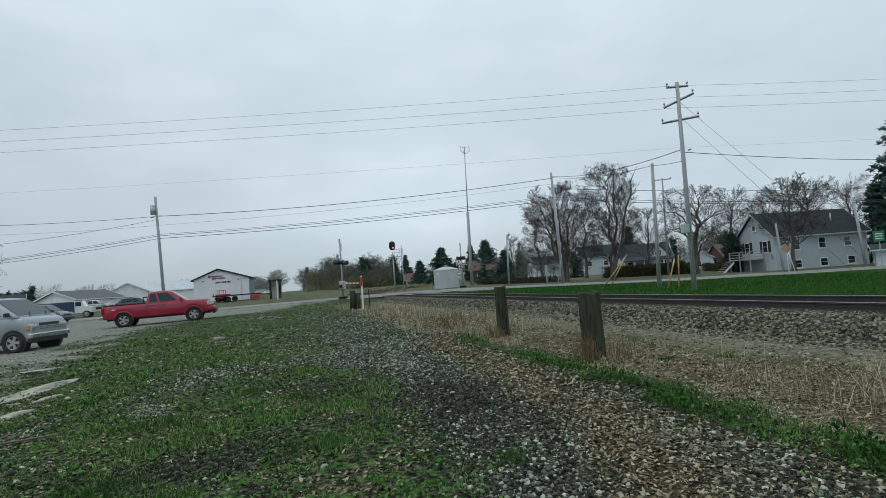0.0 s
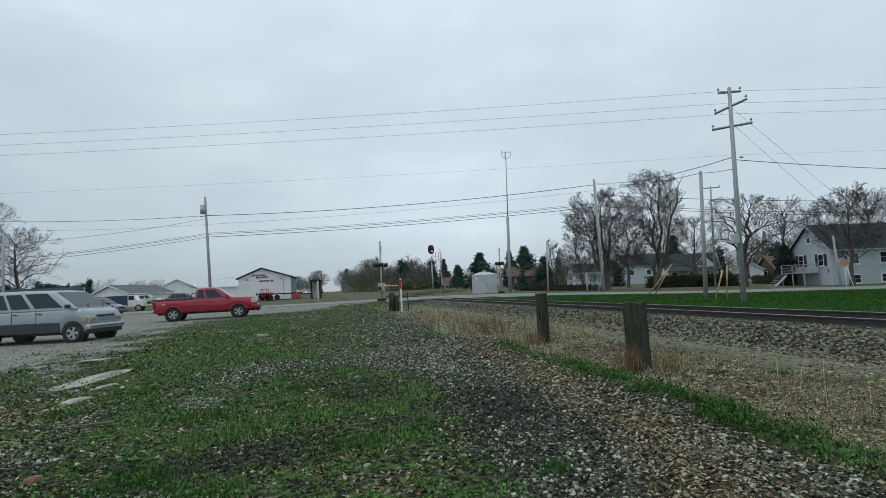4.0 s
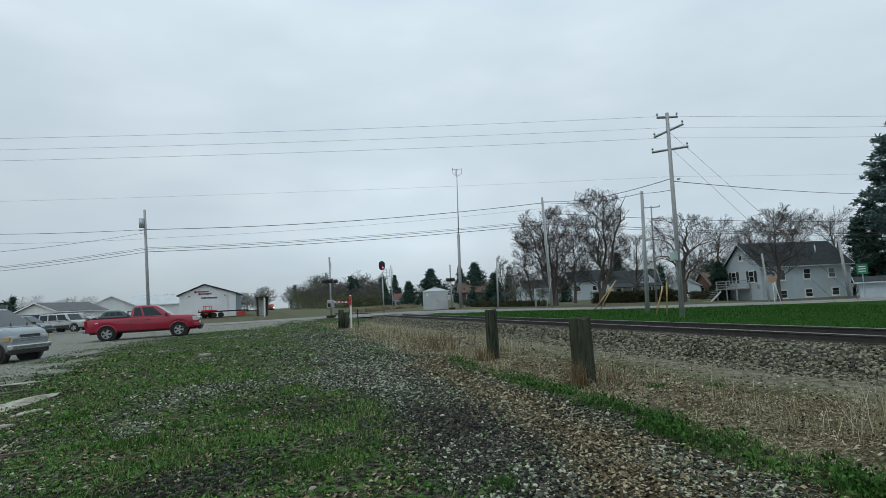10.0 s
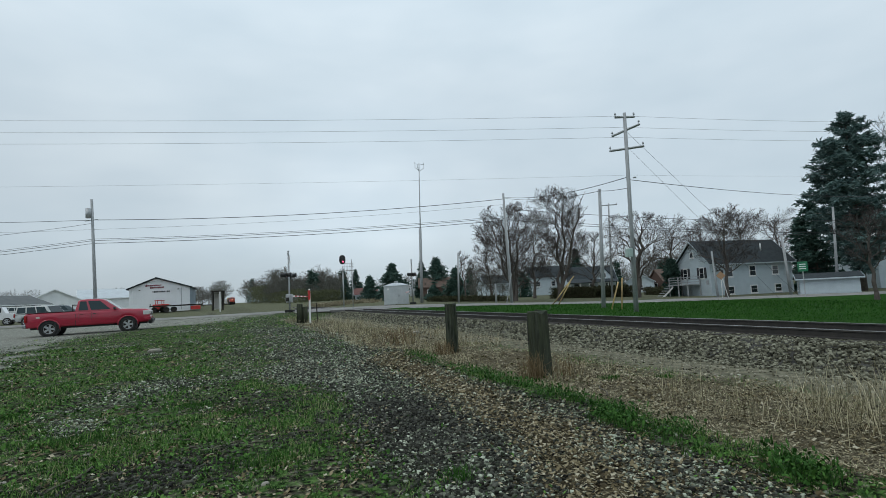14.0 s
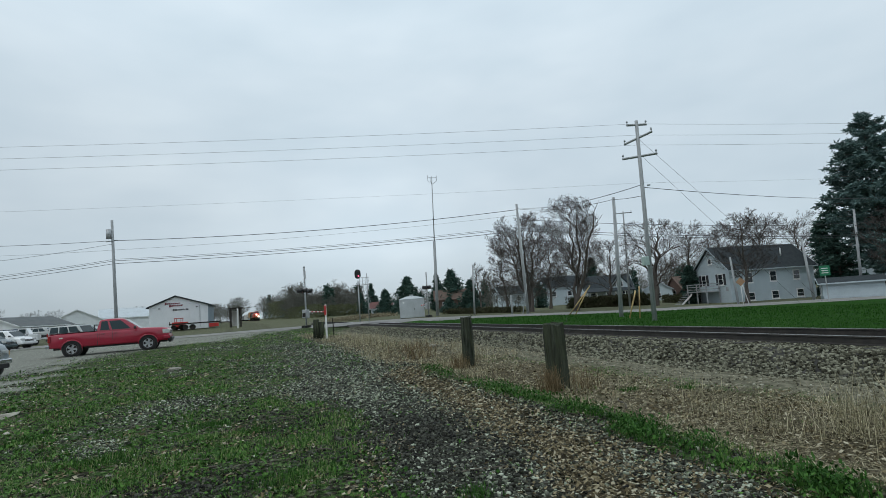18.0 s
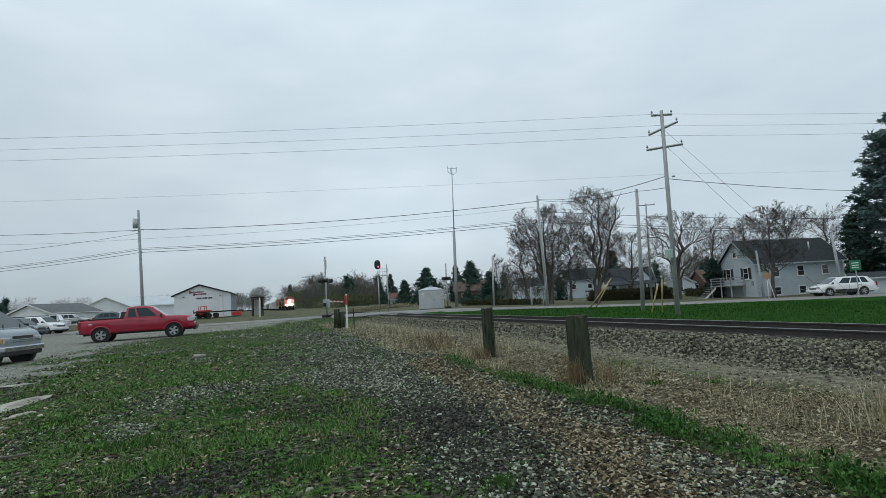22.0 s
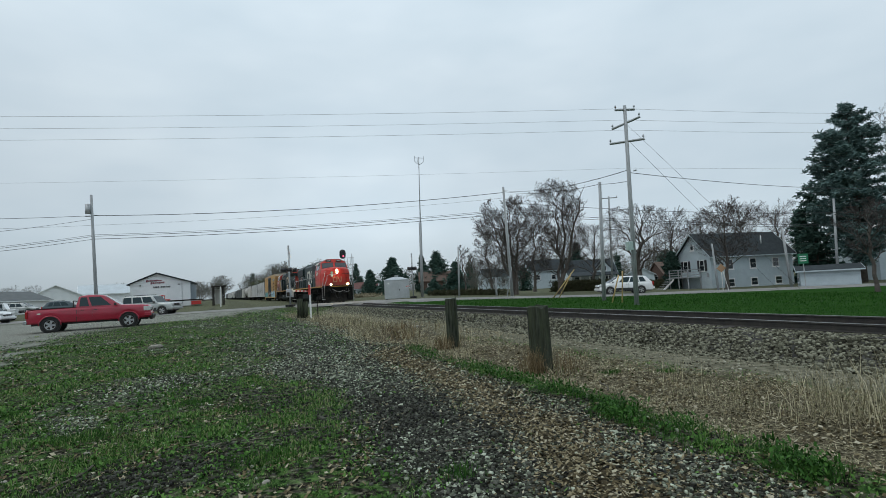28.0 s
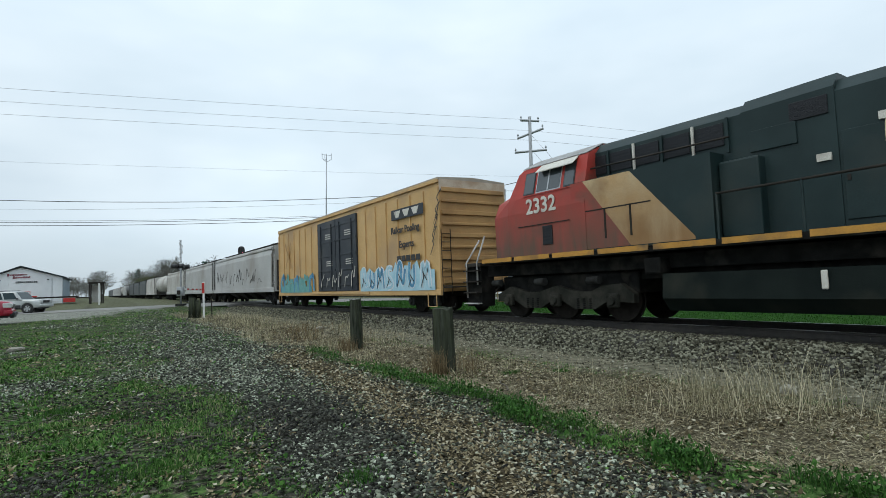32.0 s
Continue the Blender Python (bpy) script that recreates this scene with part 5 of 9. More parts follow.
def hopper(m0, L, colour, label, marks=False):
    C = thing("covered_hopper", m0, label, "hopper car", "vehicles of the freight train")
    y0, y1, w = 0.9, L - 0.9, 1.58
    def sec(y, k=1.0, low=1.05):
        return [(-w * k, y, low), (-w * k, y, 2.2), (-w * k * 0.99, y, 3.4), (-w * k * 0.88, y, 4.0), (-0.6, y, 4.15), (0.6, y, 4.15),
                (w * k * 0.88, y, 4.0), (w * k * 0.99, y, 3.4), (w * k, y, 2.2), (w * k, y, low)]
    b = loft(B(), [sec(y0), sec((y0 + y1) / 2, 1.02), sec(y1)], smooth=False)
    body = part("body", b, colour, C)
    part("roof_walk", box(B(), 0, L / 2, 4.27, 1.5, y1 - y0, 0.05, 0.01), m_dark, body)
    for k in range(4):
        y = y0 + (k + 0.5) * (y1 - y0) / 4
        part("hatch", box(B(), 0, y, 4.21, 0.7, 2.6, 0.12, 0.03), colour, body)
    for s in (-1, 1):
        part("side_sill", box(B(), s * w, L / 2, 1.08, 0.10, y1 - y0 + 1.2, 0.30, 0.02), colour, body)
        part("top_chord", box(B(), s * w * 0.95, L / 2, 3.82, 0.08, y1 - y0, 0.12, 0.02), colour, body)
        for y in (0.5, L - 0.5):
            b = B()
            for k in range(10):
                cyl(b, (s * 1.55, y - 0.2, 1.1 + 0.3 * k), (s * 1.55, y + 0.2, 1.1 + 0.3 * k), 0.014, 0.014, 5)
            for dy in (-0.2, 0.2):
                cyl(b, (s * 1.55, y + dy, 0.6), (s * 1.55, y + dy, 4.1), 0.02, 0.02, 5)
            part("ladder", b, m_dark, body)
        for y, d in ((0.55, 1), (L - 0.55, -1)):
            part("end_post", box(B(), s * 1.5, y - d * 0.3, 2.2, 0.12, 0.10, 2.4, 0.01), colour, body)
    for y, d in ((0.25, 1), (L - 0.25, -1)):
        b = prism(B(), [(y, 1.05), (y + d * 0.7, 3.2), (y + d * 0.75, 3.2), (y + d * 1.6, 1.05)], "x", -1.2, 1.2)
        part("slope_sheet", b, m_dark, body)
        part("end_deck", box(B(), 0, y + d * 0.2, 1.0, 2.9, 0.7, 0.08), colour, body)
    for k in range(3 if L < 19 else 4):
        n = 3 if L < 19 else 4
        y = 4.0 + (k + 0.5) * (L - 8.0) / n
        b = loft(B(), [[(-1.25, y - 1.3, 1.0), (1.25, y - 1.3, 1.0), (1.25, y + 1.3, 1.0), (-1.25, y + 1.3, 1.0)],
                       [(-0.4, y - 0.35, 0.35), (0.4, y - 0.35, 0.35), (0.4, y + 0.35, 0.35), (-0.4, y + 0.35, 0.35)]])
        part("discharge_chute", b, m_dark, body)
    if marks:
        rnd = random.Random(int(L * 10))
        for j in range(14):
            a, hh = y1 - 1.0 - j * 1.1 + rnd.uniform(-0.3, 0.3), rnd.uniform(0.5, 1.3)
            pts = [(0, 0)] + [(0.16 * k + rnd.uniform(-0.12, 0.12), rnd.uniform(0, hh)) for k in range(1, rnd.choice((4, 5, 6, 7)))]
            ribbon("graffiti_stroke", pts, rnd.choice((0.03, 0.05, 0.07)), on_side(-w - 0.05, a, 1.5 + rnd.uniform(0, 0.4)), m_dark, body, "thin dark graffiti scrawl")
    freight_bogies(C, L)
    return C


def tank_car(m0, L, colour, label):
    C = thing("tank_car", m0, label, "tank car", "vehicles of the freight train")
    prof = [(0.8, 0.6), (0.95, 1.15), (1.25, 1.42), (1.7, 1.52), (L - 1.7, 1.52), (L - 1.25, 1.42), (L - 0.95, 1.15), (L - 0.8, 0.6)]
    b = loft(B(), [[(r * math.cos(a), y, 2.65 + r * math.sin(a)) for a in [2 * math.pi * k / 24 for k in range(24)]] for y, r in prof], smooth=True)
    tank = part("tank", b, colour, C)
    part("dome", cyl(B(), (0, L / 2, 4.1), (0, L / 2, 4.45), 0.45, 0.42, 16), colour, tank)
    part("frame", box(B(), 0, L / 2, 1.0, 2.6, L - 0.6, 0.2), m_under, C)
    freight_bogies(C, L)
    return C


V, Y30 = 19.7, 9.6
CONSIST = []


def couple(maker, length, *a):
    start = sum(l for _, l in CONSIST)
    ob = maker(pose(TX, Y30 + start, RAIL_Z), *((length, *a) if a else ()))
    CONSIST.append((ob, length))
    return ob


couple(loco_lead, 22.0)
couple(loco_trail, 22.3)
couple(boxcar, 19.7)
m_hop1 = mat("hopper_grey", (0.42, 0.42, 0.40), (0.36, 0.36, 0.345), 0.5, 0.6, bump=0.04, dirt=(0.27, 0.25, 0.22), dirt_amount=0.25)
m_hop2 = mat("hopper_beige", (0.50, 0.49, 0.45), (0.42, 0.41, 0.375), 0.5, 0.6, bump=0.04, dirt=(0.30, 0.27, 0.23))
m_hop3 = mat("car_dark_green", (0.030, 0.042, 0.045), (0.05, 0.06, 0.062), 0.6, 0.6, dirt=(0.08, 0.075, 0.065))
couple(hopper, 20.3, m_hop1, "light grey covered hopper car with graffiti scrawls", True)
couple(hopper, 18.6, m_hop1, "light grey covered hopper car", False)
couple(hopper, 18.3, m_hop2, "dusty beige covered hopper car", False)
couple(tank_car, 17.8, m_hop2, "pale tank car with rounded ends")
couple(hopper, 17.6, m_hop2, "dusty beige covered hopper car", False)
for _ in range(3):
    couple(hopper, 18.4, m_hop3, "dark green-black hopper car", False)
couple(tank_car, 17.8, m_black, "black tank car with rounded ends")
couple(hopper, 18.3, m_hop1, "light grey covered hopper car", False)
couple(tank_car, 17.8, m_hop2, "pale tank car with rounded ends")
for _ in range(4):
    couple(hopper, 18.3, m_hop1, "light grey covered hopper car", False)
for _ in range(4):
    couple(hopper, 18.4, m_hop3, "dark green-black hopper car", False)

# ---- poles, wires and railway fixtures ----
EYE = 1.6


def up(d, el):
    """Height of what stands at a distance and shows at an elevation."""
    return EYE + d * math.tan(radians(el))


def wood_pole(az, d, top, r=0.16, az_top=None, label="weathered grey wooden utility pole", base=None):
    x, y = at(az, d)
    x2, y2 = at(az if az_top is None else az_top, d)
    z0 = gh(x, y) - 0.05 if base is None else base
    P = thing("utility_pole", pose(x, y, z0), label, "utility pole", "utility poles")
    part("pole", cyl(B(), (0, 0, 0), (x2 - x, y2 - y, top - z0), r, r * 0.68, 12), m_wood_pole, P)
    return P, Vector((x2, y2, top)), z0


def crossarm(P, c, length, az, tilt=0.0, pins=4, name="crossarm"):
    """An arm with insulators; c is in the pole's own space."""
    a = radians(az)
    d = Vector((math.cos(a) * math.cos(tilt), math.sin(a) * math.cos(tilt), math.sin(tilt)))
    p, q = Vector(c) - d * length / 2, Vector(c) + d * length / 2
    arm = part(name, cyl(B(), p, q, 0.07, 0.07, 4), m_wood_pole, P)
    for k in range(pins):
        t = k / (pins - 1) if pins > 1 else 0.5
        o = p.lerp(q, 0.03 + 0.94 * t)
        b = cyl(B(), o, o + Vector((0, 0, 0.16)), 0.02, 0.02, 6)
        cyl(b, o + Vector((0, 0, 0.14)), o + Vector((0, 0, 0.26)), 0.06, 0.04, 8)
        part("insulator", b, m_galv, arm)


def wire(p, q, sag=0.4, r=0.0115, n=22, label="thin black overhead wire"):
    p, q = Vector(p), Vector(q)
    pts = []
    for k in range(n + 1):
        t = k / n
        o = p.lerp(q, t)
        o.z -= sag * 4 * t * (1 - t)
        pts.append(o)
    b = tube(B(), pts, r, 4)
    tagged(part("overhead_wire", b, m_wire), label, "wire", "overhead wires")


def spot(az, d, z):
    return Vector((*at(az, d), z))


big, big_top, bz = wood_pole(43.53, 32.5, up(32.5, 17.08), 0.14, 43.91)
hb = big_top.z - bz
px, py = at(43.9, 32.5)
ox, oy = px - at(43.53, 32.5)[0], py - at(43.53, 32.5)[1]
crossarm(big, (ox, oy, hb - 0.25), 1.2, -20, 0.0, 2)
crossarm(big, (ox, oy, hb - 1.05), 1.7, -40, 0.32, 2)
crossarm(big, (ox * 0.9, oy * 0.9, hb - 2.15), 1.95, -40, 0.03, 2)
b = box(B(), ox * 0.3 - 0.38, oy * 0.3 - 0.1, 3.45, 0.34, 0.3, 0.5, 0.03)
part("transformer_box", b, mat("pale_green_box", (0.36, 0.46, 0.42), (0.30, 0.40, 0.37), 3, 0.5), big, "pale green metal box")
for k in range(1):
    part("insulator", cyl(B(), (ox + 0.16, oy - 0.12, hb - 3.9 - 0.5 * k), (ox + 0.3, oy - 0.22, hb - 3.9 - 0.5 * k), 0.05, 0.05, 8), m_galv, big)
wood_pole(40.38, 39, up(39, 9.8), 0.15, 40.85)
p3, p3t, z3 = wood_pole(41.3, 75, up(75, 8.2), 0.14, 41.62)
crossarm(p3, (p3t.x - at(41.3, 75)[0], p3t.y - at(41.3, 75)[1], p3t.z - z3 - 0.15), 2.2, -30, 0, 3)
pb, pbt, zb = wood_pole(30.96, 57, up(57, 10.24), 0.17, 30.74)
wood_pole(25.28, 62, up(62, 4.1), 0.12, 25.46)
wood_pole(29.3, 58, up(58, 0.58), 0.11)
pl, plt, zl = wood_pole(-9.55, 62, up(62, 9.98), 0.17, -9.92)
part("transformer", cyl(B(), (-0.65, -0.2, plt.z - zl - 1.9), (-0.65, -0.2, plt.z - zl - 0.95), 0.24, 0.24, 14), m_galv, pl, "grey pole transformer")
part("bracket_arm", cyl(B(), (-0.9, -0.2, plt.z - zl - 2.2), (0.1, 0, plt.z - zl - 2.0), 0.05, 0.05, 6), m_wood_pole, pl)
wood_pole(-25.6, 60, up(60, 6.2), 0.15)
wood_pole(60.31, 70, up(70, 5.67), 0.15, 60.6)
wood_pole(56.9, 66, up(66, 3.61), 0.16, 56.6)
wood_pole(51.0, 61, up(61, 2.6), 0.12, 50.8)
# brace pole and guy guards
for (a0, e0, a1, e1, d) in ((35.17, -1.7, 37.6, 0.95, 46), (35.8, -1.75, 37.2, 0.4, 46), (41.15, -2.25, 42.0, 0.1, 36), (42.15, -2.3, 42.4, 0.5, 36), (30.4, -1.5, 31.1, 1.6, 55)):
    g = cyl(B(), spot(a0, d, gh(*at(a0, d)) - 0.03), spot(a1, d, up(d, e1)), 0.045, 0.045, 8)
    tagged(part("guy_guard", g, m_yellow if d < 50 else m_wood_pole), "slanting faded yellow plastic guy wire guard" if d < 50 else "slanting grey wooden brace pole", "guy guard", "guy guards")
# high line in front of the trees
for z, s in ((11.40, 0.45), (10.72, 0.4), (10.12, 0.4), (7.85, 0.35)):
    a = big_top.copy()
    a.z = z
    r_ = 0.0065 if z > 9 else 0.004
    wire(a, spot(-45, 61, z + 1.1), s, r_)
    wire(a, spot(80, 67, z), s, r_)
# lines along the road
for zl_, zb_, s, r_ in ((10.45, 11.3, 0.55, 0.034), (9.5, 10.7, 0.35, 0.011), (8.55, 9.40, 0.35, 0.018), (8.4, 9.25, 0.35, 0.026), (8.12, 8.97, 0.35, 0.030)):
    wire(spot(-9.75, 62, zl_), spot(30.85, 57, zb_), s, r_)
    wire(spot(-9.75, 62, zl_), spot(-32, 80, zl_ + (1.2 if zl_ > 9 else -2.0)), 0.5, min(r_, 0.024))
wire(spot(-9.9, 62, 10.1), spot(-25.6, 60, 7.2), 0.3, 0.018)
wire(spot(30.75, 57, 11.5), spot(43.75, 32.5, 7.75), 0.5, 0.022)
wire(spot(30.75, 57, 11.4), spot(40.8, 39, 8.2), 0.4, 0.02)
wire(spot(40.8, 39, 8.2), spot(43.75, 32.5, 7.1), 0.05, 0.02)
for z0, z1 in ((9.25, 6.0), (9.0, 5.8), (10.2, 7.2)):
    wire(spot(30.85, 57, z0), spot(56.7, 66, z1), 0.25, 0.024)
    wire(spot(56.7, 66, z1), spot(75, 85, z1), 0.4, 0.024)
wire(spot(43.75, 32.5, 7.6), spot(64, 75, 9.6), 0.4, 0.02)
wire(spot(43.9, 32.5, 10.5), spot(57.5, 37, 0.3), 0.0, 0.007)
wire(spot(43.85, 32.5, 9.6), spot(56.0, 36, 0.2), 0.0, 0.007)


def radio_mast():
    d = 66
    x, y = at(21.3, d)
    z0 = gh(x, y) - 0.05
    P = thing("radio_mast", pose(x, y, z0), "tall thin radio mast on a grey wooden pole", "radio mast")
    q = at(21.48, d)
    z1 = up(d, 7.0) - z0
    part("pole", cyl(B(), (0, 0, 0), (q[0] - x, q[1] - y, z1), 0.20, 0.17, 12), m_wood_pole, P)
    q2 = at(21.7, d)
    top = Vector((q2[0] - x, q2[1] - y, up(d, 13.97) - z0))
    part("mast_tube", cyl(B(), (q[0] - x, q[1] - y, z1 - 0.8), top, 0.07, 0.05, 8), m_galv, P)
    for k, (dx, h) in enumerate(((-0.6, 0.5), (0.6, 0.5), (-0.25, 0.25))):
        b = tube(B(), [top + Vector((0, 0, -1.0)), top + Vector((dx, -0.1, -0.6)), top + Vector((dx, -0.1, h - 0.4))], 0.03, 5)
        part("antenna", b, m_galv, P)
    part("antenna_bar", cyl(B(), top + Vector((-0.6, 0, -0.1)), top + Vector((0.6, 0, -0.1)), 0.025, 0.025, 5), m_galv, P)


radio_mast()


def crossing_mast(x, y, turn, top, with_box, label):
    z0 = gh(x, y)
    S = thing("crossing_signal", pose(x, y, z0, 0, 0, turn), label, "crossing signal", "crossing signals")
    h = top - z0
    part("mast", cyl(B(), (0, 0, 0), (0, 0, h), 0.075, 0.075, 12), m_galv, S)
    for k in range(9):
        part("mast_band", cyl(B(), (0, 0, h - 0.35 * k - 0.1), (0, 0, h - 0.35 * k - 0.02), 0.09, 0.09, 10), m_galv, S)
    part("foundation", box(B(), 0, 0, 0.08, 0.7, 0.7, 0.25, 0.02), m_axle, S)
    for k in (-1, 1):
        b = box(B(), 0, 0.16, h - 0.75, 0.02, 0.2, 1.22)
        bmesh.ops.rotate(b, verts=b.verts[:], cent=(0, 0, h - 0.75), matrix=Matrix.Rotation(radians(45 * k), 3, "X"))
        part("crossbuck_board", b, m_whitep, S, "white crossbuck board")
    zl_ = 3.35
    part("light_arm", cyl(B(), (0, -1.0, zl_), (0, 1.0, zl_), 0.04, 0.04, 8), m_dark, S)
    for s in (-0.72, 0.72):
        bg = part("light_target", cyl(B(), (-0.03, s, zl_ - 0.05), (0.03, s, zl_ - 0.05), 0.30, 0.30, 20), m_black, S, "black round light target")
        for f in (-1, 1):
            part("lamp_hood", cyl(B(), (f * 0.03, s, zl_ - 0.03), (f * 0.48, s, zl_ - 0.0), 0.17, 0.19, 14), m_black, bg)
            part("red_lens", cyl(B(), (f * 0.03, s, zl_ - 0.05), (f * 0.04, s, zl_ - 0.05), 0.15, 0.15, 14), m_redp, bg, "dark red lens")
    if with_box:
        g = part("gate_machine", box(B(), 0.1, -0.35, 1.25, 0.5, 0.65, 0.75, 0.05), m_galv, S, "grey gate machine box")
        part("counterweight", box(B(), 0.1, -0.9, 1.15, 0.12, 0.6, 0.35, 0.03), m_dark, g)
        for k in range(8):
            part("gate_arm_section", box(B(), 0.42, -0.4 + 0.62 * k + 0.31, 1.42 - 0.01 * k, 0.04, 0.62, 0.13, 0.01), m_redp if k % 2 else m_whitep, g,
                 "red reflective gate arm section" if k % 2 else "white gate arm section")
    return S


mx, my = at(7.47, 50)
crossing_mast(mx, my, -24, up(50, 5.11), True, "grey crossing signal mast with lowered striped gate")
mx, my = at(20.35, 60)
crossing_mast(mx, my, 156, up(60, 3.69), True, "grey crossing signal mast beyond the track")


def block_signal():
    d = 72
    x, y = at(13.0, d)
    z0 = gh(x, y)
    S = thing("railway_signal", pose(x, y, z0), "black railway signal head on a grey steel mast", "railway signal")
    h = up(d, 2.8) - z0
    part("mast", cyl(B(), (0, 0, 0), (0, 0, h + 0.6), 0.09, 0.09, 12), m_galv, S)
    q = at(13.96, d)
    dx, dy = q[0] - x, q[1] - y
    part("ladder_post", cyl(B(), (dx, dy, 0), (dx, dy, h + 1.5), 0.06, 0.06, 10), m_galv, S)
    b = box(B(), dx / 2, dy / 2, h, abs(dx) + 0.5, 0.7, 0.06)
    pf = part("platform", b, m_galv, S)
    for z in (0.5, 0.95):
        part("platform_rail", cyl(B(), (0.1, -0.3, h + z), (dx + 0.2, dy - 0.3, h + z), 0.025, 0.025, 6), m_galv, pf)
    for k in range(4):
        part("rail_post", cyl(B(), (0.15 + k * dx / 3, -0.3, h), (0.15 + k * dx / 3, -0.3, h + 1.0), 0.025, 0.025, 6), m_galv, pf)
    hz = up(d, 3.98) - z0
    b = prism(B(), [(0.42 * math.cos(a), hz + (0.62 if math.sin(a) > 0 else -0.62) * abs(math.sin(a)) ** 0.6) for a in [math.pi * 2 * k / 24 for k in range(24)]], "y", 0.0, 0.06)
    head = part("signal_target", b, m_black, S)
    part("lens_housing", box(B(), 0, -0.12, hz, 0.4, 0.3, 0.95, 0.06), m_black, head)
    for k, z in enumerate((0.3, 0.0, -0.3)):
        part("lens_hood", cyl(B(), (0, -0.24, hz + z), (0, -0.42, hz + z), 0.15, 0.16, 14), m_black, head)
    part("lit_lens", cyl(B(), (0, -0.425, hz - 0.3), (0, -0.43, hz - 0.3), 0.11, 0.11, 14), glow_mat("red_signal_light", (1.0, 0.10, 0.22), 1.6), head, "lit red signal lens")


block_signal()


def instrument_house():
    x, y = at(18.6, 63)
    z0 = gh(x, y) - 0.1
    S = thing("signal_bungalow", pose(x, y, z0, 0, 0, -19), "silver metal signal bungalow beside the crossing", "equipment shed")
    m_silver = mat("silver_sheet", (0.50, 0.53, 0.54), (0.44, 0.47, 0.48), 1.2, 0.45, 0.5, 0.05)
    w, dp, h = 2.9, 2.2, up(63, 0.85) - z0
    body = part("body", box(B(), 0, 0, h / 2 + 0.08, w, dp, h, 0.03), m_silver, S)
    b = loft(B(), [[(-w / 2 - 0.08, -dp / 2 - 0.08, h + 0.08), (w / 2 + 0.08, -dp / 2 - 0.08, h + 0.08), (w / 2 + 0.08, dp / 2 + 0.08, h + 0.08), (-w / 2 - 0.08, dp / 2 + 0.08, h + 0.08)],
                   [(-0.5, -0.3, h + 0.42), (0.5, -0.3, h + 0.42), (0.5, 0.3, h + 0.42), (-0.5, 0.3, h + 0.42)]])
    part("roof", b, m_silver, S)
    part("roof_vent", cyl(B(), (0, 0, h + 0.42), (0, 0, h + 0.6), 0.2, 0.24, 12), m_silver, S)
    part("door", box(B(), 0.65, -dp / 2 - 0.015, h / 2, 0.9, 0.03, h - 0.25, 0.01), m_silver, body)
    part("door_latch", box(B(), 0.3, -dp / 2 - 0.05, h / 2, 0.06, 0.04, 0.2, 0.01), m_dark, body)
    for k in range(5):
        part("foundation_leg", box(B(), -1.2 + 0.6 * k, -dp / 2 + 0.1, 0.0, 0.18, 0.18, 0.3), m_axle, S)
    part("white_label", box(B(), -0.95, -dp / 2 - 0.01, h - 0.3, 0.2, 0.02, 0.2), m_whitep, body, "small white label")


instrument_house()


def small_posts():
    """Marker post, dark stubs and a thin stake where the grass meets the crossing."""
    d = 31
    x, y = at(9.5, d)
    z = gh(x, y) - 0.03
    h = up(d, 1.0) - z
    S = thing("marker_post", pose(x, y, z), "white marker post with red reflective tip", "marker post")
    part("post", box(B(), 0, 0, h / 2, 0.10, 0.06, h, 0.015), m_whitep, S)
    part("red_band", box(B(), -0.03, -0.033, h - 0.33, 0.13, 0.01, 0.55, 0.004), m_redp, S, "red reflective band")
    for az, hh, w in ((8.44, 0.85, 0.17), (8.98, 0.75, 0.15)):
        x, y = at(az, 31)
        z = gh(x, y) - 0.04
        b = cyl(B(), (0, 0, 0), (0.02, 0.01, up(31, -0.5 if w > 0.16 else -0.8) - z), w, w * 0.95, 12)
        P = part("post_stub", b, m_post)
        P.matrix_world = pose(x, y, z)
        tagged(P, "short dark rotten wooden post stub", "post", "wooden posts")
    x, y = at(10.25, 31)
    P = part("stake", box(B(), 0, 0, 0.55, 0.05, 0.03, 1.15, 0.005), m_dark)
    P.matrix_world = pose(x, y, gh(x, y), 0, -2, 0)
    tagged(P, "thin dark metal stake in the grass", "stake")


small_posts()


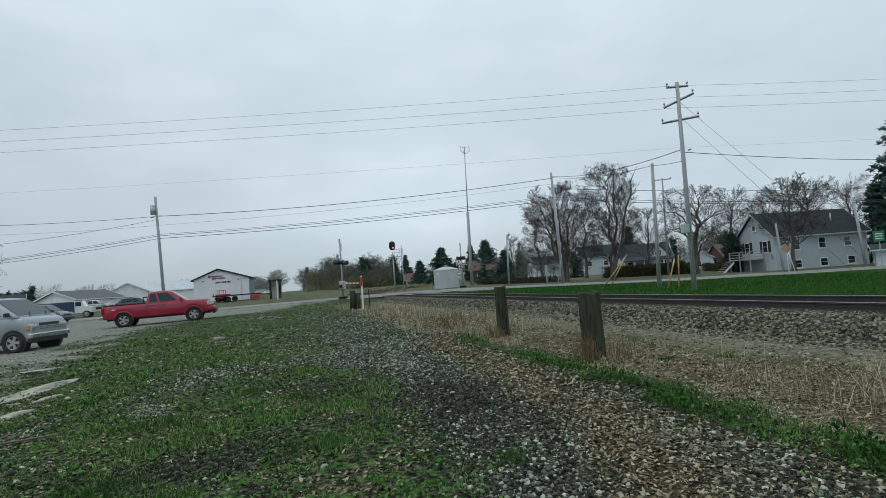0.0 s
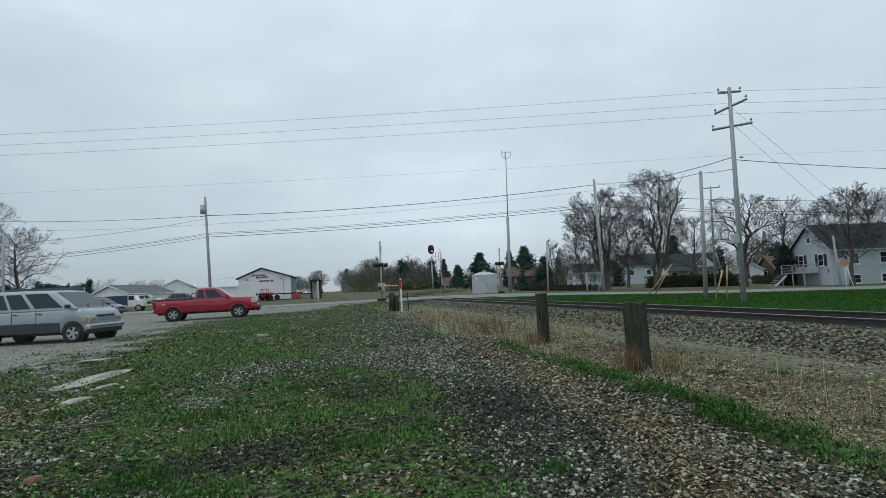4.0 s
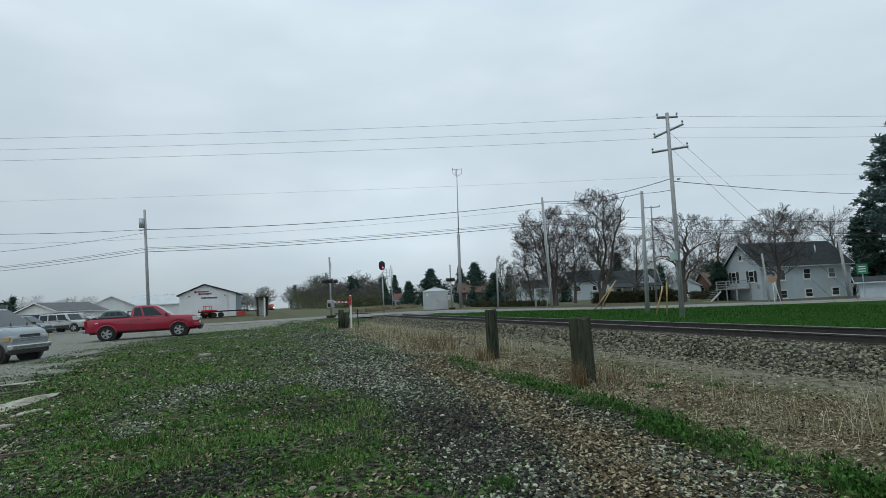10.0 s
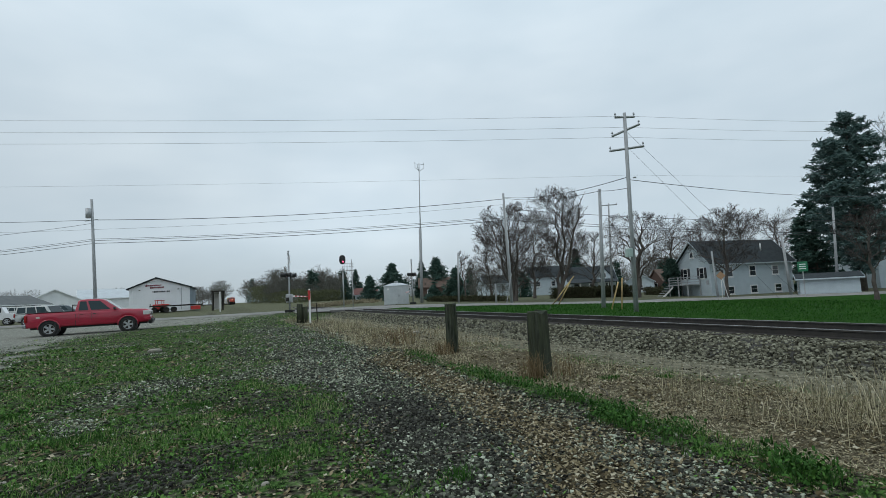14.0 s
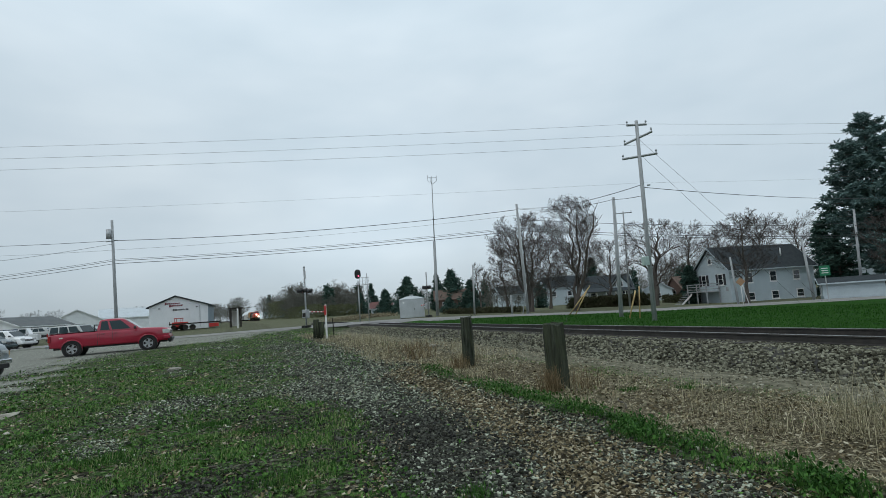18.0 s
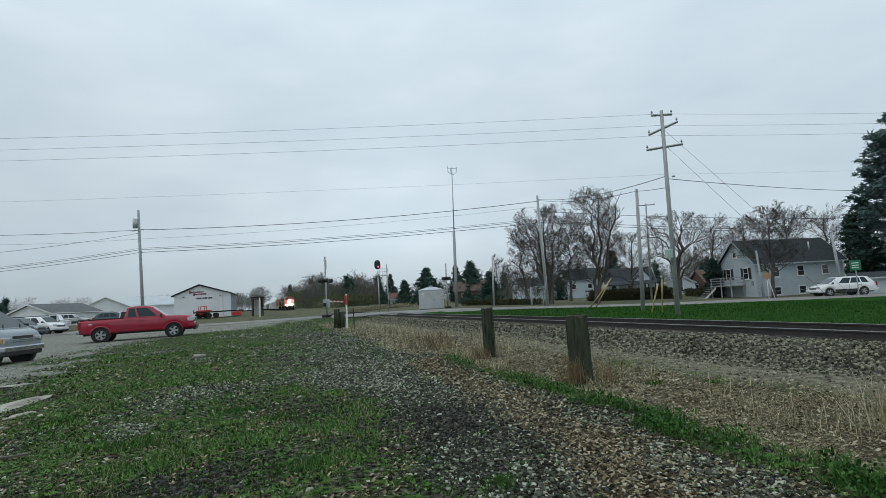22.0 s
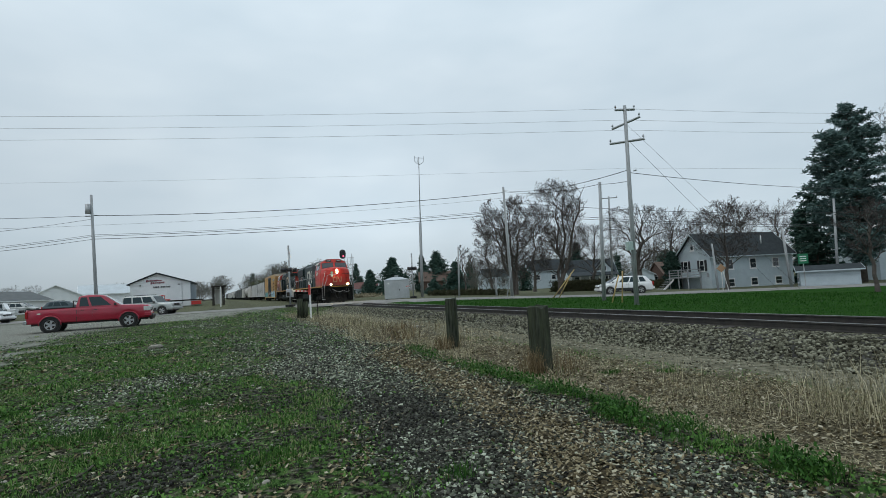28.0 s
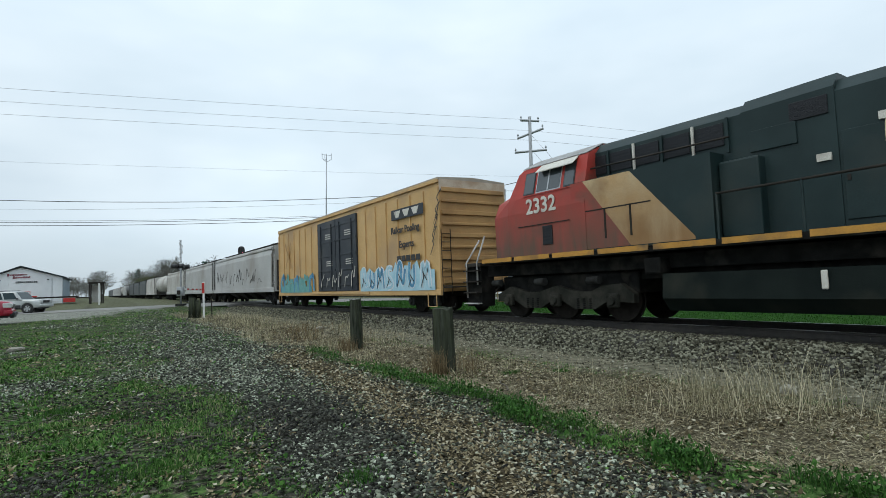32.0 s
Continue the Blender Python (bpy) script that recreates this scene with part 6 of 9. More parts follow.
def fence_post(x, y, h, r, lean, seed):
    rnd = random.Random(seed)
    z = gh(x, y) - 0.05
    b = B()
    n, rings = 20, []
    ph = [rnd.uniform(0.88, 1.08) for _ in range(n)]
    for k in range(9):
        t = k / 8
        rr = r * (1.05 - 0.08 * t)
        rings.append([(rr * ph[j] * math.cos(2 * math.pi * j / n) * rnd.uniform(0.97, 1.02), rr * ph[j] * math.sin(2 * math.pi * j / n) * rnd.uniform(0.97, 1.02),
                       h * t + (rnd.uniform(-0.035, 0.02) if k == 8 else 0)) for j in range(n)])
    loft(b, rings, smooth=False)
    P = thing("fence_post", pose(x, y, z, lean[0], lean[1], rnd.uniform(0, 90)), "weathered grey round wooden fence post", "fence post", "fence posts by the track")
    shaft = part("post", b, m_post, P)
    for k in range(4):
        a = rnd.uniform(0, 6.28)
        c = box(B(), r * 0.93 * math.cos(a), r * 0.93 * math.sin(a), h * rnd.uniform(0.45, 0.75), 0.012, 0.012, h * rnd.uniform(0.3, 0.6))
        part("crack", c, m_black, shaft)
    for k in range(3):
        a = rnd.uniform(-2.4, -0.6)
        part("wire_stub", tube(B(), [(r * 0.9 * math.cos(a), r * 0.9 * math.sin(a), h - 0.1 * k), (r * 1.3 * math.cos(a), r * 1.3 * math.sin(a), h + 0.02 - 0.1 * k), (r * 1.5 * math.cos(a + 0.5), r * 1.5 * math.sin(a + 0.5), h + 0.06 - 0.1 * k)], 0.004, 4), m_rail, P)


fence_post(5.40, 8.10, 1.17, 0.195, (-1.0, -3.2), 3)
fence_post(5.58, 12.25, 1.27, 0.15, (0.0, -1.2), 8)


# ---- buildings ----
m_trim = mat("trim_white", (0.76, 0.76, 0.75), (0.70, 0.70, 0.69), 3, 0.5)
m_greyside = mat("grey_siding", (0.40, 0.39, 0.37), (0.35, 0.34, 0.325), 1.5, 0.6, bump=0.1)
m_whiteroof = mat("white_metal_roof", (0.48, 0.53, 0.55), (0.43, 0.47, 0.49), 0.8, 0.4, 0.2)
m_brick = mat("red_brick", (0.12, 0.075, 0.058), (0.09, 0.058, 0.046), 3, 0.9, bump=0.3)
m_shutter = mat("dark_shutter", (0.02, 0.022, 0.026), (0.03, 0.03, 0.034), 5, 0.6)


def window(parent, c, w, h, out, side_dir, shutters=False, mullion=True):
    """A framed window on a wall of a house, in its own space. out: wall normal; side_dir: along the wall."""
    o, s = Vector(out), Vector(side_dir)
    def bx(cc, ww, hh, t, m_, name, par):
        b = B()
        vs = []
        for a in (-1, 1):
            for e in (-1, 1):
                for g in (0, 1):
                    vs.append(b.verts.new(Vector(cc) + s * (a * ww / 2) + Vector((0, 0, e * hh / 2)) + o * (g * t)))
        bmesh.ops.convex_hull(b, input=vs)
        return part(name, b, m_, par)
    win = bx(c, w + 0.2, h + 0.2, 0.05, m_trim, "window", parent)
    if mullion:
        for k in (-1, 1):
            bx(Vector(c) + Vector((0, 0, k * h * 0.255)), w, h * 0.47, 0.07, m_glass, "pane", win)
    else:
        bx(c, w, h, 0.07, m_glass, "pane", win)
    bx(Vector(c) - Vector((0, 0, h / 2 + 0.12)), w + 0.3, 0.08, 0.12, m_trim, "sill", win)
    if shutters:
        for k in (-1, 1):
            bx(Vector(c) + s * (k * (w / 2 + 0.28)), 0.34, h + 0.1, 0.06, m_shutter, "shutter", win)


def house(name, corner, z0, ux, length, width, eave, ridge, wall, roof, label, over=0.35, clap=0, category="house"):
    """Gabled house. corner: plan of the near corner; ux: direction (degrees) of the long side; the width runs 90 degrees to its left."""
    H = thing(name, pose(corner[0], corner[1], z0, 0, 0, ux), label, category)
    b = B()
    r0 = [(0, 0, -0.6), (0, 0, eave), (0, width / 2, ridge), (0, width, eave), (0, width, -0.6)]
    loft(b, [[(0, y, z) for _, y, z in r0], [(length, y, z) for _, y, z in r0]])
    walls = part("wall", b, wall, H)
    if clap:
        n = int(eave / clap)
        for k in range(1, n):
            part("siding_board", box(B(), length / 2, -0.012, k * clap, length, 0.03, 0.03), wall, walls)
    sl = (ridge - eave) / (width / 2)
    for s in (0, 1):
        b = B()
        e = -over if s == 0 else width + over
        ze = eave - over * sl
        m_ = width / 2
        ring = [(e, ze + 0.03), (m_, ridge + 0.03), (m_, ridge + 0.19), (e, ze + 0.17)]
        prism(b, ring, "x", -over, length + over)
        part("roof", b, roof, H)
    for x in (-over - 0.02, length + over + 0.02):
        for s in (0, 1):
            e = -over if s == 0 else width + over
            ze = eave - over * sl
            b = prism(B(), [(e, ze), (width / 2, ridge), (width / 2, ridge + 0.2), (e, ze + 0.18)], "x", x - 0.02, x + 0.02)
            part("bargeboard", b, wall, H)
    part("fascia", box(B(), length / 2, -over - 0.02, eave - over * sl + 0.06, length + 2 * over, 0.04, 0.14), wall, H)
    return H, walls


def white_house():
    d = 70
    c = at(50.53, d)
    z0 = up(d, -1.71)
    eave, ridge = up(d, 1.5) - z0, up(72, 3.54) - z0
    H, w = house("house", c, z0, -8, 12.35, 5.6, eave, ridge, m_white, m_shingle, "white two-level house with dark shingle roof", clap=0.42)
    for u, z, ww, h in ((0.22, 2.75, 0.8, 1.1), (0.50, 2.75, 0.8, 1.1), (0.78, 2.75, 0.8, 1.0), (0.22, 0.55, 0.85, 0.8), (0.50, 0.55, 0.85, 0.8), (0.80, 0.55, 0.85, 0.8)):
        window(w, (12.35 * u, 0, z), ww, h, (0, -1, 0), (1, 0, 0))
    for y in (1.35, 4.1):
        window(w, (0, y, 2.75), 0.6, 1.2, (-1, 0, 0), (0, 1, 0), True)
    window(w, (0, 2.8, 5.0), 0.4, 0.5, (-1, 0, 0), (0, 1, 0), False, False)
    part("roof_vent", cyl(B(), (8.8, 1.0, ridge - 1.4), (8.8, 1.0, ridge - 0.4), 0.07, 0.07, 8), m_trim, H)
    # raised deck and stair on the gable side
    dk = part("deck", box(B(), -1.1, 3.2, 1.45, 2.0, 3.4, 0.12), m_wood_pole, H, "grey weathered deck")
    for x, y in ((-2.0, 1.6), (-2.0, 3.2), (-2.0, 4.8), (-0.2, 1.6), (-0.2, 4.8)):
        part("deck_post", box(B(), x, y, 1.1, 0.1, 0.1, 2.6), m_wood_pole, dk)
    for z in (1.75, 2.05, 2.35):
        part("deck_rail", box(B(), -2.03, 3.2, z, 0.04, 3.4, 0.08), m_wood_pole, dk)
        part("deck_rail", box(B(), -1.1, 1.53, z, 1.9, 0.04, 0.08), m_wood_pole, dk)
    for k in range(7):
        part("stair_tread", box(B(), -2.2 - 0.26 * k, 4.6, 1.3 - 0.2 * k, 0.28, 0.9, 0.05), m_wood_pole, dk)
    part("stair_stringer", prism(B(), [(-2.0, 1.35), (-4.0, -0.2), (-4.0, -0.45), (-2.0, 1.1)], "y", 4.1, 4.15), m_trim, dk)
    part("utility_meter", box(B(), -0.06, 0.5, 1.6, 0.12, 0.3, 0.5, 0.02), m_galv, H)


white_house()


def simple_house(az, d, zb, ux, length, width, eave, ridge, wall, roof, label, wins=2, wh=1.0, zc=None, category="house"):
    H, w = house("house", at(az, d), zb, ux, length, width, eave, ridge, wall, roof, label, category=category)
    for k in range(wins):
        window(w, (length * (k + 0.5) / wins, 0, zc or eave * 0.55), 0.9, wh, (0, -1, 0), (1, 0, 0))
    window(w, (0, width / 2, zc or eave * 0.55), 0.9, wh, (-1, 0, 0), (0, 1, 0))
    return H, w


# small white gabled house, its gable towards the road
d = 118
zb = up(d, -1.2)
H, w = house("house", at(45.4, d), zb, 45, 9, 5.5, 2.5, 4.1, m_white, m_brownroof, "small white house with a brown roof")
window(w, (0, 2.9, 1.3), 1.2, 1.0, (-1, 0, 0), (0, 1, 0), False, True)
simple_house(46.3, 124, up(124, -1.1), -15, 10, 6, 2.4, 4.8, m_brick, m_brownroof, "low brown-roofed house behind the white one", 3)
# bungalow with a porch and a steep gable
d = 112
zb = up(d, -0.9)
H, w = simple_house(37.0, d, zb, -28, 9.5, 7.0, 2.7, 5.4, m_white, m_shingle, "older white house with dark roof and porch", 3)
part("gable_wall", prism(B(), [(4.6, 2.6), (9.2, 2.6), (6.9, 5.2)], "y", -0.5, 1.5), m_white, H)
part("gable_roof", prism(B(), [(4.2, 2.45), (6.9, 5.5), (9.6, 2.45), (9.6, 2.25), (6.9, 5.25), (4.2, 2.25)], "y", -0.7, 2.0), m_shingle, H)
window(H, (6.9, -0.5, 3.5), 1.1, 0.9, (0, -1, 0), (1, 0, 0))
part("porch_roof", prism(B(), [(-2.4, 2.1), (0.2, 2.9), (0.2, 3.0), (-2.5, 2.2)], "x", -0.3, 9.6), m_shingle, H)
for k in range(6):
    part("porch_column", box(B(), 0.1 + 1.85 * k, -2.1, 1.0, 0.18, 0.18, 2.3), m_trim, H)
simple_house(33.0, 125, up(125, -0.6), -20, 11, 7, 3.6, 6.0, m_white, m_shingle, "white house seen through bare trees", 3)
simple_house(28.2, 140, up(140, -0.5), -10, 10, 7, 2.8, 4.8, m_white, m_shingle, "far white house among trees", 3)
simple_house(21.2, 108, up(108, -0.7), -20, 7.5, 6, 2.5, 4.3, m_brick, m_brownroof, "red brick house with brown roof", 2)
simple_house(14.2, 122, up(122, -0.6), -15, 4.8, 5, 1.7, 3.0, m_white, mat("rust_red_roof", (0.15, 0.065, 0.055), (0.11, 0.05, 0.045), 2, 0.8), "small white garage with red roof", 1, 0.8, category="garage")
# low shed, garage and larger white house behind the pine
simple_house(57.6, 66, up(66, -1.7), -54, 5.0, 4.0, 1.35, 1.75, m_white, m_shingle, "low white garage with dark roof", 0, category="garage")
d = 86
zb = up(d, -1.7)
H, w = house("house", at(63.2, d), zb, -24, 9.5, 8.5, up(d, 2.6) - zb, up(d, 4.6) - zb, m_white, m_greyside, "large pale two-storey house with porch")
for u in (0.2, 0.55, 0.85):
    for z in (1.5, 4.4):
        window(w, (9.5 * u, 0, z), 0.9, 1.4, (0, -1, 0), (1, 0, 0))
part("chimney", box(B(), 5, 4.2, up(d, 4.6) - zb + 0.4, 0.6, 0.6, 1.3, 0.03), m_brick, H)
part("porch_roof", prism(B(), [(-2.6, 2.5), (0, 3.2), (0, 3.35), (-2.7, 2.65)], "x", 5.0, 9.8), m_shingle, H)
part("porch_wall", box(B(), 7.4, -1.3, 0.4, 4.6, 2.4, 1.0), m_white, H)
for k in range(4):
    part("porch_column", box(B(), 5.2 + 1.45 * k, -2.4, 1.6, 0.14, 0.14, 2.2), m_trim, H)
for k in range(5):
    part("stair_tread", box(B(), 3.6 - 0.3 * k, -1.6, 0.7 - 0.2 * k, 0.3, 1.0, 0.06), m_trim, H)
# grey-sided house nearest the track
d = 35.5
zb = gh(*at(69.5, d)) - 0.1
gc = at(69.5, d)
H, w = house("house", (gc[0] + 8 * 0.375, gc[1] - 8 * 0.927), zb, 22, 10, 8, up(d, 1.75) - zb, up(d, 5.2) - zb, m_greyside, m_shingle, "grey vinyl-sided house with white trim", clap=0.16)
part("foundation", box(B(), -0.02, 4, 0.12, 0.06, 8.04, 0.55), m_whitep, H)
part("corner_board", box(B(), -0.03, 7.93, 1.5, 0.05, 0.16, 2.7), m_trim, H)
for k in range(1, 26):
    part("siding_board", box(B(), -0.012, 4, 0.35 + 0.115 * k, 0.03, 7.9 if k < 21 else 7.9 - (k - 20) * 1.0, 0.02), m_greyside, w)
window(w, (0, 4.6, 1.75), 0.9, 1.3, (-1, 0, 0), (0, 1, 0))
dx, dy = at(68.8, 37)
D = thing("deck", pose(dx, dy, gh(dx, dy) - 0.05, 0, 0, -30), "small raised deck with white railing", "deck")
part("platform", box(B(), 0, 0, 0.5, 2.2, 1.8, 0.9), mat("dark_deck_skirt", (0.06, 0.055, 0.05), (0.09, 0.085, 0.075), 3, 0.9), D)
rl = part("top_rail", box(B(), 0, -0.88, 1.72, 2.3, 0.06, 0.08, 0.01), m_trim, D)
part("bottom_rail", box(B(), 0, -0.88, 1.02, 2.3, 0.05, 0.06, 0.01), m_trim, D)
for k in range(13):
    part("baluster", box(B(), -1.08 + 0.18 * k, -0.88, 1.37, 0.05, 0.04, 0.66), m_trim, rl)


def shop():
    d = 86
    c = at(-7.0, d + 0.4)
    z0 = up(d, -0.35)
    q = at(-1.9, d - 0.4)
    L = math.hypot(q[0] - c[0], q[1] - c[1])
    S = thing("workshop", pose(c[0], c[1], z0, 0, 0, math.degrees(math.atan2(q[1] - c[1], q[0] - c[0]))), "white metal workshop with dark roof edge and sign", "workshop")
    m_wall = mat("white_steel_wall", (0.76, 0.78, 0.79), (0.70, 0.72, 0.73), 0.6, 0.5, bump=0.05)
    m_side = mat("blue_grey_wall", (0.16, 0.22, 0.27), (0.13, 0.18, 0.22), 0.6, 0.5)
    e, r = up(d, 1.75) - z0, up(d, 2.66) - z0
    b = loft(B(), [[(0, y, -0.5), (L, y, -0.5), (L, y, e), (L * 0.44, y, r), (0, y, e)] for y in (0, 14)])
    w = part("wall", b, m_wall, S)
    part("side_wall", box(B(), L + 0.03, 7, e / 2 - 0.1, 0.05, 14, e + 0.2), m_side, w, "blue-grey side wall")
    for a, bb in (((-0.35, e - 0.12), (L * 0.44, r + 0.06)), ((L * 0.44, r + 0.06), (L + 0.35, e - 0.1))):
        b = prism(B(), [a, bb, (bb[0], bb[1] + 0.16), (a[0], a[1] + 0.16)], "y", -0.3, 14.2)
        part("roof", b, m_shingle, S, "dark metal roof")
    for x in np.arange(0.4, L, 0.6):
        part("panel_rib", box(B(), float(x), -0.015, e / 2, 0.03, 0.03, e - 0.1), m_wall, w)
    m_sign = mat("sign_maroon", (0.22, 0.03, 0.05), (0.16, 0.03, 0.05), 4, 0.5)
    rs = random.Random(3)
    for x0, x1, z, n in ((2.0, 4.0, 1.13, 8), (2.55, 4.35, 1.03, 7)):
        for j in range(n):
            a, hh = x0 + (x1 - x0) * (j + 0.5) / n, rs.uniform(0.14, 0.24) if j else 0.34
            b = prism(B(), [(a - 0.12, -hh / 2), (a + 0.08, -hh / 2), (a + 0.14, hh / 2), (a - 0.06, hh / 2)], "y", -0.05, -0.02)
            bmesh.ops.translate(b, verts=b.verts[:], vec=(0, 0, e * z + 0.03 * j / n))
            part("sign_letter", b, m_sign, w, "maroon slanted sign lettering")
    for j in range(11):
        part("sign_letter", box(B(), 2.95 + 0.205 * j, -0.04, e * 0.84, 0.16 if j % 4 else 0.07, 0.03, 0.22, 0.01), m_shutter, w, "dark sign lettering")
    part("downpipe", box(B(), L - 1.1, -0.06, e / 2, 0.06, 0.06, e), m_galv, w)
    part("door", box(B(), L - 0.55, -0.03, 1.05, 0.8, 0.05, 2.0, 0.01), m_wall, w)
    for x in (1.3, L - 1.5):
        part("wall_light", box(B(), x, -0.1, e * 0.93, 0.2, 0.2, 0.12, 0.02), m_dark, w)


shop()
m_roofgreen = mat("grey_green_roof", (0.075, 0.085, 0.085), (0.10, 0.11, 0.11), 1, 0.7)
m_palewall = mat("pale_steel_wall", (0.78, 0.80, 0.80), (0.72, 0.74, 0.74), 0.8, 0.5, bump=0.05)
x, y = at(-16.6, 100)
house("workshop", (x, y), gh(x, y) - 0.1, 66, 10.5, 6.8, 3.07 - gh(x, y), 4.40 - gh(x, y), m_palewall, m_roofgreen, "long low pale workshop with grey roof", category="workshop")
x, y = at(-10.1, 120)
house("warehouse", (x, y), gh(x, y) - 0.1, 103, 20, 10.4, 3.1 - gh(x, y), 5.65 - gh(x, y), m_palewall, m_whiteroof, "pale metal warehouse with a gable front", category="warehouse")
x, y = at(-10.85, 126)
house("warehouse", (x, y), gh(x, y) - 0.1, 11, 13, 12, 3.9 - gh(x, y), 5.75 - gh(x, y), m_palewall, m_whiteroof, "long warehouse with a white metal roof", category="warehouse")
x, y = at(-26.0, 72)
house("shed", (x, y), gh(x, y) - 0.1, 20, 7.2, 5.0, 2.7 - gh(x, y), 3.5 - gh(x, y), m_greyside, m_shingle, "low shed with a dark roof", category="shed")


def kiosk():
    x, y = at(0.6, 76)
    z0 = gh(x, y)
    S = thing("kiosk", pose(x, y, z0, 0, 0, 8), "small dark open shelter with pale panel", "shelter")
    for dx in (-0.62, 0.62):
        for dy in (-0.5, 0.5):
            part("post", box(B(), dx, dy, 1.2, 0.12, 0.12, 2.4), m_dark, S)
    part("roof", box(B(), 0, 0, 2.48, 1.65, 1.5, 0.18, 0.02), m_dark, S)
    part("back_panel", box(B(), 0.05, 0.4, 1.15, 0.9, 0.05, 2.0), m_hop2, S, "beige back panel")
    part("side_panel", box(B(), -0.6, 0, 1.2, 0.05, 1.0, 2.3), m_dark, S)
    P = part("sign_post", box(B(), 0, 0, 1.25, 0.14, 0.08, 2.5, 0.01), m_whitep)
    xx, yy = at(0.8, 72)
    P.matrix_world = pose(xx, yy, gh(xx, yy))
    tagged(P, "white square sign post beside the road", "sign post")


kiosk()


def road_signs():
    d = 58
    x, y = at(57.95, d)
    z = gh(x, y)
    S = thing("road_sign", pose(x, y, z, 0, 0, -50), "green rectangular road sign on a white post", "road sign", "road signs")
    h = up(d, 1.07) - z
    part("post", box(B(), 0, 0, h / 2 - 0.1, 0.09, 0.06, h, 0.01), m_galv, S)
    pn = part("panel", box(B(), 0, -0.05, h - 0.45, 0.78, 0.02, 0.9, 0.02), mat("sign_green", (0.02, 0.20, 0.10), (0.02, 0.17, 0.085), 5, 0.4), S, "green sign panel")
    for k in range(3):
        part("legend_bar", box(B(), 0, -0.063, h - 0.25 - 0.2 * k, 0.5, 0.006, 0.07), m_whitep, pn, "pale unreadable legend")
    d = 57
    x, y = at(51.4, d)
    z = gh(x, y)
    S = thing("road_sign", pose(x, y, z, 0, 0, -50), "faded orange diamond sign on slanting legs", "road sign", "road signs")
    b = box(B(), 0, 0, 0, 0.58, 0.02, 0.58, 0.01)
    bmesh.ops.rotate(b, verts=b.verts[:], cent=(0, 0, 0), matrix=Matrix.Rotation(radians(45), 3, "Y"))
    bmesh.ops.translate(b, verts=b.verts[:], vec=(0, -0.04, up(d, 0.2) - z))
    part("panel", b, mat("sign_orange", (0.36, 0.22, 0.12), (0.30, 0.18, 0.10), 4, 0.5), S)
    for s in (0, 1):
        part("leg", cyl(B(), (0.5 * s, 0, -0.05), (0.0, 0, up(d, 0.5) - z), 0.035, 0.035, 8), m_whitep, S, "white sign leg")


road_signs()

# ---- vehicles ----
m_chrome = mat("chrome", (0.55, 0.56, 0.57), (0.48, 0.49, 0.5), 6, 0.25, 0.9)
m_plastic = mat("black_plastic", (0.02, 0.02, 0.021), (0.03, 0.03, 0.031), 5, 0.6)
m_rim = mat("alloy_rim", (0.45, 0.46, 0.47), (0.38, 0.39, 0.4), 6, 0.35, 0.7)
m_hl = mat("headlamp_lens", (0.55, 0.56, 0.55), (0.45, 0.46, 0.45), 6, 0.15)
m_amber = mat("amber_lens", (0.42, 0.29, 0.15), (0.36, 0.24, 0.12), 6, 0.2)
m_tail = mat("tail_lens", (0.35, 0.015, 0.015), (0.28, 0.012, 0.012), 6, 0.2)
m_carglass = glass_mat("car_glass", (0.010, 0.026, 0.031), 0.05, 0.38)


def wheel_of(V, x, y, r, w, side, rim=None):
    W = part("wheel", cyl(B(), (0, -side * w * 0.35, 0), (0, side * w * 0.38, 0), r * 0.70, r * 0.70, 20), m_dark, V)
    W.matrix_local = pose(x, y, r)
    b = B()
    prof = [(-0.5, 0.66), (-0.5, 0.9), (-0.38, 1.0), (0.38, 1.0), (0.5, 0.9), (0.5, 0.66)]
    loft(b, [[(r * q * math.cos(2 * math.pi * k / 28), w * p, r * q * math.sin(2 * math.pi * k / 28)) for p, q in prof] for k in range(29)], caps=False, smooth=True)
    part("tyre", b, m_rubber, W)
    b = cyl(B(), (0, side * w * 0.36, 0), (0, side * w * 0.42, 0), r * 0.2, r * 0.18, 14)
    for k in range(5):
        a = 2 * math.pi * k / 5
        box(b, 0, 0, 0, 0.001, 0.001, 0.001)
        v0 = Vector((math.cos(a), 0, math.sin(a)))
        t0 = Vector((-math.sin(a), 0, math.cos(a)))
        p = [v0 * r * 0.12 + t0 * r * 0.11, v0 * r * 0.62 + t0 * r * 0.16, v0 * r * 0.62 - t0 * r * 0.16, v0 * r * 0.12 - t0 * r * 0.11]
        lo = [b.verts.new(q + Vector((0, side * w * 0.36, 0))) for q in p]
        hi = [b.verts.new(q + Vector((0, side * w * 0.44, 0))) for q in p]
        b.faces.new(hi)
        for i in range(4):
            b.faces.new((lo[i], lo[(i + 1) % 4], hi[(i + 1) % 4], hi[i]))
    loft(b, [[(r * q * math.cos(2 * math.pi * k / 24), side * w * p, r * q * math.sin(2 * math.pi * k / 24)) for p, q in ((0.36, 0.60), (0.46, 0.62), (0.46, 0.68), (0.36, 0.68))] for k in range(25)], caps=False, smooth=True)
    part("rim", b, rim or m_rim, W, "" if rim else "silver alloy rim")
    return W


def arch(xc, r, z0, n=9):
    return [(xc - r * math.cos(math.pi * k / (n - 1)), z0 + r * math.sin(math.pi * k / (n - 1))) for k in range(n)]


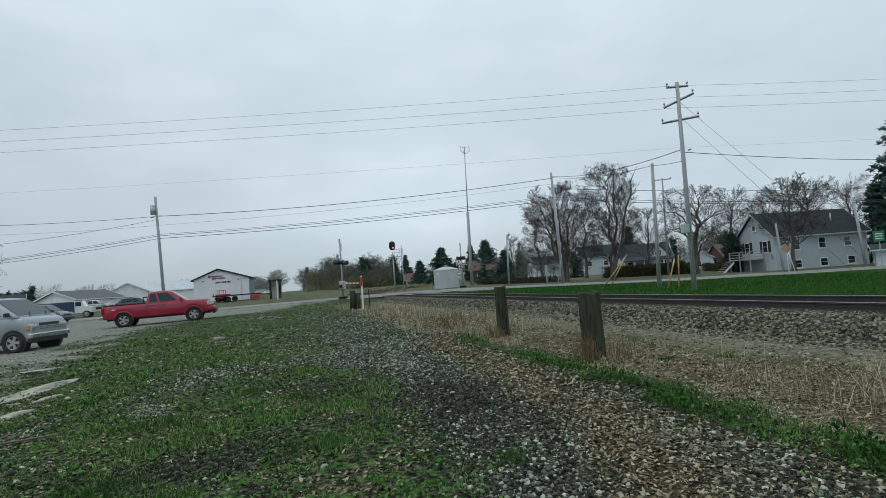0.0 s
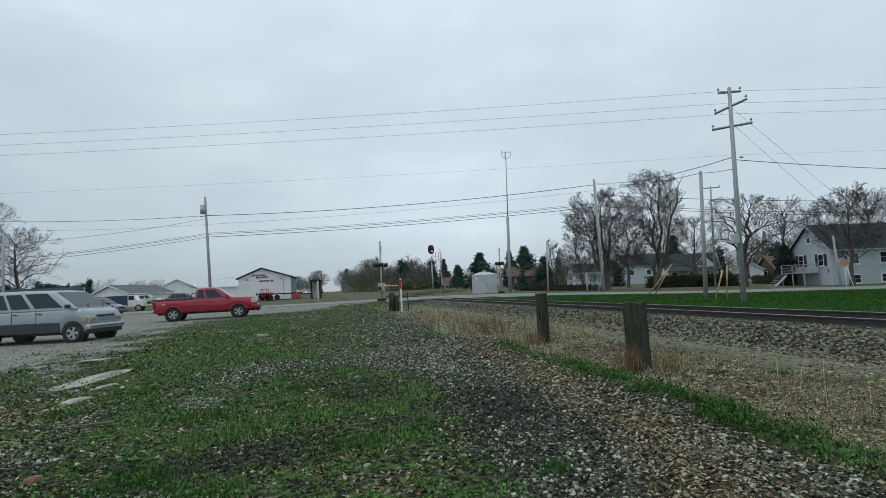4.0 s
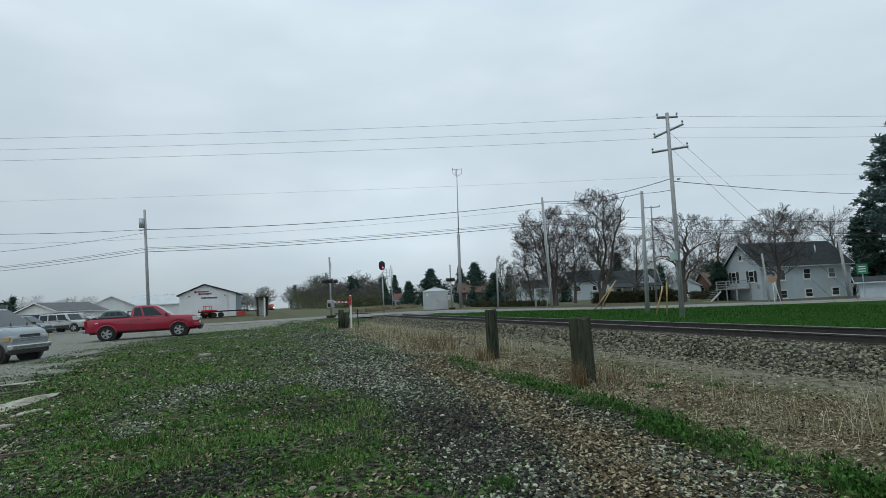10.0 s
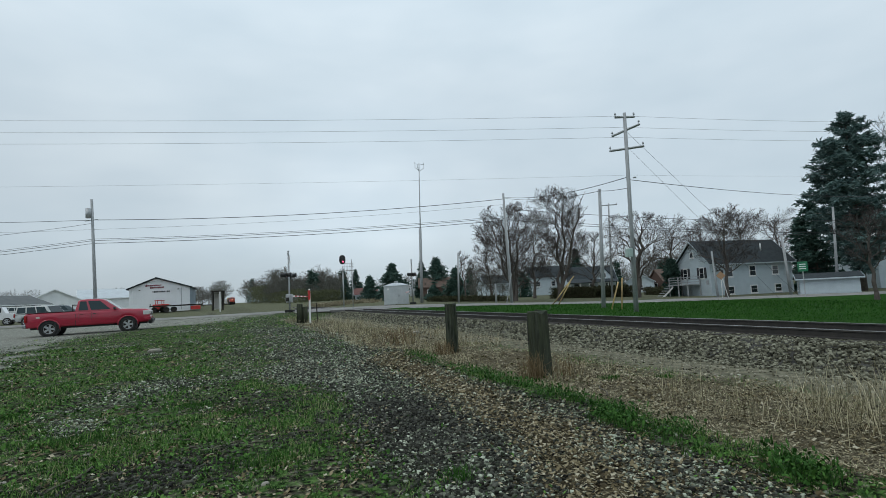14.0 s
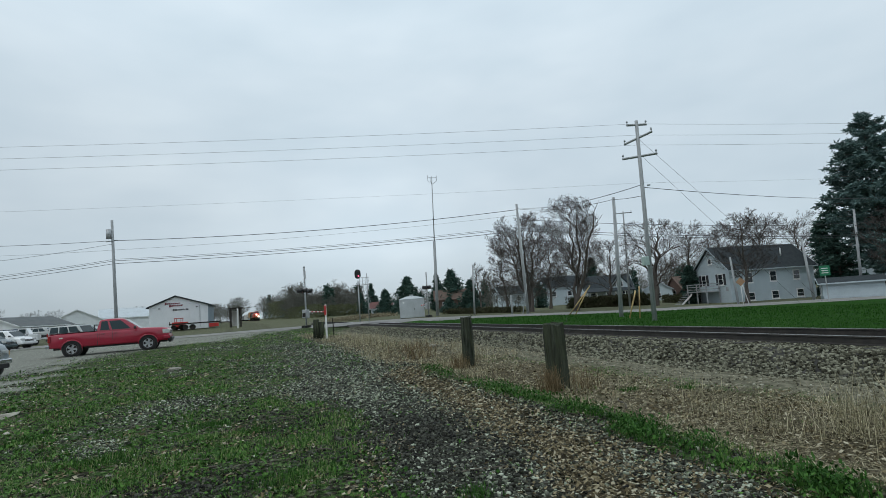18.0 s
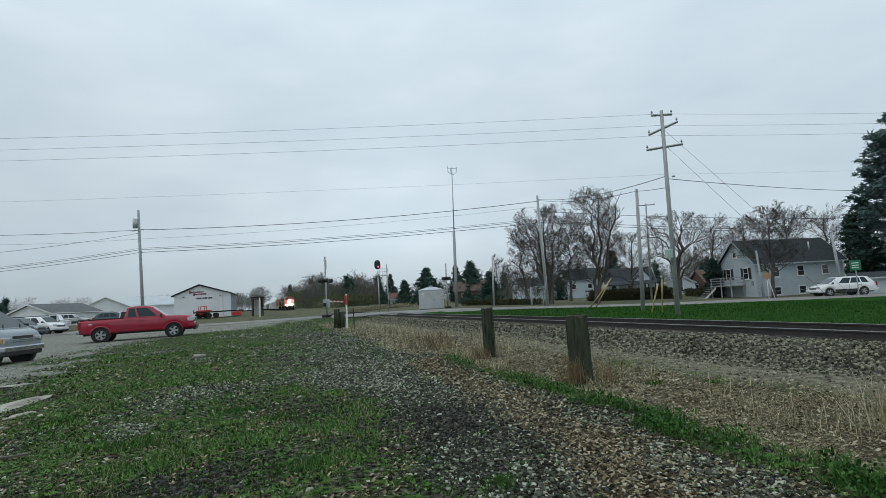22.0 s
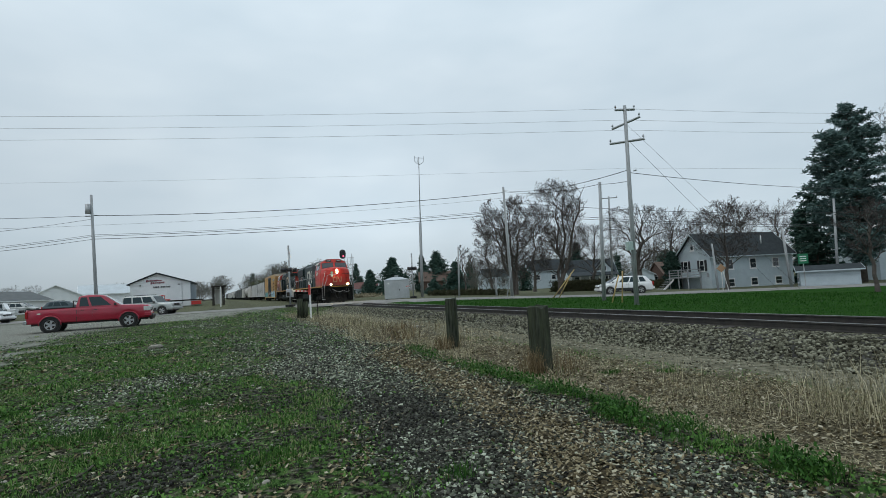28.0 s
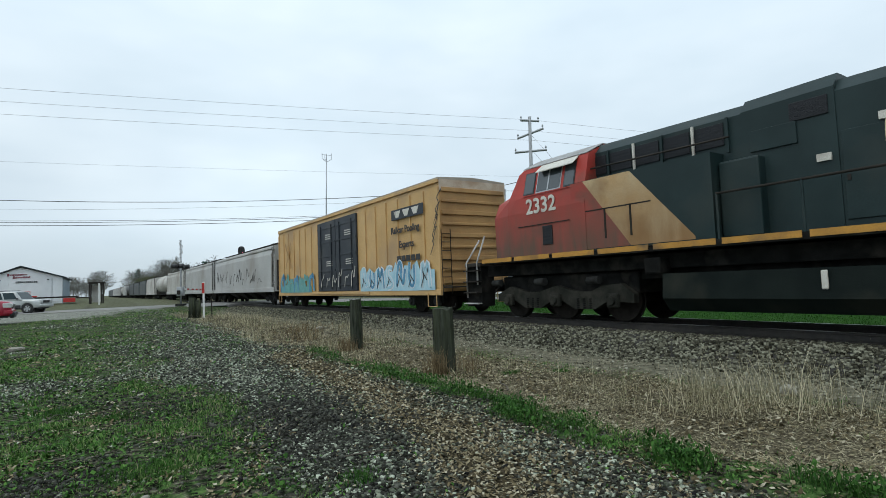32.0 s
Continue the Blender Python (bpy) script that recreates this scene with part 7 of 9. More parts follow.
def vehicle(name, m0, label, paint, L, W, r, wb_front, wb_rear, top, green, group="", sill=0.34, windows=((0.06, 0.48), (0.53, 0.94)), category="car",
            two_tone=None, rack=False, rear_glass=True, tw=0.24):
    """top: body outline above the sill from tail to nose as (x, z). green: cabin as (x rear base, x front base, x rear top, x front top, belt z, roof z, base half width, top half width)."""
    V = thing(name, m0, label, category, group)
    h = W / 2
    R = r * 1.2
    xs = set(np.linspace(-L / 2, L / 2, 46))
    for c in (wb_front, wb_rear):
        xs |= {c + R * math.cos(math.pi * k / 16) for k in range(17)} | {c - R - 0.004, c + R + 0.004}
    xs = sorted(xs | {p[0] for p in top if -L / 2 < p[0] < L / 2})
    tx, tz = [p[0] for p in top if p[1] > sill + 0.16], [p[1] for p in top if p[1] > sill + 0.16]
    rings = []
    for x in xs:
        zt = float(np.interp(x, tx, tz))
        zb0 = sill
        for c in (wb_front, wb_rear):
            if abs(x - c) < R:
                zb0 = max(zb0, r * 0.97 + math.sqrt(max(0, R * R - (x - c) ** 2)))
        zb0 = min(zb0, zt - 0.12)
        e = max(0.0, (abs(x) - L * 0.40) / (L * 0.10))
        hx, rc = h * (1 - 0.09 * e * e), 0.13
        side = [(hx * 0.965, zb0), (hx * 0.985, zb0 + 0.10 * (zt - zb0)), (hx, zb0 + 0.45 * (zt - zb0)), (hx * 0.99, zt - min(rc * 1.5, 0.4 * (zt - zb0))),
                (hx * 0.975 - rc * 0.12, zt - rc * 0.6), (hx * 0.97 - rc * 0.5, zt - rc * 0.16), (hx * 0.97 - rc * 1.3, zt)]
        rings.append([(x, -y, z) for y, z in side] + [(x, y, z) for y, z in side[::-1]])
    b = loft(B(), rings, smooth=True)
    body = part("body", b, paint, V)
    xr, xf, tr_, tf, zb_, zr_, hw, ht = green
    base = [(xr, -hw), (xf, -hw), (xf, hw), (xr, hw)]
    topq = [(tr_, -ht), (tf, -ht), (tf, ht), (tr_, ht)]
    mid = 0.86
    def lay(t):
        return [(p[0] + (q[0] - p[0]) * t, p[1] + (q[1] - p[1]) * t, zb_ + (zr_ - 0.06 - zb_) * t) for p, q in zip(base, topq)]
    span = tf - tr_
    px = [xr, tr_, tr_ + 0.10 * span, tr_ + 0.35 * span, tf - 0.35 * span, tf - 0.10 * span, tf, xf]
    pz = [zb_, zr_ - 0.07, zr_ - 0.03, zr_, zr_ - 0.005, zr_ - 0.035, zr_ - 0.07, zb_]
    rings = []
    for x in sorted(set(np.linspace(xr, xf, 30)) | set(px)):
        zt = float(np.interp(x, px, pz))
        wide = lambda z: hw + (ht - hw) * (z - zb_) / (zr_ - 0.06 - zb_)
        lo_z = min(zt, zb_)
        q = max(zt - 0.07, lo_z)
        side = [(hw, lo_z - 0.05), (wide(lo_z), lo_z), (wide(q), q), (wide(q) - 0.035, (q + zt) / 2 + 0.012 * (zt > q)), (max(0.1, wide(q) - 0.11), zt), (max(0.05, wide(q) - 0.35), zt + 0.012)]
        rings.append([(x, -y, z) for y, z in side] + [(x, y, z) for y, z in side[::-1]])
    b = loft(B(), rings, smooth=True)
    cabin = part("cabin", b, paint, V)
    lo, hi = lay(0.0), lay(1.0)
    for s, (i, j) in ((-1, (0, 1)), (1, (3, 2))):
        q = (lo[i], lo[j], hi[j], hi[i])
        for u0, u1 in windows:
            pane("side_window", q, u0, u1, 0.10, 0.90, m_carglass, cabin, (0, s, 0.25), 0.012)
    pane("windscreen", (lo[1], lo[2], hi[2], hi[1]), 0.06, 0.94, 0.06, 0.93, m_carglass, cabin, (1, 0, 0.8), 0.012)
    if rear_glass:
        pane("rear_window", (lo[0], lo[3], hi[3], hi[0]), 0.08, 0.92, 0.10, 0.90, m_carglass, cabin, (-1, 0, 0.3), 0.012)
    part("inner_floor", box(B(), 0, 0, sill + 0.02, L * 0.94, W * 0.7, 0.25), m_plastic, V)
    for x in (wb_front, wb_rear):
        for s in (-1, 1):
            wheel_of(V, x, s * (h - tw * 0.55), r, tw, s)
            part("wheel_well", cyl(B(), (x, s * (h - tw * 1.3), r), (x, s * (h - 0.06), r), r * 1.2, r * 1.2, 20), m_black, V)
    if two_tone:
        for s in (-1, 1):
            part("lower_cladding", box(B(), (wb_front + wb_rear) / 2, s * (h + 0.004), sill + 0.13, abs(wb_front - wb_rear) - 2.5 * r, 0.03, 0.24, 0.01), two_tone, body, "darker lower cladding")
    # door seams, handles, mirrors
    n = len(windows)
    for s in (-1, 1):
        for k, (u0, u1) in enumerate(windows[-2:]):
            x0 = xr + (xf - xr) * u0
            part("door_seam", box(B(), x0, s * (h + 0.001), (zb_ + sill) / 2 + 0.1, 0.012, 0.012, zb_ - sill - 0.25), m_plastic, body)
            part("door_handle", box(B(), x0 + 0.16, s * (h + 0.02), zb_ - 0.14, 0.16, 0.03, 0.035, 0.008), m_plastic, body)
        part("mirror", box(B(), xf - 0.28, s * (h + 0.09), zb_ + 0.10, 0.12, 0.2, 0.15, 0.03), m_plastic, cabin)
    if rack:
        for s in (-1, 1):
            part("roof_rail", cyl(B(), (tr_ + 0.2, s * (ht - 0.1), zr_ + 0.05), (tf - 0.5, s * (ht - 0.1), zr_ + 0.05), 0.022, 0.022, 6), m_plastic, cabin)
    return V, body


def front_face(V, L, W, z_l, z_g, grille, bumper, bz, hood_z, lamp=m_hl, gw=0.8, tall=0.22):
    x = L / 2
    part("grille", box(B(), x - 0.005, 0, z_g, 0.06, gw, tall, 0.02), grille, V)
    for k in range(3):
        part("grille_bar", box(B(), x + 0.03, 0, z_g - 0.07 + 0.07 * k, 0.02, gw - 0.05, 0.016), m_chrome if grille is m_plastic else grille, V)
    for s in (-1, 1):
        part("headlight", box(B(), x - 0.07, s * (W / 2 - 0.25), z_l, 0.20, 0.34, tall * 0.86, 0.04), lamp, V, "clear headlight")
    part("bumper", box(B(), x + 0.02, 0, bz, 0.22, W * 0.98, 0.20, 0.05), bumper, V)


def tail_face(V, L, W, z, bumper, bz):
    for s in (-1, 1):
        part("tail_light", box(B(), -L / 2 + 0.03, s * (W / 2 - 0.10), z, 0.12, 0.18, 0.36, 0.02), m_tail, V, "red tail light")
    part("rear_bumper", box(B(), -L / 2 - 0.04, 0, bz, 0.18, W * 0.96, 0.18, 0.03), bumper, V)


m_paint_red = mat("pickup_red", (0.34, 0.010, 0.034), (0.29, 0.009, 0.029), 1.5, 0.3, coat=0.5)
m_paint_van = mat("van_silver", (0.30, 0.345, 0.37), (0.27, 0.31, 0.335), 1.5, 0.35, 0.2, coat=0.4, dirt=(0.30, 0.30, 0.29), dirt_amount=0.08)
m_paint_white = mat("car_white", (0.76, 0.77, 0.77), (0.72, 0.73, 0.73), 1.5, 0.3, coat=0.5)
m_paint_jeep = mat("suv_silver", (0.42, 0.44, 0.43), (0.37, 0.39, 0.38), 1.5, 0.35, 0.2, coat=0.4)
m_paint_teal = mat("hatch_dark_teal", (0.03, 0.06, 0.07), (0.025, 0.05, 0.06), 2, 0.3, coat=0.5)


def pickup():
    x, y = -6.18, 35.85
    V, body = vehicle("pickup_truck", pose(x, y, gh(x, y), 0, 0, 1.5), "red extended-cab pickup truck parked on gravel", m_paint_red, 5.85, 2.0, 0.39, 1.82, -1.86,
                      [(-2.92, 0.55), (-2.92, 1.27), (-0.62, 1.29), (-0.55, 1.29), (1.15, 1.29), (1.40, 1.29), (2.50, 1.235), (2.78, 1.19), (2.89, 1.10), (2.92, 0.75)],
                      (-0.72, 1.46, -0.58, 0.62, 1.24, 1.92, 0.95, 0.76), sill=0.48, windows=((0.08, 0.30), (0.36, 0.80)), category="pickup truck", tw=0.27)
    # Black sheet at rail height stands in for the shaded open bed.
    part("bed_shade", box(B(), -1.78, 0, 1.262, 2.1, 1.56, 0.04), m_black, V)
    for s in (-1, 1):
        part("bed_rail", box(B(), -1.78, s * 0.88, 1.285, 2.25, 0.13, 0.035, 0.01), m_plastic, V)
    part("bed_seam", box(B(), -0.66, 0, 0.82, 0.02, 1.996, 0.66), m_plastic, body)
    front_face(V, 5.85, 2.0, 1.00, 0.95, m_plastic, m_plastic, 0.56, 1.1, gw=1.15)
    for s in (-1, 1):
        part("headlight_side", box(B(), 2.72, s * 0.955, 1.00, 0.34, 0.06, 0.24, 0.03), m_hl, V, "clear wrapped headlight")
        part("bumper_corner", box(B(), 2.78, s * 0.93, 0.66, 0.36, 0.16, 0.20, 0.04), m_paint_red, V)
        part("front_fender_flare", tube(B(), [(p[0], s * 0.992, p[1]) for p in arch(1.82, 0.50, 0.38)], 0.035, 6), m_paint_red, body)
        part("rear_fender_flare", tube(B(), [(p[0], s * 0.992, p[1]) for p in arch(-1.86, 0.50, 0.38)], 0.035, 6), m_paint_red, body)
    tail_face(V, 5.85, 2.0, 0.98, m_chrome, 0.58)
    part("lower_bumper", box(B(), 2.93, 0, 0.43, 0.16, 1.7, 0.16, 0.04), m_plastic, V)
    part("tool_frame", tube(B(), [(-0.85, -0.7, 1.2), (-0.85, -0.7, 1.62), (-0.85, 0.7, 1.62), (-0.85, 0.7, 1.2)], 0.03, 6), m_plastic, V)
    for s in (-1, 1):
        part("wheel_arch_trim", tube(B(), [(p[0], s * 1.008, p[1]) for p in arch(-1.86, 0.475, 0.37)], 0.018, 5), m_plastic, body)
        part("wheel_arch_trim", tube(B(), [(p[0], s * 1.008, p[1]) for p in arch(1.82, 0.475, 0.37)], 0.018, 5), m_plastic, body)
        part("model_badge", box(B(), -2.35, s * 1.004, 1.02, 0.16, 0.008, 0.07), m_cream, body, "small white badge")


pickup()


m_skirt = mat("skirt_dark", (0.022, 0.034, 0.04), (0.03, 0.042, 0.048), 3, 0.5)


def van():
    # front wheel towards the bystander stands here
    fx, fy, turn = -8.78, 23.15, -18.0
    a = radians(turn)
    cx, cy = fx - 2.08 * math.cos(a) - 0.88 * math.sin(a), fy - 2.08 * math.sin(a) + 0.88 * math.cos(a)
    V, body = vehicle("passenger_van", pose(cx, cy, gh(cx, cy), 0, 0, turn), "silver full-size passenger van parked on gravel", m_paint_van, 5.4, 2.0, 0.37, 2.08, -1.45,
                      [(-2.7, 0.6), (-2.7, 1.30), (1.80, 1.34), (2.05, 1.32), (2.40, 1.25), (2.58, 1.17), (2.67, 1.06), (2.7, 0.88)],
                      (-2.66, 2.26, -2.56, 1.24, 1.28, 2.05, 0.965, 0.82), sill=0.40, windows=((0.03, 0.24), (0.27, 0.44), (0.47, 0.63), (0.67, 0.90)), category="van", tw=0.25)
    front_face(V, 5.34, 2.0, 0.87, 0.87, m_plastic, m_chrome, 0.57, 1.1, m_hl, gw=1.02, tall=0.29)
    for s in (-1, 1):
        part("turn_signal", box(B(), 2.56, s * 0.93, 0.86, 0.24, 0.12, 0.18, 0.02), m_amber, V, "amber turn signal")
        part("dark_skirt", box(B(), 0.31, s * 0.99, 0.60, 2.56, 0.04, 0.38, 0.015), m_skirt, body, "dark teal-grey lower side")
    tail_face(V, 5.4, 2.0, 0.9, m_chrome, 0.55)
    part("lower_bumper", box(B(), 2.64, 0, 0.40, 0.2, 1.86, 0.18, 0.05), m_plastic, V)
    for s in (-0.4, 0.4):
        part("wiper", tube(B(), [(2.30, s, 1.30), (2.06, s + 0.28, 1.46)], 0.012, 5), m_plastic, V)


van()


def suv_boxy(m0):
    V, body = vehicle("suv", m0, "silver boxy suv waiting at the crossing", m_paint_jeep, 4.79, 1.9, 0.38, 1.46, -1.32,
                      [(-2.39, 0.5), (-2.39, 1.12), (0.9, 1.12), (1.1, 1.14), (2.2, 1.06), (2.38, 0.98), (2.39, 0.55)],
                      (-2.34, 1.05, -2.24, 0.55, 1.10, 1.83, 0.93, 0.80), group="cars in traffic", sill=0.42,
                      windows=((0.05, 0.30), (0.34, 0.60), (0.64, 0.92)), category="car", two_tone=m_plastic, rack=True)
    front_face(V, 4.79, 1.9, 0.93, 0.90, m_plastic, m_paint_jeep, 0.58, 1.0, gw=0.9)
    tail_face(V, 4.79, 1.9, 1.0, m_plastic, 0.55)
    return V


def suv_round(m0, paint, label, L=5.2, W=1.98):
    k = L / 5.2
    V, body = vehicle("suv", m0, label, paint, L, W, 0.37, 1.62 * k, -1.42 * k,
                      [(-L / 2, 0.75), (-L / 2 + 0.04, 1.10), (-L / 2 + 0.14, 1.16), (1.0 * k, 1.14), (1.45 * k, 1.13), (2.1 * k, 1.02), (2.42 * k, 0.90), (L / 2, 0.66)],
                      (-L / 2 + 0.10, 1.66 * k, -L / 2 + 0.62, 0.70 * k, 1.10, 1.76, W / 2 - 0.06, W / 2 - 0.26), group="cars in traffic", sill=0.36,
                      windows=((0.13, 0.28), (0.31, 0.54), (0.57, 0.80)), category="car", two_tone=m_plastic, rack=True)
    front_face(V, L - 0.06, W, 0.84, 0.70, m_plastic, paint, 0.50, 0.9, gw=1.0)
    tail_face(V, L, W, 0.98, paint, 0.55)
    return V


def on_road(u, lane, back=0.0):
    """Pose of a car on the road: u metres along from the track, in a lane, facing the crossing."""
    x, y = RX + u * RC - lane * RS, RY + u * RS + lane * RC
    return x, y, float(road_z(u)) + 0.055


def car_pose(u, lane, flip):
    x, y, z = on_road(u, lane)
    slope = math.degrees(math.atan((float(road_z(u + 1)) - float(road_z(u - 1))) / 2))
    h = math.degrees(math.atan2(RS, RC))
    return pose(x, y, z, 0, -slope if not flip else slope, h + (180 if flip else 0))


JEEP_ROWS = [(0, -95), (4, -65), (6.5, -44), (7.5, -37.6), (8, -34.8), (8.5, -32.9), (9, -31.9), (10, -31.3), (11, -30.2), (12, -29.2), (13, -28.0), (16, -27.1),
             (18, -26.5), (21, -23.7), (23, -20.9), (24.5, -19.1), (26.5, -18.2), (28, -17.6), (32, -17.5)]
ESCAPE_ROWS = [(0, -190), (8, -120), (14, -50), (16, -36), (17, -33.9), (20, -33.5), (32, -33.4)]
TRAVERSE_ROWS = [(0, 330), (12, 170), (18, 85), (20.5, 54), (21.5, 47), (22, 44.2), (22.5, 42.5), (23, 39.3), (23.5, 36), (24, 34.1), (24.5, 32.3),
                 (25.5, 29.8), (26.5, 28.4), (27.5, 27.9), (29, 27.6), (32, 27.6)]
JEEP = suv_boxy(car_pose(-40, -1.7, False))
ESCAPE = suv_round(car_pose(-60, -1.7, False), m_paint_white, "white compact suv waiting behind another car", 4.5, 1.85)
TRAVERSE = suv_round(car_pose(60, 1.7, True), m_paint_white, "white family suv stopping at the crossing")

# parked behind the van and further off
x, y = at(-19.0, 58)
hatch = suv_round(pose(x, y, gh(x, y), 0, 0, -12), m_paint_teal, "dark teal hatchback parked on the gravel lot", 4.3, 1.8)
tagged(hatch, group="parked vehicles")


def box_truck():
    x, y = at(-16.6, 78)
    z = gh(x, y)
    T = thing("stake_truck", pose(x, y, z, 0, 0, 5), "white cab truck with a dark blue box body", "truck", "parked vehicles")
    part("box_body", box(B(), -1.8, 0, 1.35, 3.6, 2.2, 1.3, 0.03), mat("navy_panel", (0.03, 0.06, 0.12), (0.025, 0.05, 0.10), 2, 0.5), T, "dark blue box body")
    part("cab", loft(B(), [[(0.1, s, 0.6), (1.9, s, 0.6), (1.9, s, 1.25), (1.15, s, 1.35), (0.85, s, 2.05), (0.1, s, 2.05)] for s in (-0.95, 0.95)]), m_paint_white, T)
    for s in (-1, 1):
        part("side_window", box(B(), 0.5, s * 0.955, 1.68, 0.6, 0.02, 0.5), m_carglass, T)
    for xx in (-2.6, 1.3):
        for s in (-1, 1):
            wheel_of(T, xx, s * 0.85, 0.42, 0.25, s)


box_truck()
for az, d, turn, paint, label in ((-15.0, 100, -8, m_paint_jeep, "grey car parked beside the workshop"), (-14.2, 108, 20, m_paint_white, "white car parked beside the workshop"),
                                  (-12.0, 84, 5, m_paint_teal, "dark car parked in front of the warehouse")):
    x, y = at(az, d)
    tagged(suv_round(pose(x, y, gh(x, y), 0, 0, turn), paint, label, 4.4, 1.8), group="parked vehicles")


def trailer():
    """Flatbed trailer and red loader in front of the workshop."""
    x, y = at(-3.1, 81)
    z = gh(x, y)
    T = thing("flatbed_trailer", pose(x, y, z, 0, 0, 6), "low dark flatbed trailer before the workshop", "trailer")
    part("bed", box(B(), 0, 0, 0.85, 6.4, 2.3, 0.18, 0.02), m_dark, T)
    for xx in (-1.2, -0.3):
        for s in (-1, 1):
            wheel_of(T, xx, s * 1.0, 0.36, 0.22, s, m_dark)
    part("tongue", box(B(), 3.8, 0, 0.7, 1.4, 0.15, 0.12), m_dark, T)
    part("end_post", box(B(), -3.1, 0, 1.0, 0.08, 2.2, 0.4), m_dark, T)
    part("red_crate", box(B(), 2.3, -1.25, 0.45, 1.2, 0.5, 0.5, 0.03), m_redp, T, "red plastic crate")
    x, y = at(-4.5, 83)
    z = gh(x, y)
    S = thing("skid_loader", pose(x, y, z, 0, 0, -10), "small red skid loader before the workshop", "loader")
    part("body", box(B(), 0, 0, 0.75, 1.5, 1.2, 0.7, 0.06), m_redp, S)
    for xx in (-0.5, 0.5):
        for s in (-1, 1):
            wheel_of(S, xx, s * 0.65, 0.36, 0.24, s, m_dark)
    for xx in (-0.4, 0.4):
        for s in (-1, 1):
            part("cage_post", cyl(B(), (xx, s * 0.5, 1.1), (xx, s * 0.5, 1.6), 0.04, 0.04, 6), m_redp, S)
    part("cage_roof", box(B(), 0, 0, 1.63, 1.0, 1.15, 0.08, 0.02), m_redp, S)
    part("loader_arm", box(B(), 0.6, -0.65, 1.0, 1.6, 0.1, 0.15, 0.02), m_redp, S)


trailer()

# ---- trees ----
m_bark = mat("bark", (0.065, 0.055, 0.047), (0.10, 0.088, 0.076), 4, 0.95, bump=0.5, fine=20)
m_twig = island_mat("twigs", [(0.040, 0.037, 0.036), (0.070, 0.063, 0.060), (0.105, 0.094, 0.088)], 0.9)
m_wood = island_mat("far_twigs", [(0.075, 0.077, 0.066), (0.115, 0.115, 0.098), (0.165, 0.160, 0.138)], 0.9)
m_olive = island_mat("olive_buds", [(0.060, 0.072, 0.036), (0.105, 0.118, 0.060), (0.165, 0.175, 0.100)], 0.9)
m_needle = island_mat("pine_needles", [(0.064, 0.110, 0.108), (0.105, 0.165, 0.156), (0.155, 0.225, 0.205)], 0.7)
m_spruce = island_mat("spruce_needles", [(0.030, 0.063, 0.053), (0.053, 0.098, 0.079), (0.081, 0.132, 0.106)], 0.7)
m_drygrass = island_mat("far_dry_grass", [(0.16, 0.14, 0.09), (0.26, 0.23, 0.155), (0.34, 0.30, 0.21)], 0.9)
m_shrub = island_mat("shrub_twigs", [(0.038, 0.038, 0.024), (0.064, 0.062, 0.038), (0.050, 0.062, 0.028)], 0.9)


def sticks(segs, n=4):
    """Tapered prisms from rows of (p, q, r0, r1)."""
    s = np.array([(*p, *q, a, b) for p, q, a, b in segs])
    p, q, r0, r1 = s[:, :3], s[:, 3:6], s[:, 6], s[:, 7]
    d = q - p
    d /= np.linalg.norm(d, axis=1)[:, None] + 1e-9
    up_ = np.where(np.abs(d[:, 2:3]) > 0.9, np.array([[1.0, 0, 0]]), np.array([[0, 0, 1.0]]))
    a = np.cross(d, up_)
    a /= np.linalg.norm(a, axis=1)[:, None] + 1e-9
    b = np.cross(d, a)
    v = []
    for c, r in ((p, r0), (q, r1)):
        for k in range(n):
            t = 2 * math.pi * k / n
            v.append(c + (a * math.cos(t) + b * math.sin(t)) * r[:, None])
    v = np.stack(v, 1)
    m = len(s)
    off = (np.arange(m) * 2 * n)[:, None]
    f = [np.concatenate([off + k, off + (k + 1) % n, off + n + (k + 1) % n, off + n + k], 1) for k in range(n)]
    return v.reshape(-1, 3), np.concatenate(f)


def joined(*vf):
    vs, fs, o = [], [], 0
    for v, f in vf:
        vs.append(v)
        fs.append(f + o)
        o += len(v)
    return np.concatenate(vs), np.concatenate(fs)


def np_part(name, v, f, material, parent, smooth_=False):
    ob = mesh_np(name, v, f, material, smooth=smooth_)
    ob.parent = parent
    return ob


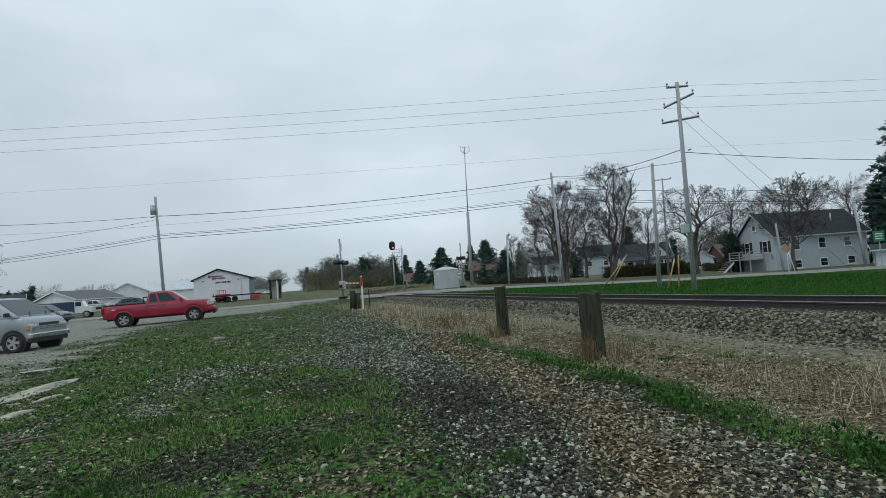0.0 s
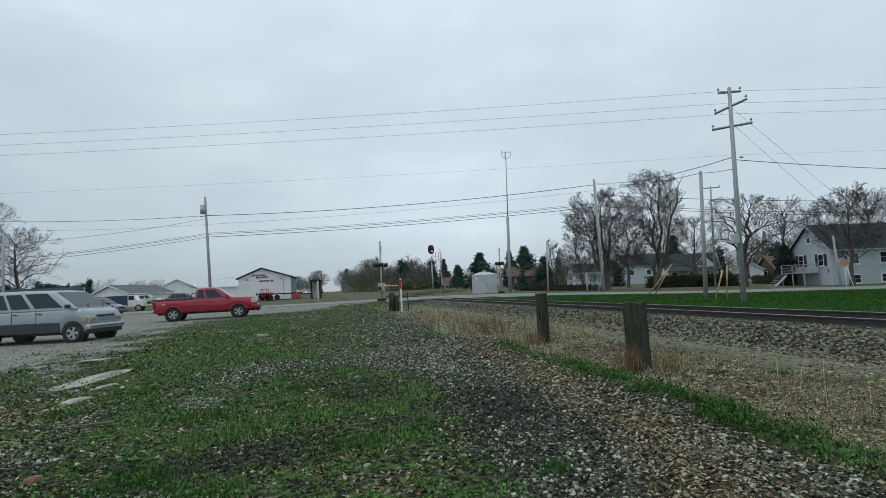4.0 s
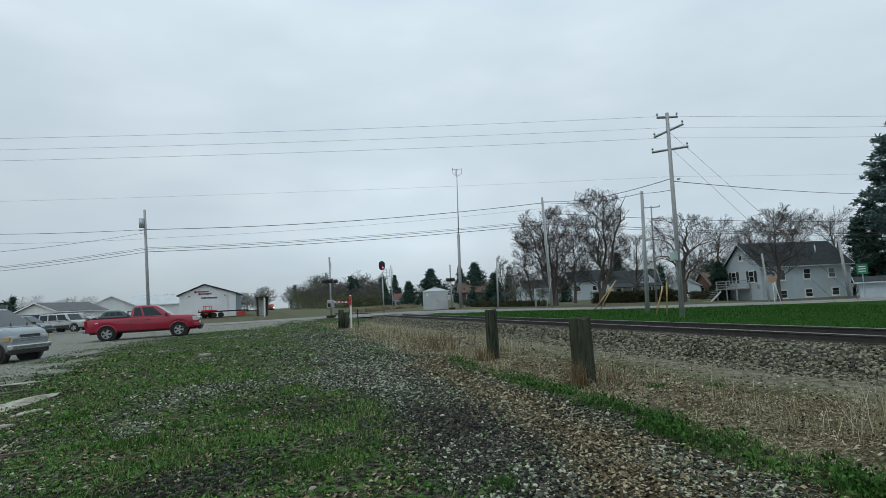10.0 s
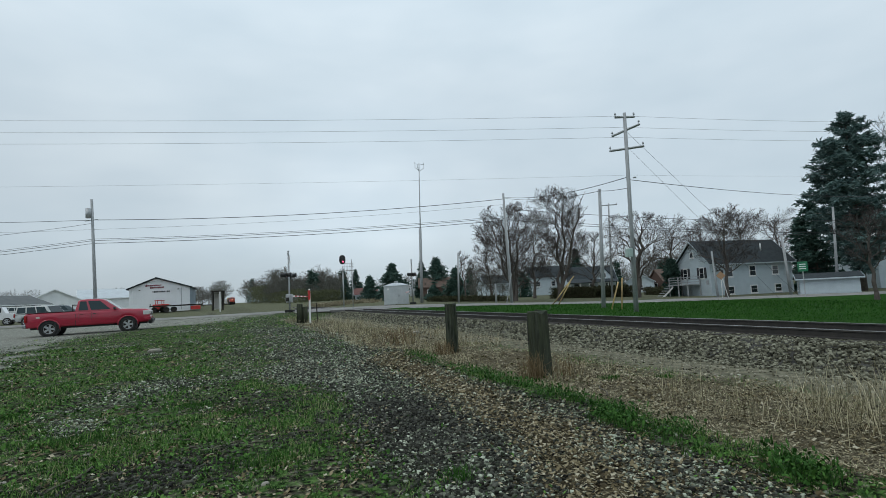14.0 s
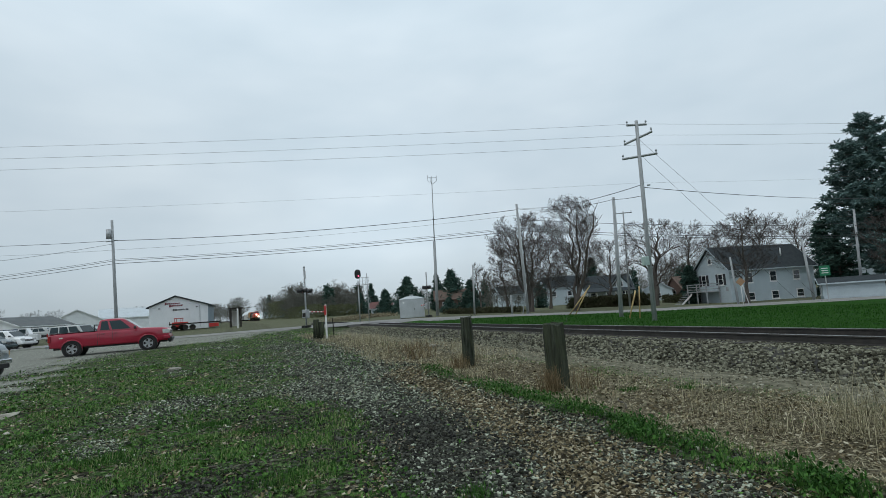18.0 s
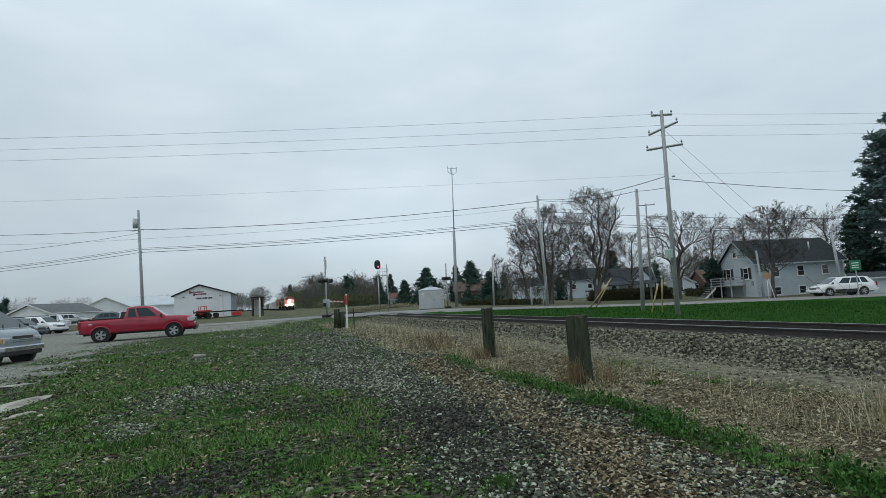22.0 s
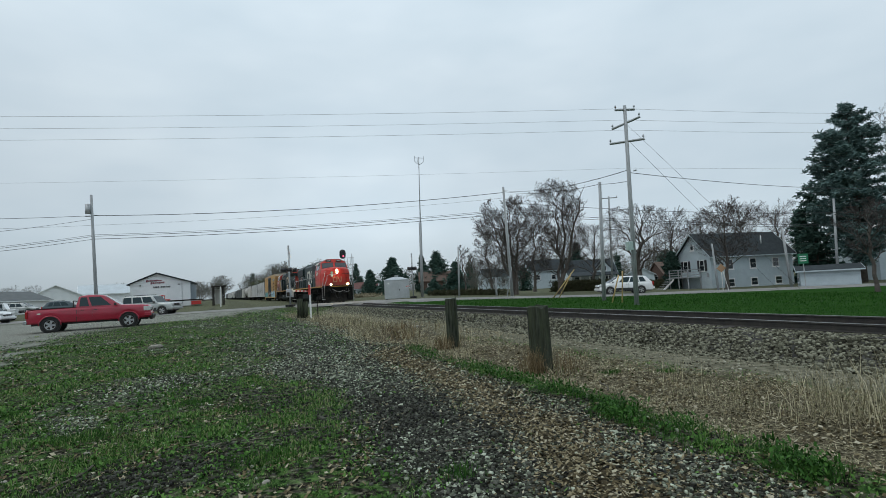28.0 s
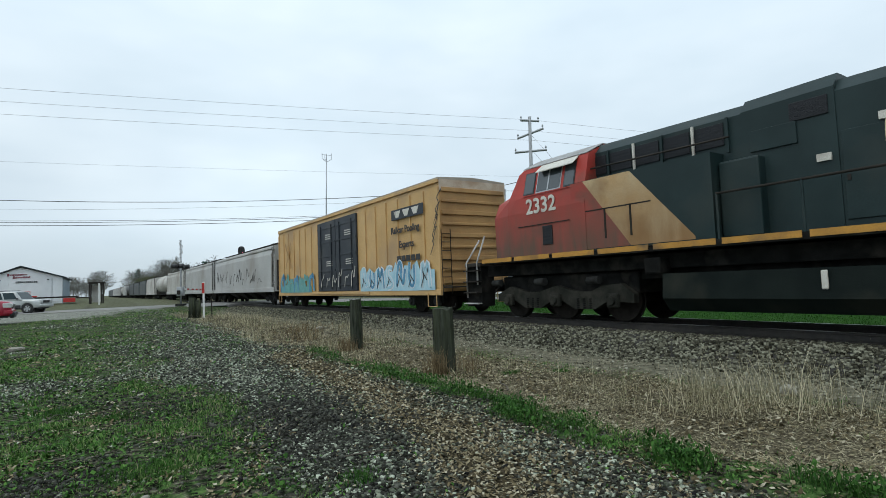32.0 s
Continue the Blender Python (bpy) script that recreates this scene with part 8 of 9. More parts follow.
def crown_segments(height, radius, seed, fork=0.25, limbs=8, kids=(7, 6, 4), trunk_r=0.3, arch=0.25, twig=0.011, stems=1):
    """Limbs and twigs that fill a rounded crown: rows of (p, q, r0, r1), thick ones and fine ones."""
    rnd = random.Random(seed)
    thick, thin = [], []
    centre, semi = Vector((0, 0, height * (fork + 1) / 2)), Vector((radius, radius, height * (1 - fork) / 2 * 1.02))

    def inside(p):
        v = p - centre
        return (v.x / semi.x) ** 2 + (v.y / semi.y) ** 2 + (v.z / semi.z) ** 2

    def limb(p, q, r0, r1, level, n, bow):
        """One bowed limb from p to q, with its side branches."""
        d = q - p
        side = d.cross(Vector((rnd.gauss(0, 1), rnd.gauss(0, 1), rnd.gauss(0, 1)))).normalized() * d.length
        pts = []
        wob = [Vector((rnd.gauss(0, 1), rnd.gauss(0, 1), rnd.gauss(0, 1))) * d.length * 0.022 for _ in range(n + 1)]
        for k in range(n + 1):
            f = k / n
            pts.append(p + d * f + Vector((0, 0, bow * d.length * math.sin(math.pi * f))) + side * 0.06 * math.sin(math.pi * f) + (wob[k] if 0 < k < n else Vector()))
        for k in range(n):
            f0, f1 = k / n, (k + 1) / n
            (thick if level < 2 else thin).append((tuple(pts[k]), tuple(pts[k + 1]), r0 + (r1 - r0) * f0, r0 + (r1 - r0) * f1))
        if level >= len(kids) + 0:
            return
        m = kids[level]
        for i in range(m):
            f = 0.12 + 0.88 * (i + rnd.random()) / m
            k = min(n - 1, int(f * n))
            o = pts[k].lerp(pts[k + 1], f * n - k)
            along = (pts[k + 1] - pts[k]).normalized()
            out = Vector((rnd.gauss(0, 1), rnd.gauss(0, 1), rnd.gauss(0.15, 0.8)))
            out = (out - along * out.dot(along)).normalized()
            e = (along * rnd.uniform(0.5, 1.0) + out * rnd.uniform(0.55, 1.0) + Vector((0, 0, 0.32))).normalized()
            ln = d.length * rnd.uniform(0.34, 0.70) * (1.15 - 0.55 * f)
            t = o + e * ln
            tries = 0
            while inside(t) > 1.22 and tries < 4:
                ln *= 0.72
                t = o + e * ln
                tries += 1
            rr_ = max(twig, (r0 + (r1 - r0) * f) * 0.42)
            limb(o, t, rr_, max(twig * 0.6, rr_ * 0.4), level + 1, 3 if level < 1 else 2, rnd.uniform(-0.02, 0.10))

    for s_ in range(stems):
        p = Vector((rnd.gauss(0, 0.3), rnd.gauss(0, 0.3), 0)) * (stems > 1)
        lean = Vector((rnd.gauss(0, 0.06), rnd.gauss(0, 0.06), 0)) * (1 + 1.4 * (stems > 1))
        leader, n = [p], 9
        for k in range(1, n + 1):
            leader.append(p + Vector((0, 0, height * 0.90 * k / n)) + lean * height * k / n + Vector((rnd.gauss(0, 1), rnd.gauss(0, 1), 0)) * height * 0.012 * (k > 1))
        for k in range(n):
            ra, rb = trunk_r * (1 - k / n) ** 0.8 + twig, trunk_r * (1 - (k + 1) / n) ** 0.8 + twig
            thick.append((tuple(leader[k]), tuple(leader[k + 1]), ra * (1.3 if k == 0 else 1), rb))
        turn = rnd.uniform(0, 6.28)
        count = int(limbs * (1.5 if stems == 1 else 1.1))
        for j in range(count):
            f = fork + (0.84 - fork) * (j + rnd.random()) / count
            a = turn + j * 2.4 + rnd.uniform(-0.3, 0.3)
            k = min(n - 1, int(f / 0.90 * n))
            o = leader[k].lerp(leader[k + 1], f / 0.90 * n - k)
            zt = min(0.96, f + rnd.uniform(0.10, 0.34) * (1 - 0.4 * f)) * height
            rise = max(0.05, 1 - ((zt - centre.z) / semi.z) ** 2)
            out_ = radius * math.sqrt(rise) * rnd.uniform(0.62, 1.0)
            tip = Vector((o.x * 0.4 + math.cos(a) * out_, o.y * 0.4 + math.sin(a) * out_, zt))
            limb(o, tip, trunk_r * (1 - f) * rnd.uniform(0.28, 0.42) + twig, twig * 1.3, 0, 6, arch * rnd.uniform(0.2, 0.8))
    return thick, thin


def bare_tree(x, y, height, radius, seed, label, z=None, name="tree", **shape):
    z0 = (gh(x, y) if z is None else z) - 0.1
    T = thing(name, pose(x, y, z0), label, "tree", "bare trees")
    thick, thin = crown_segments(height, radius, seed, **shape)
    np_part("trunk", *sticks(thick, 7), m_bark, T, True)
    c = np_part("crown", *sticks(thin, 3), m_twig, T)
    tagged(c, "fine bare twigs")
    return T


def tufts(centres, size, per, rnd, flat=0.6, length=1.0):
    """Needle tufts: thin triangles bursting from points."""
    c = np.repeat(np.array(centres), per, 0)
    n = len(c)
    d = rnd.normal(size=(n, 3)) * np.array([1, 1, flat])
    d /= np.linalg.norm(d, axis=1)[:, None]
    s = rnd.normal(size=(n, 3))
    s -= d * (s * d).sum(1)[:, None]
    s /= np.linalg.norm(s, axis=1)[:, None]
    ln = size * rnd.uniform(0.5, 1.15, (n, 1)) * length
    w = size * rnd.uniform(0.10, 0.2, (n, 1))
    base = c + rnd.normal(size=(n, 3)) * size * 0.25
    v = np.stack([base - s * w, base + s * w, base + d * ln + s * w * 0.4, base + d * ln - s * w * 0.4], 1)
    return v.reshape(-1, 3), np.arange(4 * n).reshape(n, 4)


def conifer(x, y, height, radius, seed, label, material, bare=0.12, droop=-0.1, gaps=0.0, whorls=None, per=16, size=None, shape=1.0, z=None, profile=None):
    rnd, nr = random.Random(seed), np.random.RandomState(seed)
    z0 = (gh(x, y) if z is None else z) - 0.1
    T = thing("conifer", pose(x, y, z0), label, "tree", "evergreen trees")
    part("trunk", cyl(B(), (0, 0, 0), (0, 0, height * 0.97), height * 0.018, 0.03, 9), m_bark, T)
    segs, cs = [], []
    whorls = whorls or int(height * 1.6)
    size = size or radius * 0.13
    for k in range(whorls):
        t = k / (whorls - 1)
        h = height * (bare + (1 - bare) * t)
        env = radius * (max(0.04, (1 - t) ** shape)) * (0.55 + 0.45 * min(1, (t + 0.02) / 0.16))
        if profile:
            env = float(np.interp(t, *profile))
        for j in range(rnd.choice((4, 5, 6)) + (2 if profile else 0)):
            if rnd.random() < gaps:
                continue
            a = rnd.uniform(0, 2 * math.pi)
            ln = env * rnd.uniform(0.6, 1.18)
            p = Vector((0, 0, h + rnd.uniform(-0.2, 0.2)))
            q = p + Vector((math.cos(a) * ln, math.sin(a) * ln, ln * (droop + 0.35 * t + rnd.uniform(-0.08, 0.08))))
            segs.append((p, q, max(0.02, ln * 0.014), 0.012))
            m = max(2, int(ln / (size * 0.9)))
            for i in range(m):
                f = 0.25 + 0.75 * (i + rnd.random()) / m
                w = ln * 0.20 * (1.2 - f)
                o = p.lerp(q, f)
                cs.append((o.x + rnd.gauss(0, w), o.y + rnd.gauss(0, w), o.z + rnd.gauss(0, w * 0.25)))
    tagged(np_part("branch", *sticks(segs, 4), m_bark, T), kind="stuff")
    c = np_part("crown", *tufts(cs, size, per, nr, 0.45), material, T)
    tagged(c, "dark green needles")
    return T


def tree_at(az, d, el, **k):
    x, y = at(az, d)
    z = gh(x, y)
    return dict(x=x, y=y, height=up(d, el) - z, **k)


# the two big bare trees across the road, and others among the houses
bare_tree(**tree_at(31.3, 66, 9.0, radius=5.6, seed=21, label="large bare spreading tree across the road", fork=0.10, limbs=9, kids=(8, 6, 6), trunk_r=0.20, stems=4, arch=0.06))
bare_tree(**tree_at(35.9, 64, 10.5, radius=3.9, seed=5, label="tall bare tree across the road", fork=0.12, limbs=11, kids=(8, 6, 6), trunk_r=0.21, arch=0.05, stems=3))
bare_tree(**tree_at(29.0, 72, 5.6, radius=3.0, seed=31, label="bare tree beside the road", fork=0.14, limbs=11, kids=(7, 6, 4), trunk_r=0.16))
bare_tree(**tree_at(26.1, 78, 4.4, radius=1.9, seed=32, label="slim bare tree beside the road", fork=0.2, limbs=7, kids=(7, 5, 4), trunk_r=0.12))
bare_tree(**tree_at(33.4, 86, 6.6, radius=5.0, seed=33, label="bare tree behind the larger ones", fork=0.16, limbs=11, kids=(7, 6, 4), trunk_r=0.25))
bare_tree(**tree_at(39.4, 82, 5.4, radius=4.2, seed=35, label="bare spreading tree near the houses", fork=0.2, limbs=11, kids=(7, 6, 4), trunk_r=0.24))
bare_tree(**tree_at(43.7, 72, 6.9, radius=6.0, seed=36, label="bare wide-crowned tree with arching limbs by the small house", fork=0.22, limbs=13, kids=(7, 6, 4), trunk_r=0.42, arch=0.42))
bare_tree(**tree_at(47.2, 96, 6.4, radius=5.6, seed=37, label="bare tree behind the white house", fork=0.2, limbs=12, kids=(8, 6, 4), trunk_r=0.3))
bare_tree(**tree_at(51.8, 64, 6.9, radius=3.6, seed=40, label="bare tree before the white house", fork=0.20, limbs=14, kids=(8, 6, 5), trunk_r=0.2, arch=0.12))
bare_tree(**tree_at(50.0, 98, 5.6, radius=5.5, seed=49, label="bare tree behind the white house", fork=0.2, limbs=12, kids=(8, 6, 4), trunk_r=0.3))
bare_tree(**tree_at(53.6, 96, 6.3, radius=5.5, seed=41, label="bare tree behind the white house", fork=0.2, limbs=12, kids=(8, 6, 4), trunk_r=0.3))
bare_tree(**tree_at(56.4, 102, 6.0, radius=5.0, seed=42, label="bare tree behind the white house", fork=0.2, limbs=12, kids=(8, 6, 4), trunk_r=0.3))
bare_tree(**tree_at(62.9, 46, 5.4, radius=2.2, seed=43, label="young bare tree on the lawn", fork=0.3, limbs=8, kids=(7, 6, 4), trunk_r=0.14, arch=0.1))
bare_tree(**tree_at(64.3, 80, 12.6, radius=3.4, seed=44, label="tall bare tree beside the pine", fork=0.2, limbs=12, kids=(8, 6, 4), trunk_r=0.26, arch=0.1))
bare_tree(**tree_at(70.0, 120, 4.8, radius=5.5, seed=45, label="far bare tree behind the houses", fork=0.2, limbs=8, kids=(7, 5, 4), trunk_r=0.3))
bare_tree(**tree_at(-24.3, 90, 6.9, radius=5.0, seed=46, label="bare spreading tree beyond the lot", fork=0.2, limbs=12, kids=(8, 6, 4), trunk_r=0.3))
bare_tree(**tree_at(-27.0, 84, 8.8, radius=5.2, seed=47, label="bare tree beyond the lot", fork=0.2, limbs=12, kids=(8, 6, 4), trunk_r=0.32))
conifer(**tree_at(62.1, 75, 13.3, radius=6.4, seed=2, label="tall shaggy pine with layered branches", material=m_needle, bare=0.10, gaps=0.08, droop=-0.06, whorls=38, per=26, size=0.46, profile=([0, 0.08, 0.16, 0.30, 0.45, 0.62, 0.74, 0.84, 0.93, 1.0], [0.8, 1.6, 3.3, 4.6, 4.7, 4.1, 3.4, 2.5, 1.6, 0.5])))
conifer(**tree_at(59.0, 82, 6.0, radius=3.4, seed=3, label="dense dark spruce beside the pine", material=m_spruce, bare=0.03, per=20, size=0.6, profile=([0, 0.3, 0.7, 0.9, 1], [2.9, 3.0, 2.2, 1.2, 0.3])))
conifer(**tree_at(57.9, 84, 4.8, radius=2.8, seed=4, label="dense dark spruce beside the garage", material=m_spruce, bare=0.03, per=18, size=0.55, shape=0.8))
conifer(**tree_at(47.1, 74, 1.9, radius=1.3, seed=6, label="dense clipped evergreen by the house", material=m_spruce, bare=0.0, per=46, size=0.34, whorls=20, profile=([0, 0.2, 0.75, 1], [1.1, 1.15, 1.05, 0.5])))
for az, d, el, r, s in ((18.2, 108, 3.1, 4.0, 7), (23.0, 112, 3.5, 4.6, 8), (21.4, 118, 3.3, 2.8, 15), (15.8, 120, 2.0, 2.9, 9), (14.3, 126, 2.8, 2.2, 10), (25.0, 84, 2.4, 2.6, 11), (37.9, 124, 3.6, 3.6, 12), (22.6, 88, 0.7, 2.0, 14), (13.2, 140, 1.9, 2.2, 16)):
    conifer(**tree_at(az, d, el, radius=r, seed=s, label="dark green evergreen beyond the crossing", material=m_spruce, bare=0.03, per=15, size=r * 0.17, shape=0.75, whorls=26))


WOOD = []
for i in range(6):
    thick, thin = crown_segments(10, 3.4 + 0.4 * (i % 3), 300 + i, fork=0.12, limbs=10, kids=(6, 3), trunk_r=0.12, twig=0.024)
    WOOD.append(sticks(thick + thin, 3))


def woods(name, az0, az1, d, el_lo, el_hi, seed, label, count, evergreen=0.15, clear=0.0):
    """A belt of far woodland as one mass of leafless crowns, with a few evergreens of needles."""
    rnd, nr = random.Random(seed), np.random.RandomState(seed)
    vf, cs = [], []
    for k in range(count):
        az = az0 + (az1 - az0) * (k + rnd.random()) / count
        dd = d * rnd.uniform(0.94, 1.14)
        if clear:
            dd = max(dd, (clear + rnd.uniform(0, 12)) / math.sin(radians(max(az, 0.8))))
        x, y = at(az, dd)
        z = gh(x, y) - 0.2
        prof = 0.5 + 0.5 * math.sin(az * 1.7 + seed) * 0.5 + rnd.uniform(-0.35, 0.25)
        h = up(dd, el_lo + (el_hi - el_lo) * min(1, max(0, prof))) - z
        if rnd.random() < evergreen:
            for i in range(90):
                t = rnd.random() ** 1.3
                r = h * 0.22 * (1 - t) * math.sqrt(rnd.random())
                a = rnd.uniform(0, 6.28)
                cs.append((x + math.cos(a) * r, y + math.sin(a) * r, z + h * (0.08 + 0.9 * t)))
            continue
        v, f = WOOD[rnd.randrange(6)]
        a, w = rnd.uniform(0, 6.28), h / 10 * rnd.uniform(0.9, 1.4)
        v = np.stack([(v[:, 0] * math.cos(a) - v[:, 1] * math.sin(a)) * w + x, (v[:, 0] * math.sin(a) + v[:, 1] * math.cos(a)) * w + y, v[:, 2] * h / 10 + z], 1)
        vf.append((v, f))
    if vf:
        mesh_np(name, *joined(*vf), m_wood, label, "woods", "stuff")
    if cs:
        v, f = tufts(cs, 1.0, 7, nr, 0.6)
        mesh_np(name, v, f, m_spruce, "dark evergreens in the far woods", "woods", "stuff")


woods("woods", 5.5, 13.2, 165, 1.9, 3.5, 3, "grey leafless woods beside the track", 64, 0.12, 19)
woods("woods", 3.2, 6.5, 240, 1.4, 2.4, 14, "far grey woods beside the track", 30, 0.12, 19)
woods("woods", 0.3, 1.2, 230, 1.6, 2.5, 18, "far bare trees beside the track", 8, 0.0)
woods("woods", 4.4, 13.0, 140, 0.6, 2.0, 4, "grey thicket beside the track", 44, 0.0, 18)
woods("woods", 12.0, 30.0, 180, 0.7, 2.2, 5, "far leafless trees behind the houses", 60, 0.2)
woods("woods", 26.0, 50.0, 150, 1.0, 3.6, 6, "leafless trees behind the houses", 80, 0.08)
woods("woods", 26.0, 33.0, 100, 0.4, 2.2, 16, "leafless thicket among the houses", 20, 0.08)
woods("woods", 46.0, 82.0, 140, 1.0, 3.6, 7, "leafless trees behind the houses", 80, 0.1)
woods("woods", -30.0, -4.0, 260, 0.9, 1.6, 8, "distant bare trees on the horizon", 36, 0.05)
woods("woods", -27.0, -19.5, 170, 1.2, 2.3, 9, "dark distant evergreens", 40, 0.85)
woods("woods", -1.6, 0.2, 190, 1.0, 2.2, 10, "far bare trees by the track", 12, 0.0)
for az, el, n in ((-18.9, 2.3, 3), (-16.2, 1.9, 2), (-14.5, 2.1, 3), (-9.0, 1.95, 5)):
    woods("woods", az - 0.35 * n, az + 0.35 * n, 230, el * 0.9, el, int(-az), "distant bare trees behind the workshops", n, 0.0)


def hedge(name, az0, d0, az1, d1, h, w, seed, label, material, n):
    nr = np.random.RandomState(seed)
    t = nr.rand(n, 1)
    p, q = np.array(at(az0, d0)), np.array(at(az1, d1))
    xy = p + (q - p) * t + nr.normal(size=(n, 2)) * w * 0.4
    z = gz(xy[:, 0], xy[:, 1])[:, None] + nr.rand(n, 1) * h
    v, f = tufts(np.concatenate([xy, z], 1), 0.28, 8, nr, 1.0, 1.2)
    mesh_np(name, v, f, material, label, "hedge", "stuff")


hedge("hedge", 35.5, 80, 43.0, 78, 1.5, 1.0, 1, "dark clipped hedge along the road", m_shrub, 2600)
hedge("scrub", 10.5, 84, 15.5, 86, 0.45, 3.0, 2, "dry grass beside the track", m_drygrass, 900)
hedge("scrub", 22.5, 72, 30.0, 66, 0.6, 1.6, 3, "brown scrub beside the road", m_shrub, 700)
hedge("scrub", 3.9, 262, 5.0, 222, 7.5, 4.0, 6, "pale olive willow bushes beside the track", m_olive, 1100)
hedge("scrub", 8.6, 128, 12.6, 126, 2.6, 2.4, 7, "olive undergrowth at the edge of the woods", m_olive, 900)
hedge("scrub", 5.4, 205, 8.6, 130, 3.4, 2.4, 8, "olive undergrowth at the edge of the woods", m_olive, 900)
hedge("scrub", 44.5, 92, 47.0, 80, 1.1, 0.8, 4, "low shrubs by the small white house", m_shrub, 500)

# ---- ground cover: grass, straw, leaves, gravel, ballast, as stuff ----
RNG = np.random.RandomState(17)
m_grass = island_mat("grass_blades", [(0.013, 0.041, 0.009), (0.040, 0.102, 0.021), (0.082, 0.188, 0.040), (0.145, 0.270, 0.066), (0.340, 0.315, 0.185)], 0.6)
m_lush = island_mat("lush_grass", [(0.014, 0.046, 0.009), (0.034, 0.094, 0.018), (0.066, 0.155, 0.032)], 0.55)
m_weed = island_mat("weed_leaves", [(0.018, 0.054, 0.011), (0.042, 0.108, 0.020), (0.075, 0.170, 0.034), (0.110, 0.210, 0.052)], 0.6)
m_lawn = island_mat("lawn_blades", [(0.014, 0.055, 0.008), (0.024, 0.080, 0.012), (0.040, 0.110, 0.018)], 0.7)
m_straw = island_mat("dry_straw", [(0.080, 0.072, 0.042), (0.215, 0.192, 0.115), (0.395, 0.358, 0.228), (0.64, 0.585, 0.41)], 0.8)
m_rustweed = island_mat("rust_weed", [(0.085, 0.060, 0.032), (0.165, 0.120, 0.066), (0.28, 0.215, 0.125)], 0.8)
m_litter = island_mat("leaf_litter", [(0.034, 0.028, 0.016), (0.088, 0.070, 0.039), (0.160, 0.130, 0.074), (0.260, 0.220, 0.134), (0.43, 0.40, 0.30)], 0.85)
m_stonetan = island_mat("track_stones", [(0.026, 0.024, 0.017), (0.090, 0.084, 0.058), (0.170, 0.160, 0.115), (0.255, 0.242, 0.180), (0.42, 0.41, 0.33)], 0.85)
m_stone = island_mat("gravel_stones", [(0.014, 0.017, 0.012), (0.068, 0.078, 0.056), (0.158, 0.176, 0.130), (0.272, 0.300, 0.223), (0.50, 0.54, 0.43)], 0.8)
m_stonedk = island_mat("wet_dark_stones", [(0.011, 0.011, 0.011), (0.026, 0.026, 0.019), (0.046, 0.048, 0.039), (0.111, 0.114, 0.091)], 0.6)
m_balst = island_mat("ballast_stones", [(0.016, 0.015, 0.010), (0.075, 0.073, 0.052), (0.155, 0.153, 0.112), (0.30, 0.30, 0.225)], 0.85)


def scatter(x0, x1, y0, y1, per_m2, weight):
    """Random places in a rectangle, thinned by a weight of (x, y, zones)."""
    n = int((x1 - x0) * (y1 - y0) * per_m2)
    x, y = RNG.uniform(x0, x1, n), RNG.uniform(y0, y1, n)
    zs = zones(x, y)
    keep = RNG.rand(n) < weight(x, y, zs)
    x, y = x[keep], y[keep]
    return np.stack([x, y, gz(x, y)], 1)


def blades(p, h, w, lean, least=0.0):
    """Bent grass blades at places p; h, w, lean: arrays or numbers."""
    n = len(p)
    h, w = np.broadcast_to(h, n) * RNG.uniform(0.6, 1.25, n), np.broadcast_to(w, n) * RNG.uniform(0.7, 1.3, n)
    a, b = RNG.uniform(0, 2 * np.pi, n), RNG.uniform(0, 2 * np.pi, n)
    side = np.stack([np.cos(a), np.sin(a), np.zeros(n)], 1) * (w / 2)[:, None]
    tilt = np.minimum(least + np.abs(RNG.normal(0, 1, n)) * lean, 1.54)
    d = np.stack([np.cos(b) * np.sin(tilt), np.sin(b) * np.sin(tilt), np.cos(tilt)], 1)
    tilt2 = np.minimum(tilt * 1.9 + 0.1, 1.56)
    d2 = np.stack([np.cos(b) * np.sin(tilt2), np.sin(b) * np.sin(tilt2), np.cos(tilt2)], 1)
    base = p - np.array([0, 0, 0.006])
    mid = base + d * (h * 0.55)[:, None]
    tip = mid + d2 * (h * 0.5)[:, None]
    v = np.stack([base - side, base + side, mid + side * 0.8, mid - side * 0.8, tip], 1).reshape(-1, 3)
    o = (np.arange(n) * 5)[:, None]
    f = np.concatenate([o + np.array([0, 1, 2]), o + np.array([0, 2, 3]), o + np.array([3, 2, 4])])
    return v, f


